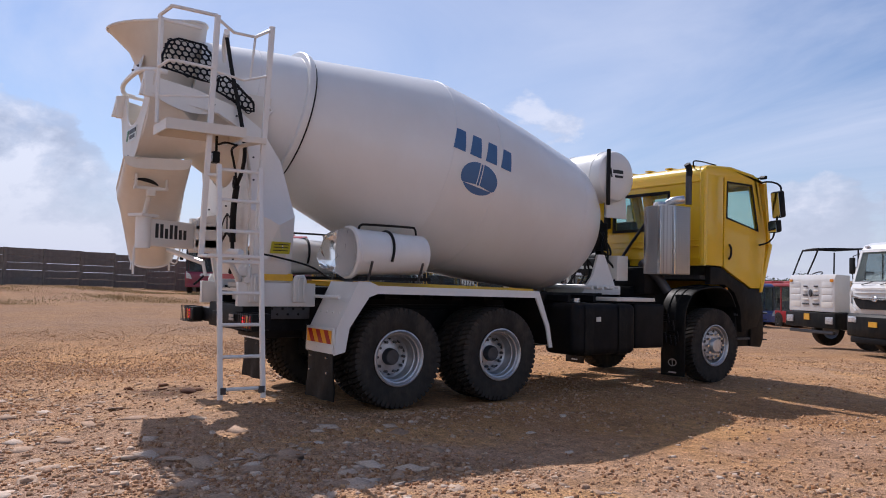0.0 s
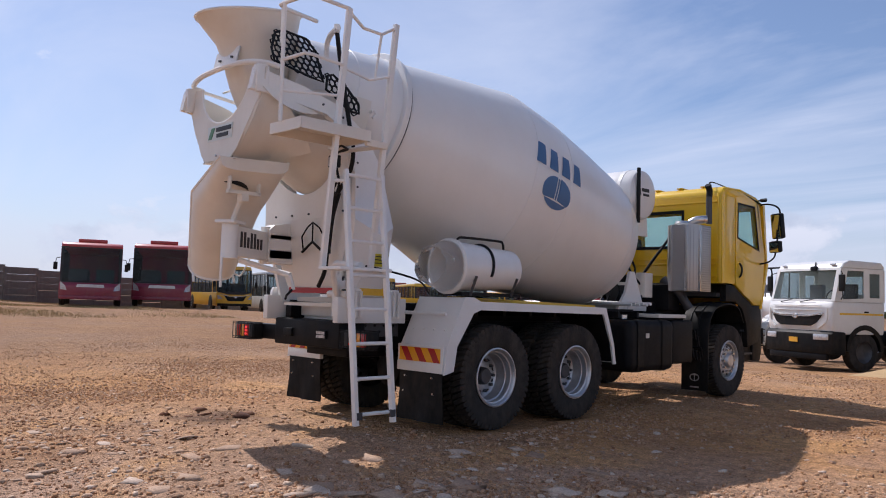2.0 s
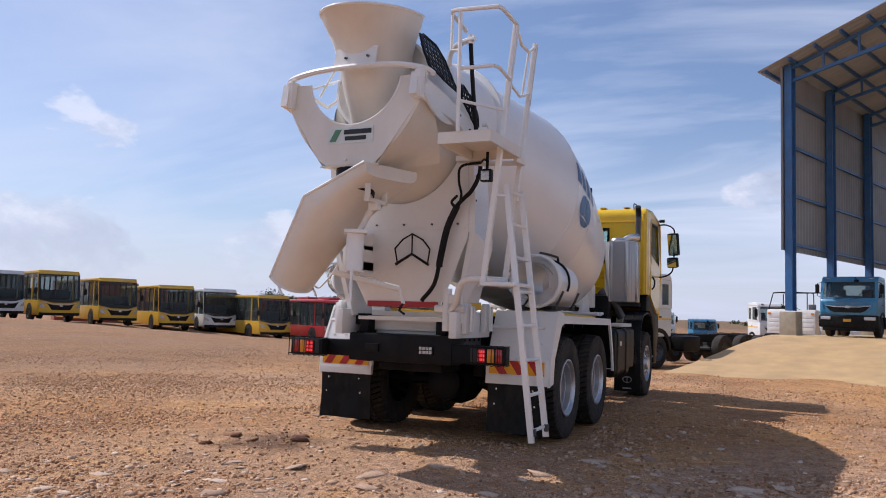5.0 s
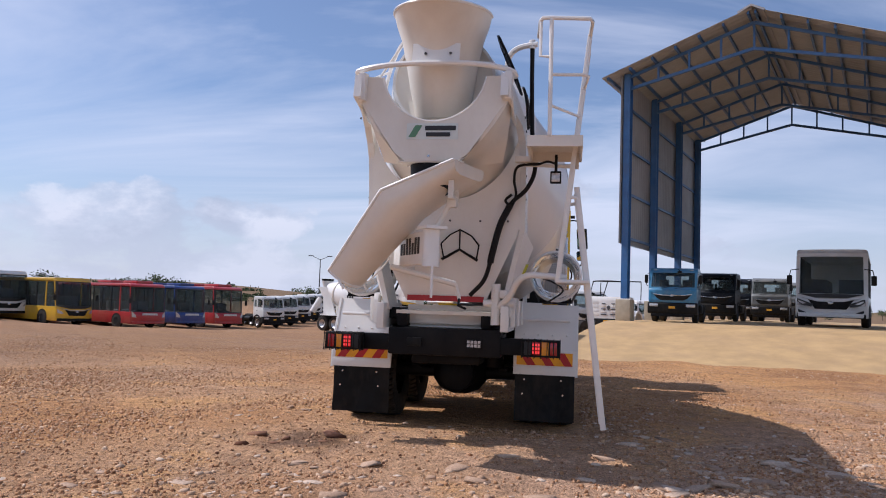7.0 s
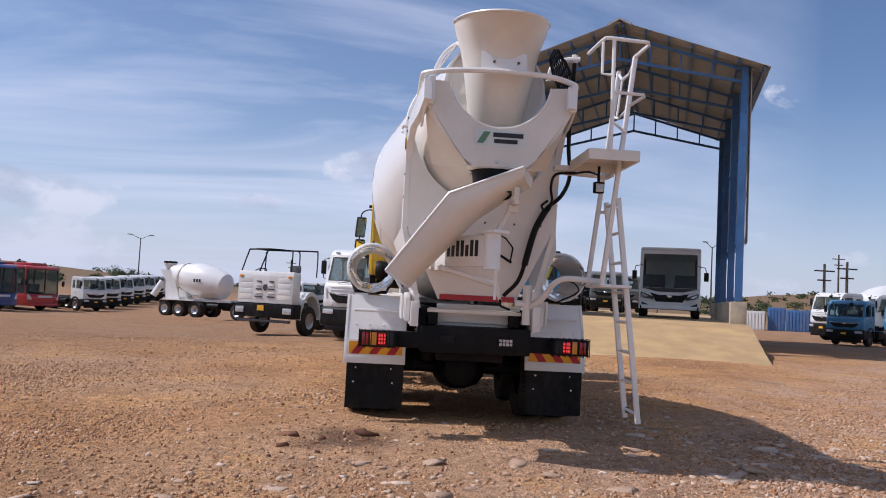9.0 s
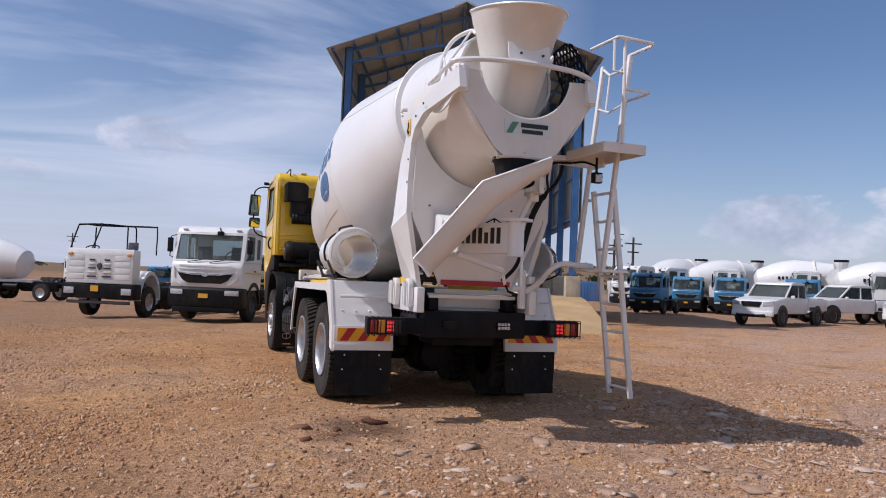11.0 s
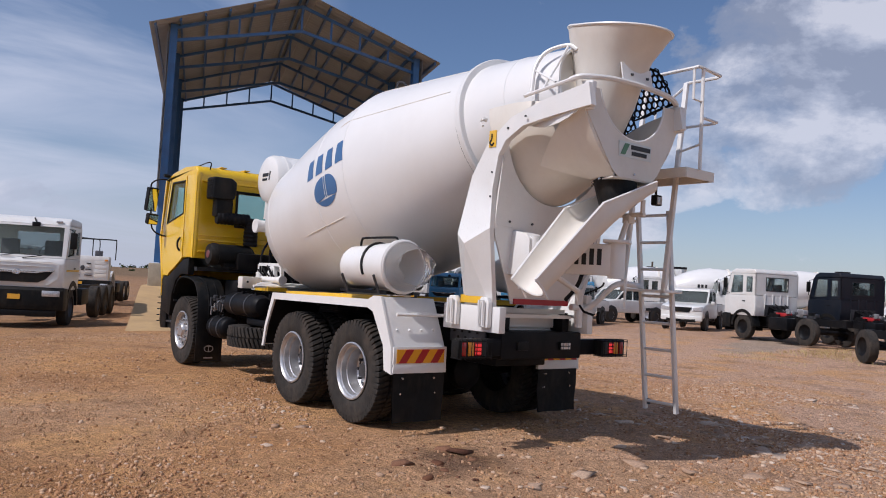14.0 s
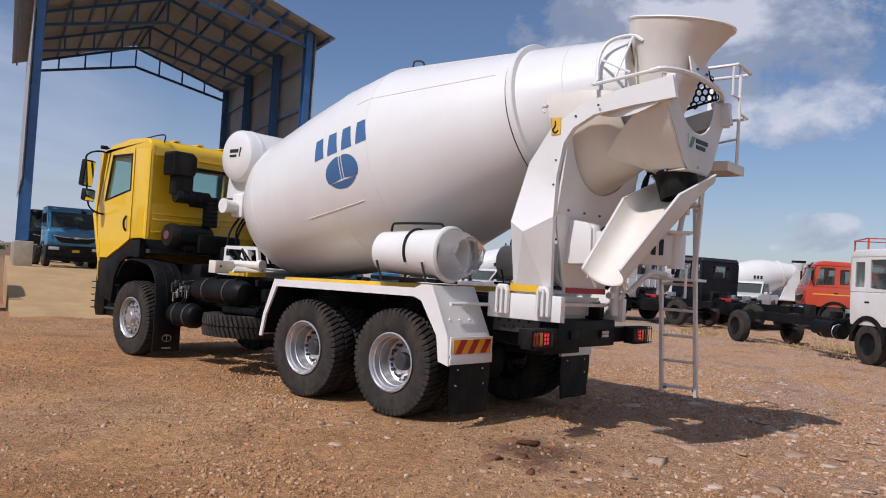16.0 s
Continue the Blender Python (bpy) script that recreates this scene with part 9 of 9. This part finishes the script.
def grass_patch(label, count, box, tall, seed, colour):
    g = np.random.default_rng(seed)
    x, y = g.uniform(box[0], box[1], count * 3), g.uniform(box[2], box[3], count * 3)
    keep = g.uniform(0, 1, count * 3) < patchy(x * 0.7, y * 0.7) ** 3
    x, y = x[keep][:count], y[keep][:count]
    n = len(x)
    h = tall * g.uniform(0.35, 1.0, n)
    a = g.uniform(0, 6.28, n)
    w = 0.008 + 0.012 * g.uniform(0, 1, n)
    lean = g.normal(0, 0.35, (n, 2)) * h[:, None]
    z = land(x, y) - 0.03
    p0 = np.stack((x - w * np.cos(a), y - w * np.sin(a), z), -1)
    p1 = np.stack((x + w * np.cos(a), y + w * np.sin(a), z), -1)
    p2 = np.stack((x + lean[:, 0], y + lean[:, 1], z + h), -1)
    pts = np.stack((p0, p1, p2), 1).reshape(-1, 3)
    me = bpy.data.meshes.new("dry_grass")
    me.from_pydata(pts.tolist(), [], [(3 * k, 3 * k + 1, 3 * k + 2) for k in range(n)])
    me.materials.append(colour)
    return tagged(new("dry_grass", me), label, "grass", kind="stuff")


STRAW = stone_material("dry straw grass", [(0.0, (0.30, 0.20, 0.09)), (0.5, (0.46, 0.33, 0.15)), (1.0, (0.58, 0.45, 0.24))])
grass_patch("dry straw-coloured grass along the boundary wall", 42000, (-46, -26, -18, 13), 0.13, 11, STRAW)
grass_patch("dry straw-coloured grass beside the chassis cabs", 11000, (15, 27, -3, 7), 0.13, 12, STRAW)

LEAF = stone_material("dusty dark leaves", [(0.0, (0.03, 0.05, 0.02)), (0.6, (0.06, 0.085, 0.035)), (1.0, (0.10, 0.12, 0.06))])
BARK = mat("grey brown bark", (0.12, 0.085, 0.06), 0.95, var=0.3, bump=0.5, grain=20)


def tree(m, seed):
    b = thing("tree", "small dusty green tree far off", "tree", "far trees", m)
    g = random.Random(seed)
    s = Shape()
    s.tube([(0, 0, -0.3), (0.1, 0.05, 1.2), (0.0, 0.1, 2.2)], 0.2, 7, ends=[0.26, 0.18, 0.12])
    tips = []
    for k in range(6):
        a = 1.05 * k + g.uniform(-0.3, 0.3)
        tip = Vector((1.6 * math.cos(a), 1.6 * math.sin(a), 3.2 + g.uniform(-0.5, 0.9)))
        s.tube([(0, 0.1, 2.0), tip * 0.5 + Vector((0, 0, 1.1)), tip], 0.07, 5, ends=[0.10, 0.06, 0.03])
        tips.append(tip)
    part("trunk", s, BARK, b)
    verts, faces = [], []
    for k in range(520):
        c = g.choice(tips + [Vector((0, 0, 3.8)), Vector((0.3, -0.2, 3.2))]) + Vector((g.gauss(0, 0.55), g.gauss(0, 0.55), g.gauss(0, 0.42)))
        u = Vector((g.gauss(0, 1), g.gauss(0, 1), g.gauss(0, 1))).normalized()
        v = u.orthogonal().normalized()
        q = g.uniform(0.12, 0.26)
        n = len(verts)
        verts += [c - u * q, c + v * q * 0.6, c + u * q, c - v * q * 0.6]
        faces.append((n, n + 1, n + 2, n + 3))
    me = bpy.data.meshes.new("crown")
    me.from_pydata([tuple(p) for p in verts], [], faces)
    me.materials.append(LEAF)
    o = new("crown", me)
    o.parent = b
    return b


g = random.Random(77)
first = tree(Matrix.Translation((-98.0, 184.0, float(land(-98, 184)))), 1)
second = tree(Matrix.Translation((-70.0, 206.0, float(land(-70, 206)))), 2)
for k in range(60):
    if k >= 46:
        a, d = radians(g.uniform(-44, -28)), g.uniform(150, 260)
    elif k < 20:
        a, d = radians(g.uniform(-48, -12)), g.uniform(190, 460)
    elif k < 36:
        a, d = radians(g.uniform(20, 48)), g.uniform(180, 460)
    else:
        a, d = radians(g.uniform(48, 78)), g.uniform(150, 260)
    x, y = d * math.sin(a), d * math.cos(a)
    m = Matrix.Translation((x, y, float(land(x, y)) - 0.2)) @ Matrix.Rotation(g.uniform(0, 6), 4, "Z")
    c = copy_thing(first if k % 2 else second, m)
    c.scale = [g.uniform(0.8, 1.5) * (0.7 if k >= 46 else 1.0)] * 3


def far_scrub(label, spans, seed):
    """Bushes and clumps on the far rises, as one mesh of many small leaves."""
    g = np.random.default_rng(seed)
    centres, sizes = [], []
    for a0, a1, d0, d1, count in spans:
        a, d = np.radians(g.uniform(a0, a1, count)), g.uniform(d0, d1, count)
        x, y = d * np.sin(a), d * np.cos(a)
        r = g.uniform(0.6, 1.0, count) * d * 0.0042
        centres.append(np.stack((x, y, land(x, y) + r * 0.4), -1))
        sizes.append(r)
    c, r = np.concatenate(centres), np.concatenate(sizes)
    leaves = 34
    n = len(c) * leaves
    spread = g.normal(0, 0.5, (len(c), leaves, 3)) * np.array((1.5, 1.5, 0.75))
    p = (c[:, None] + spread * r[:, None, None]).reshape(-1, 3)
    q = np.repeat(r, leaves)[:, None] * g.uniform(0.25, 0.5, (n, 1))
    u = g.normal(0, 1, (n, 3))
    u = u / np.linalg.norm(u, axis=1, keepdims=True)
    v = np.cross(u, g.normal(0, 1, (n, 3)))
    v = v / np.linalg.norm(v, axis=1, keepdims=True)
    pts = np.stack((p - u * q, p + v * q * 0.7, p + u * q, p - v * q * 0.7), 1).reshape(-1, 3)
    me = bpy.data.meshes.new("scrub")
    me.from_pydata(pts.tolist(), [], np.arange(4 * n).reshape(-1, 4).tolist())
    me.materials.append(LEAF)
    return tagged(new("scrub", me), label, "bushes", kind="stuff")


far_scrub("dusty dark bushes scattered on the far rises", [(-47, -22, 330, 560, 420), (22, 46, 330, 620, 300), (-20, 20, 420, 700, 120), (46, 80, 260, 520, 160)], 31)
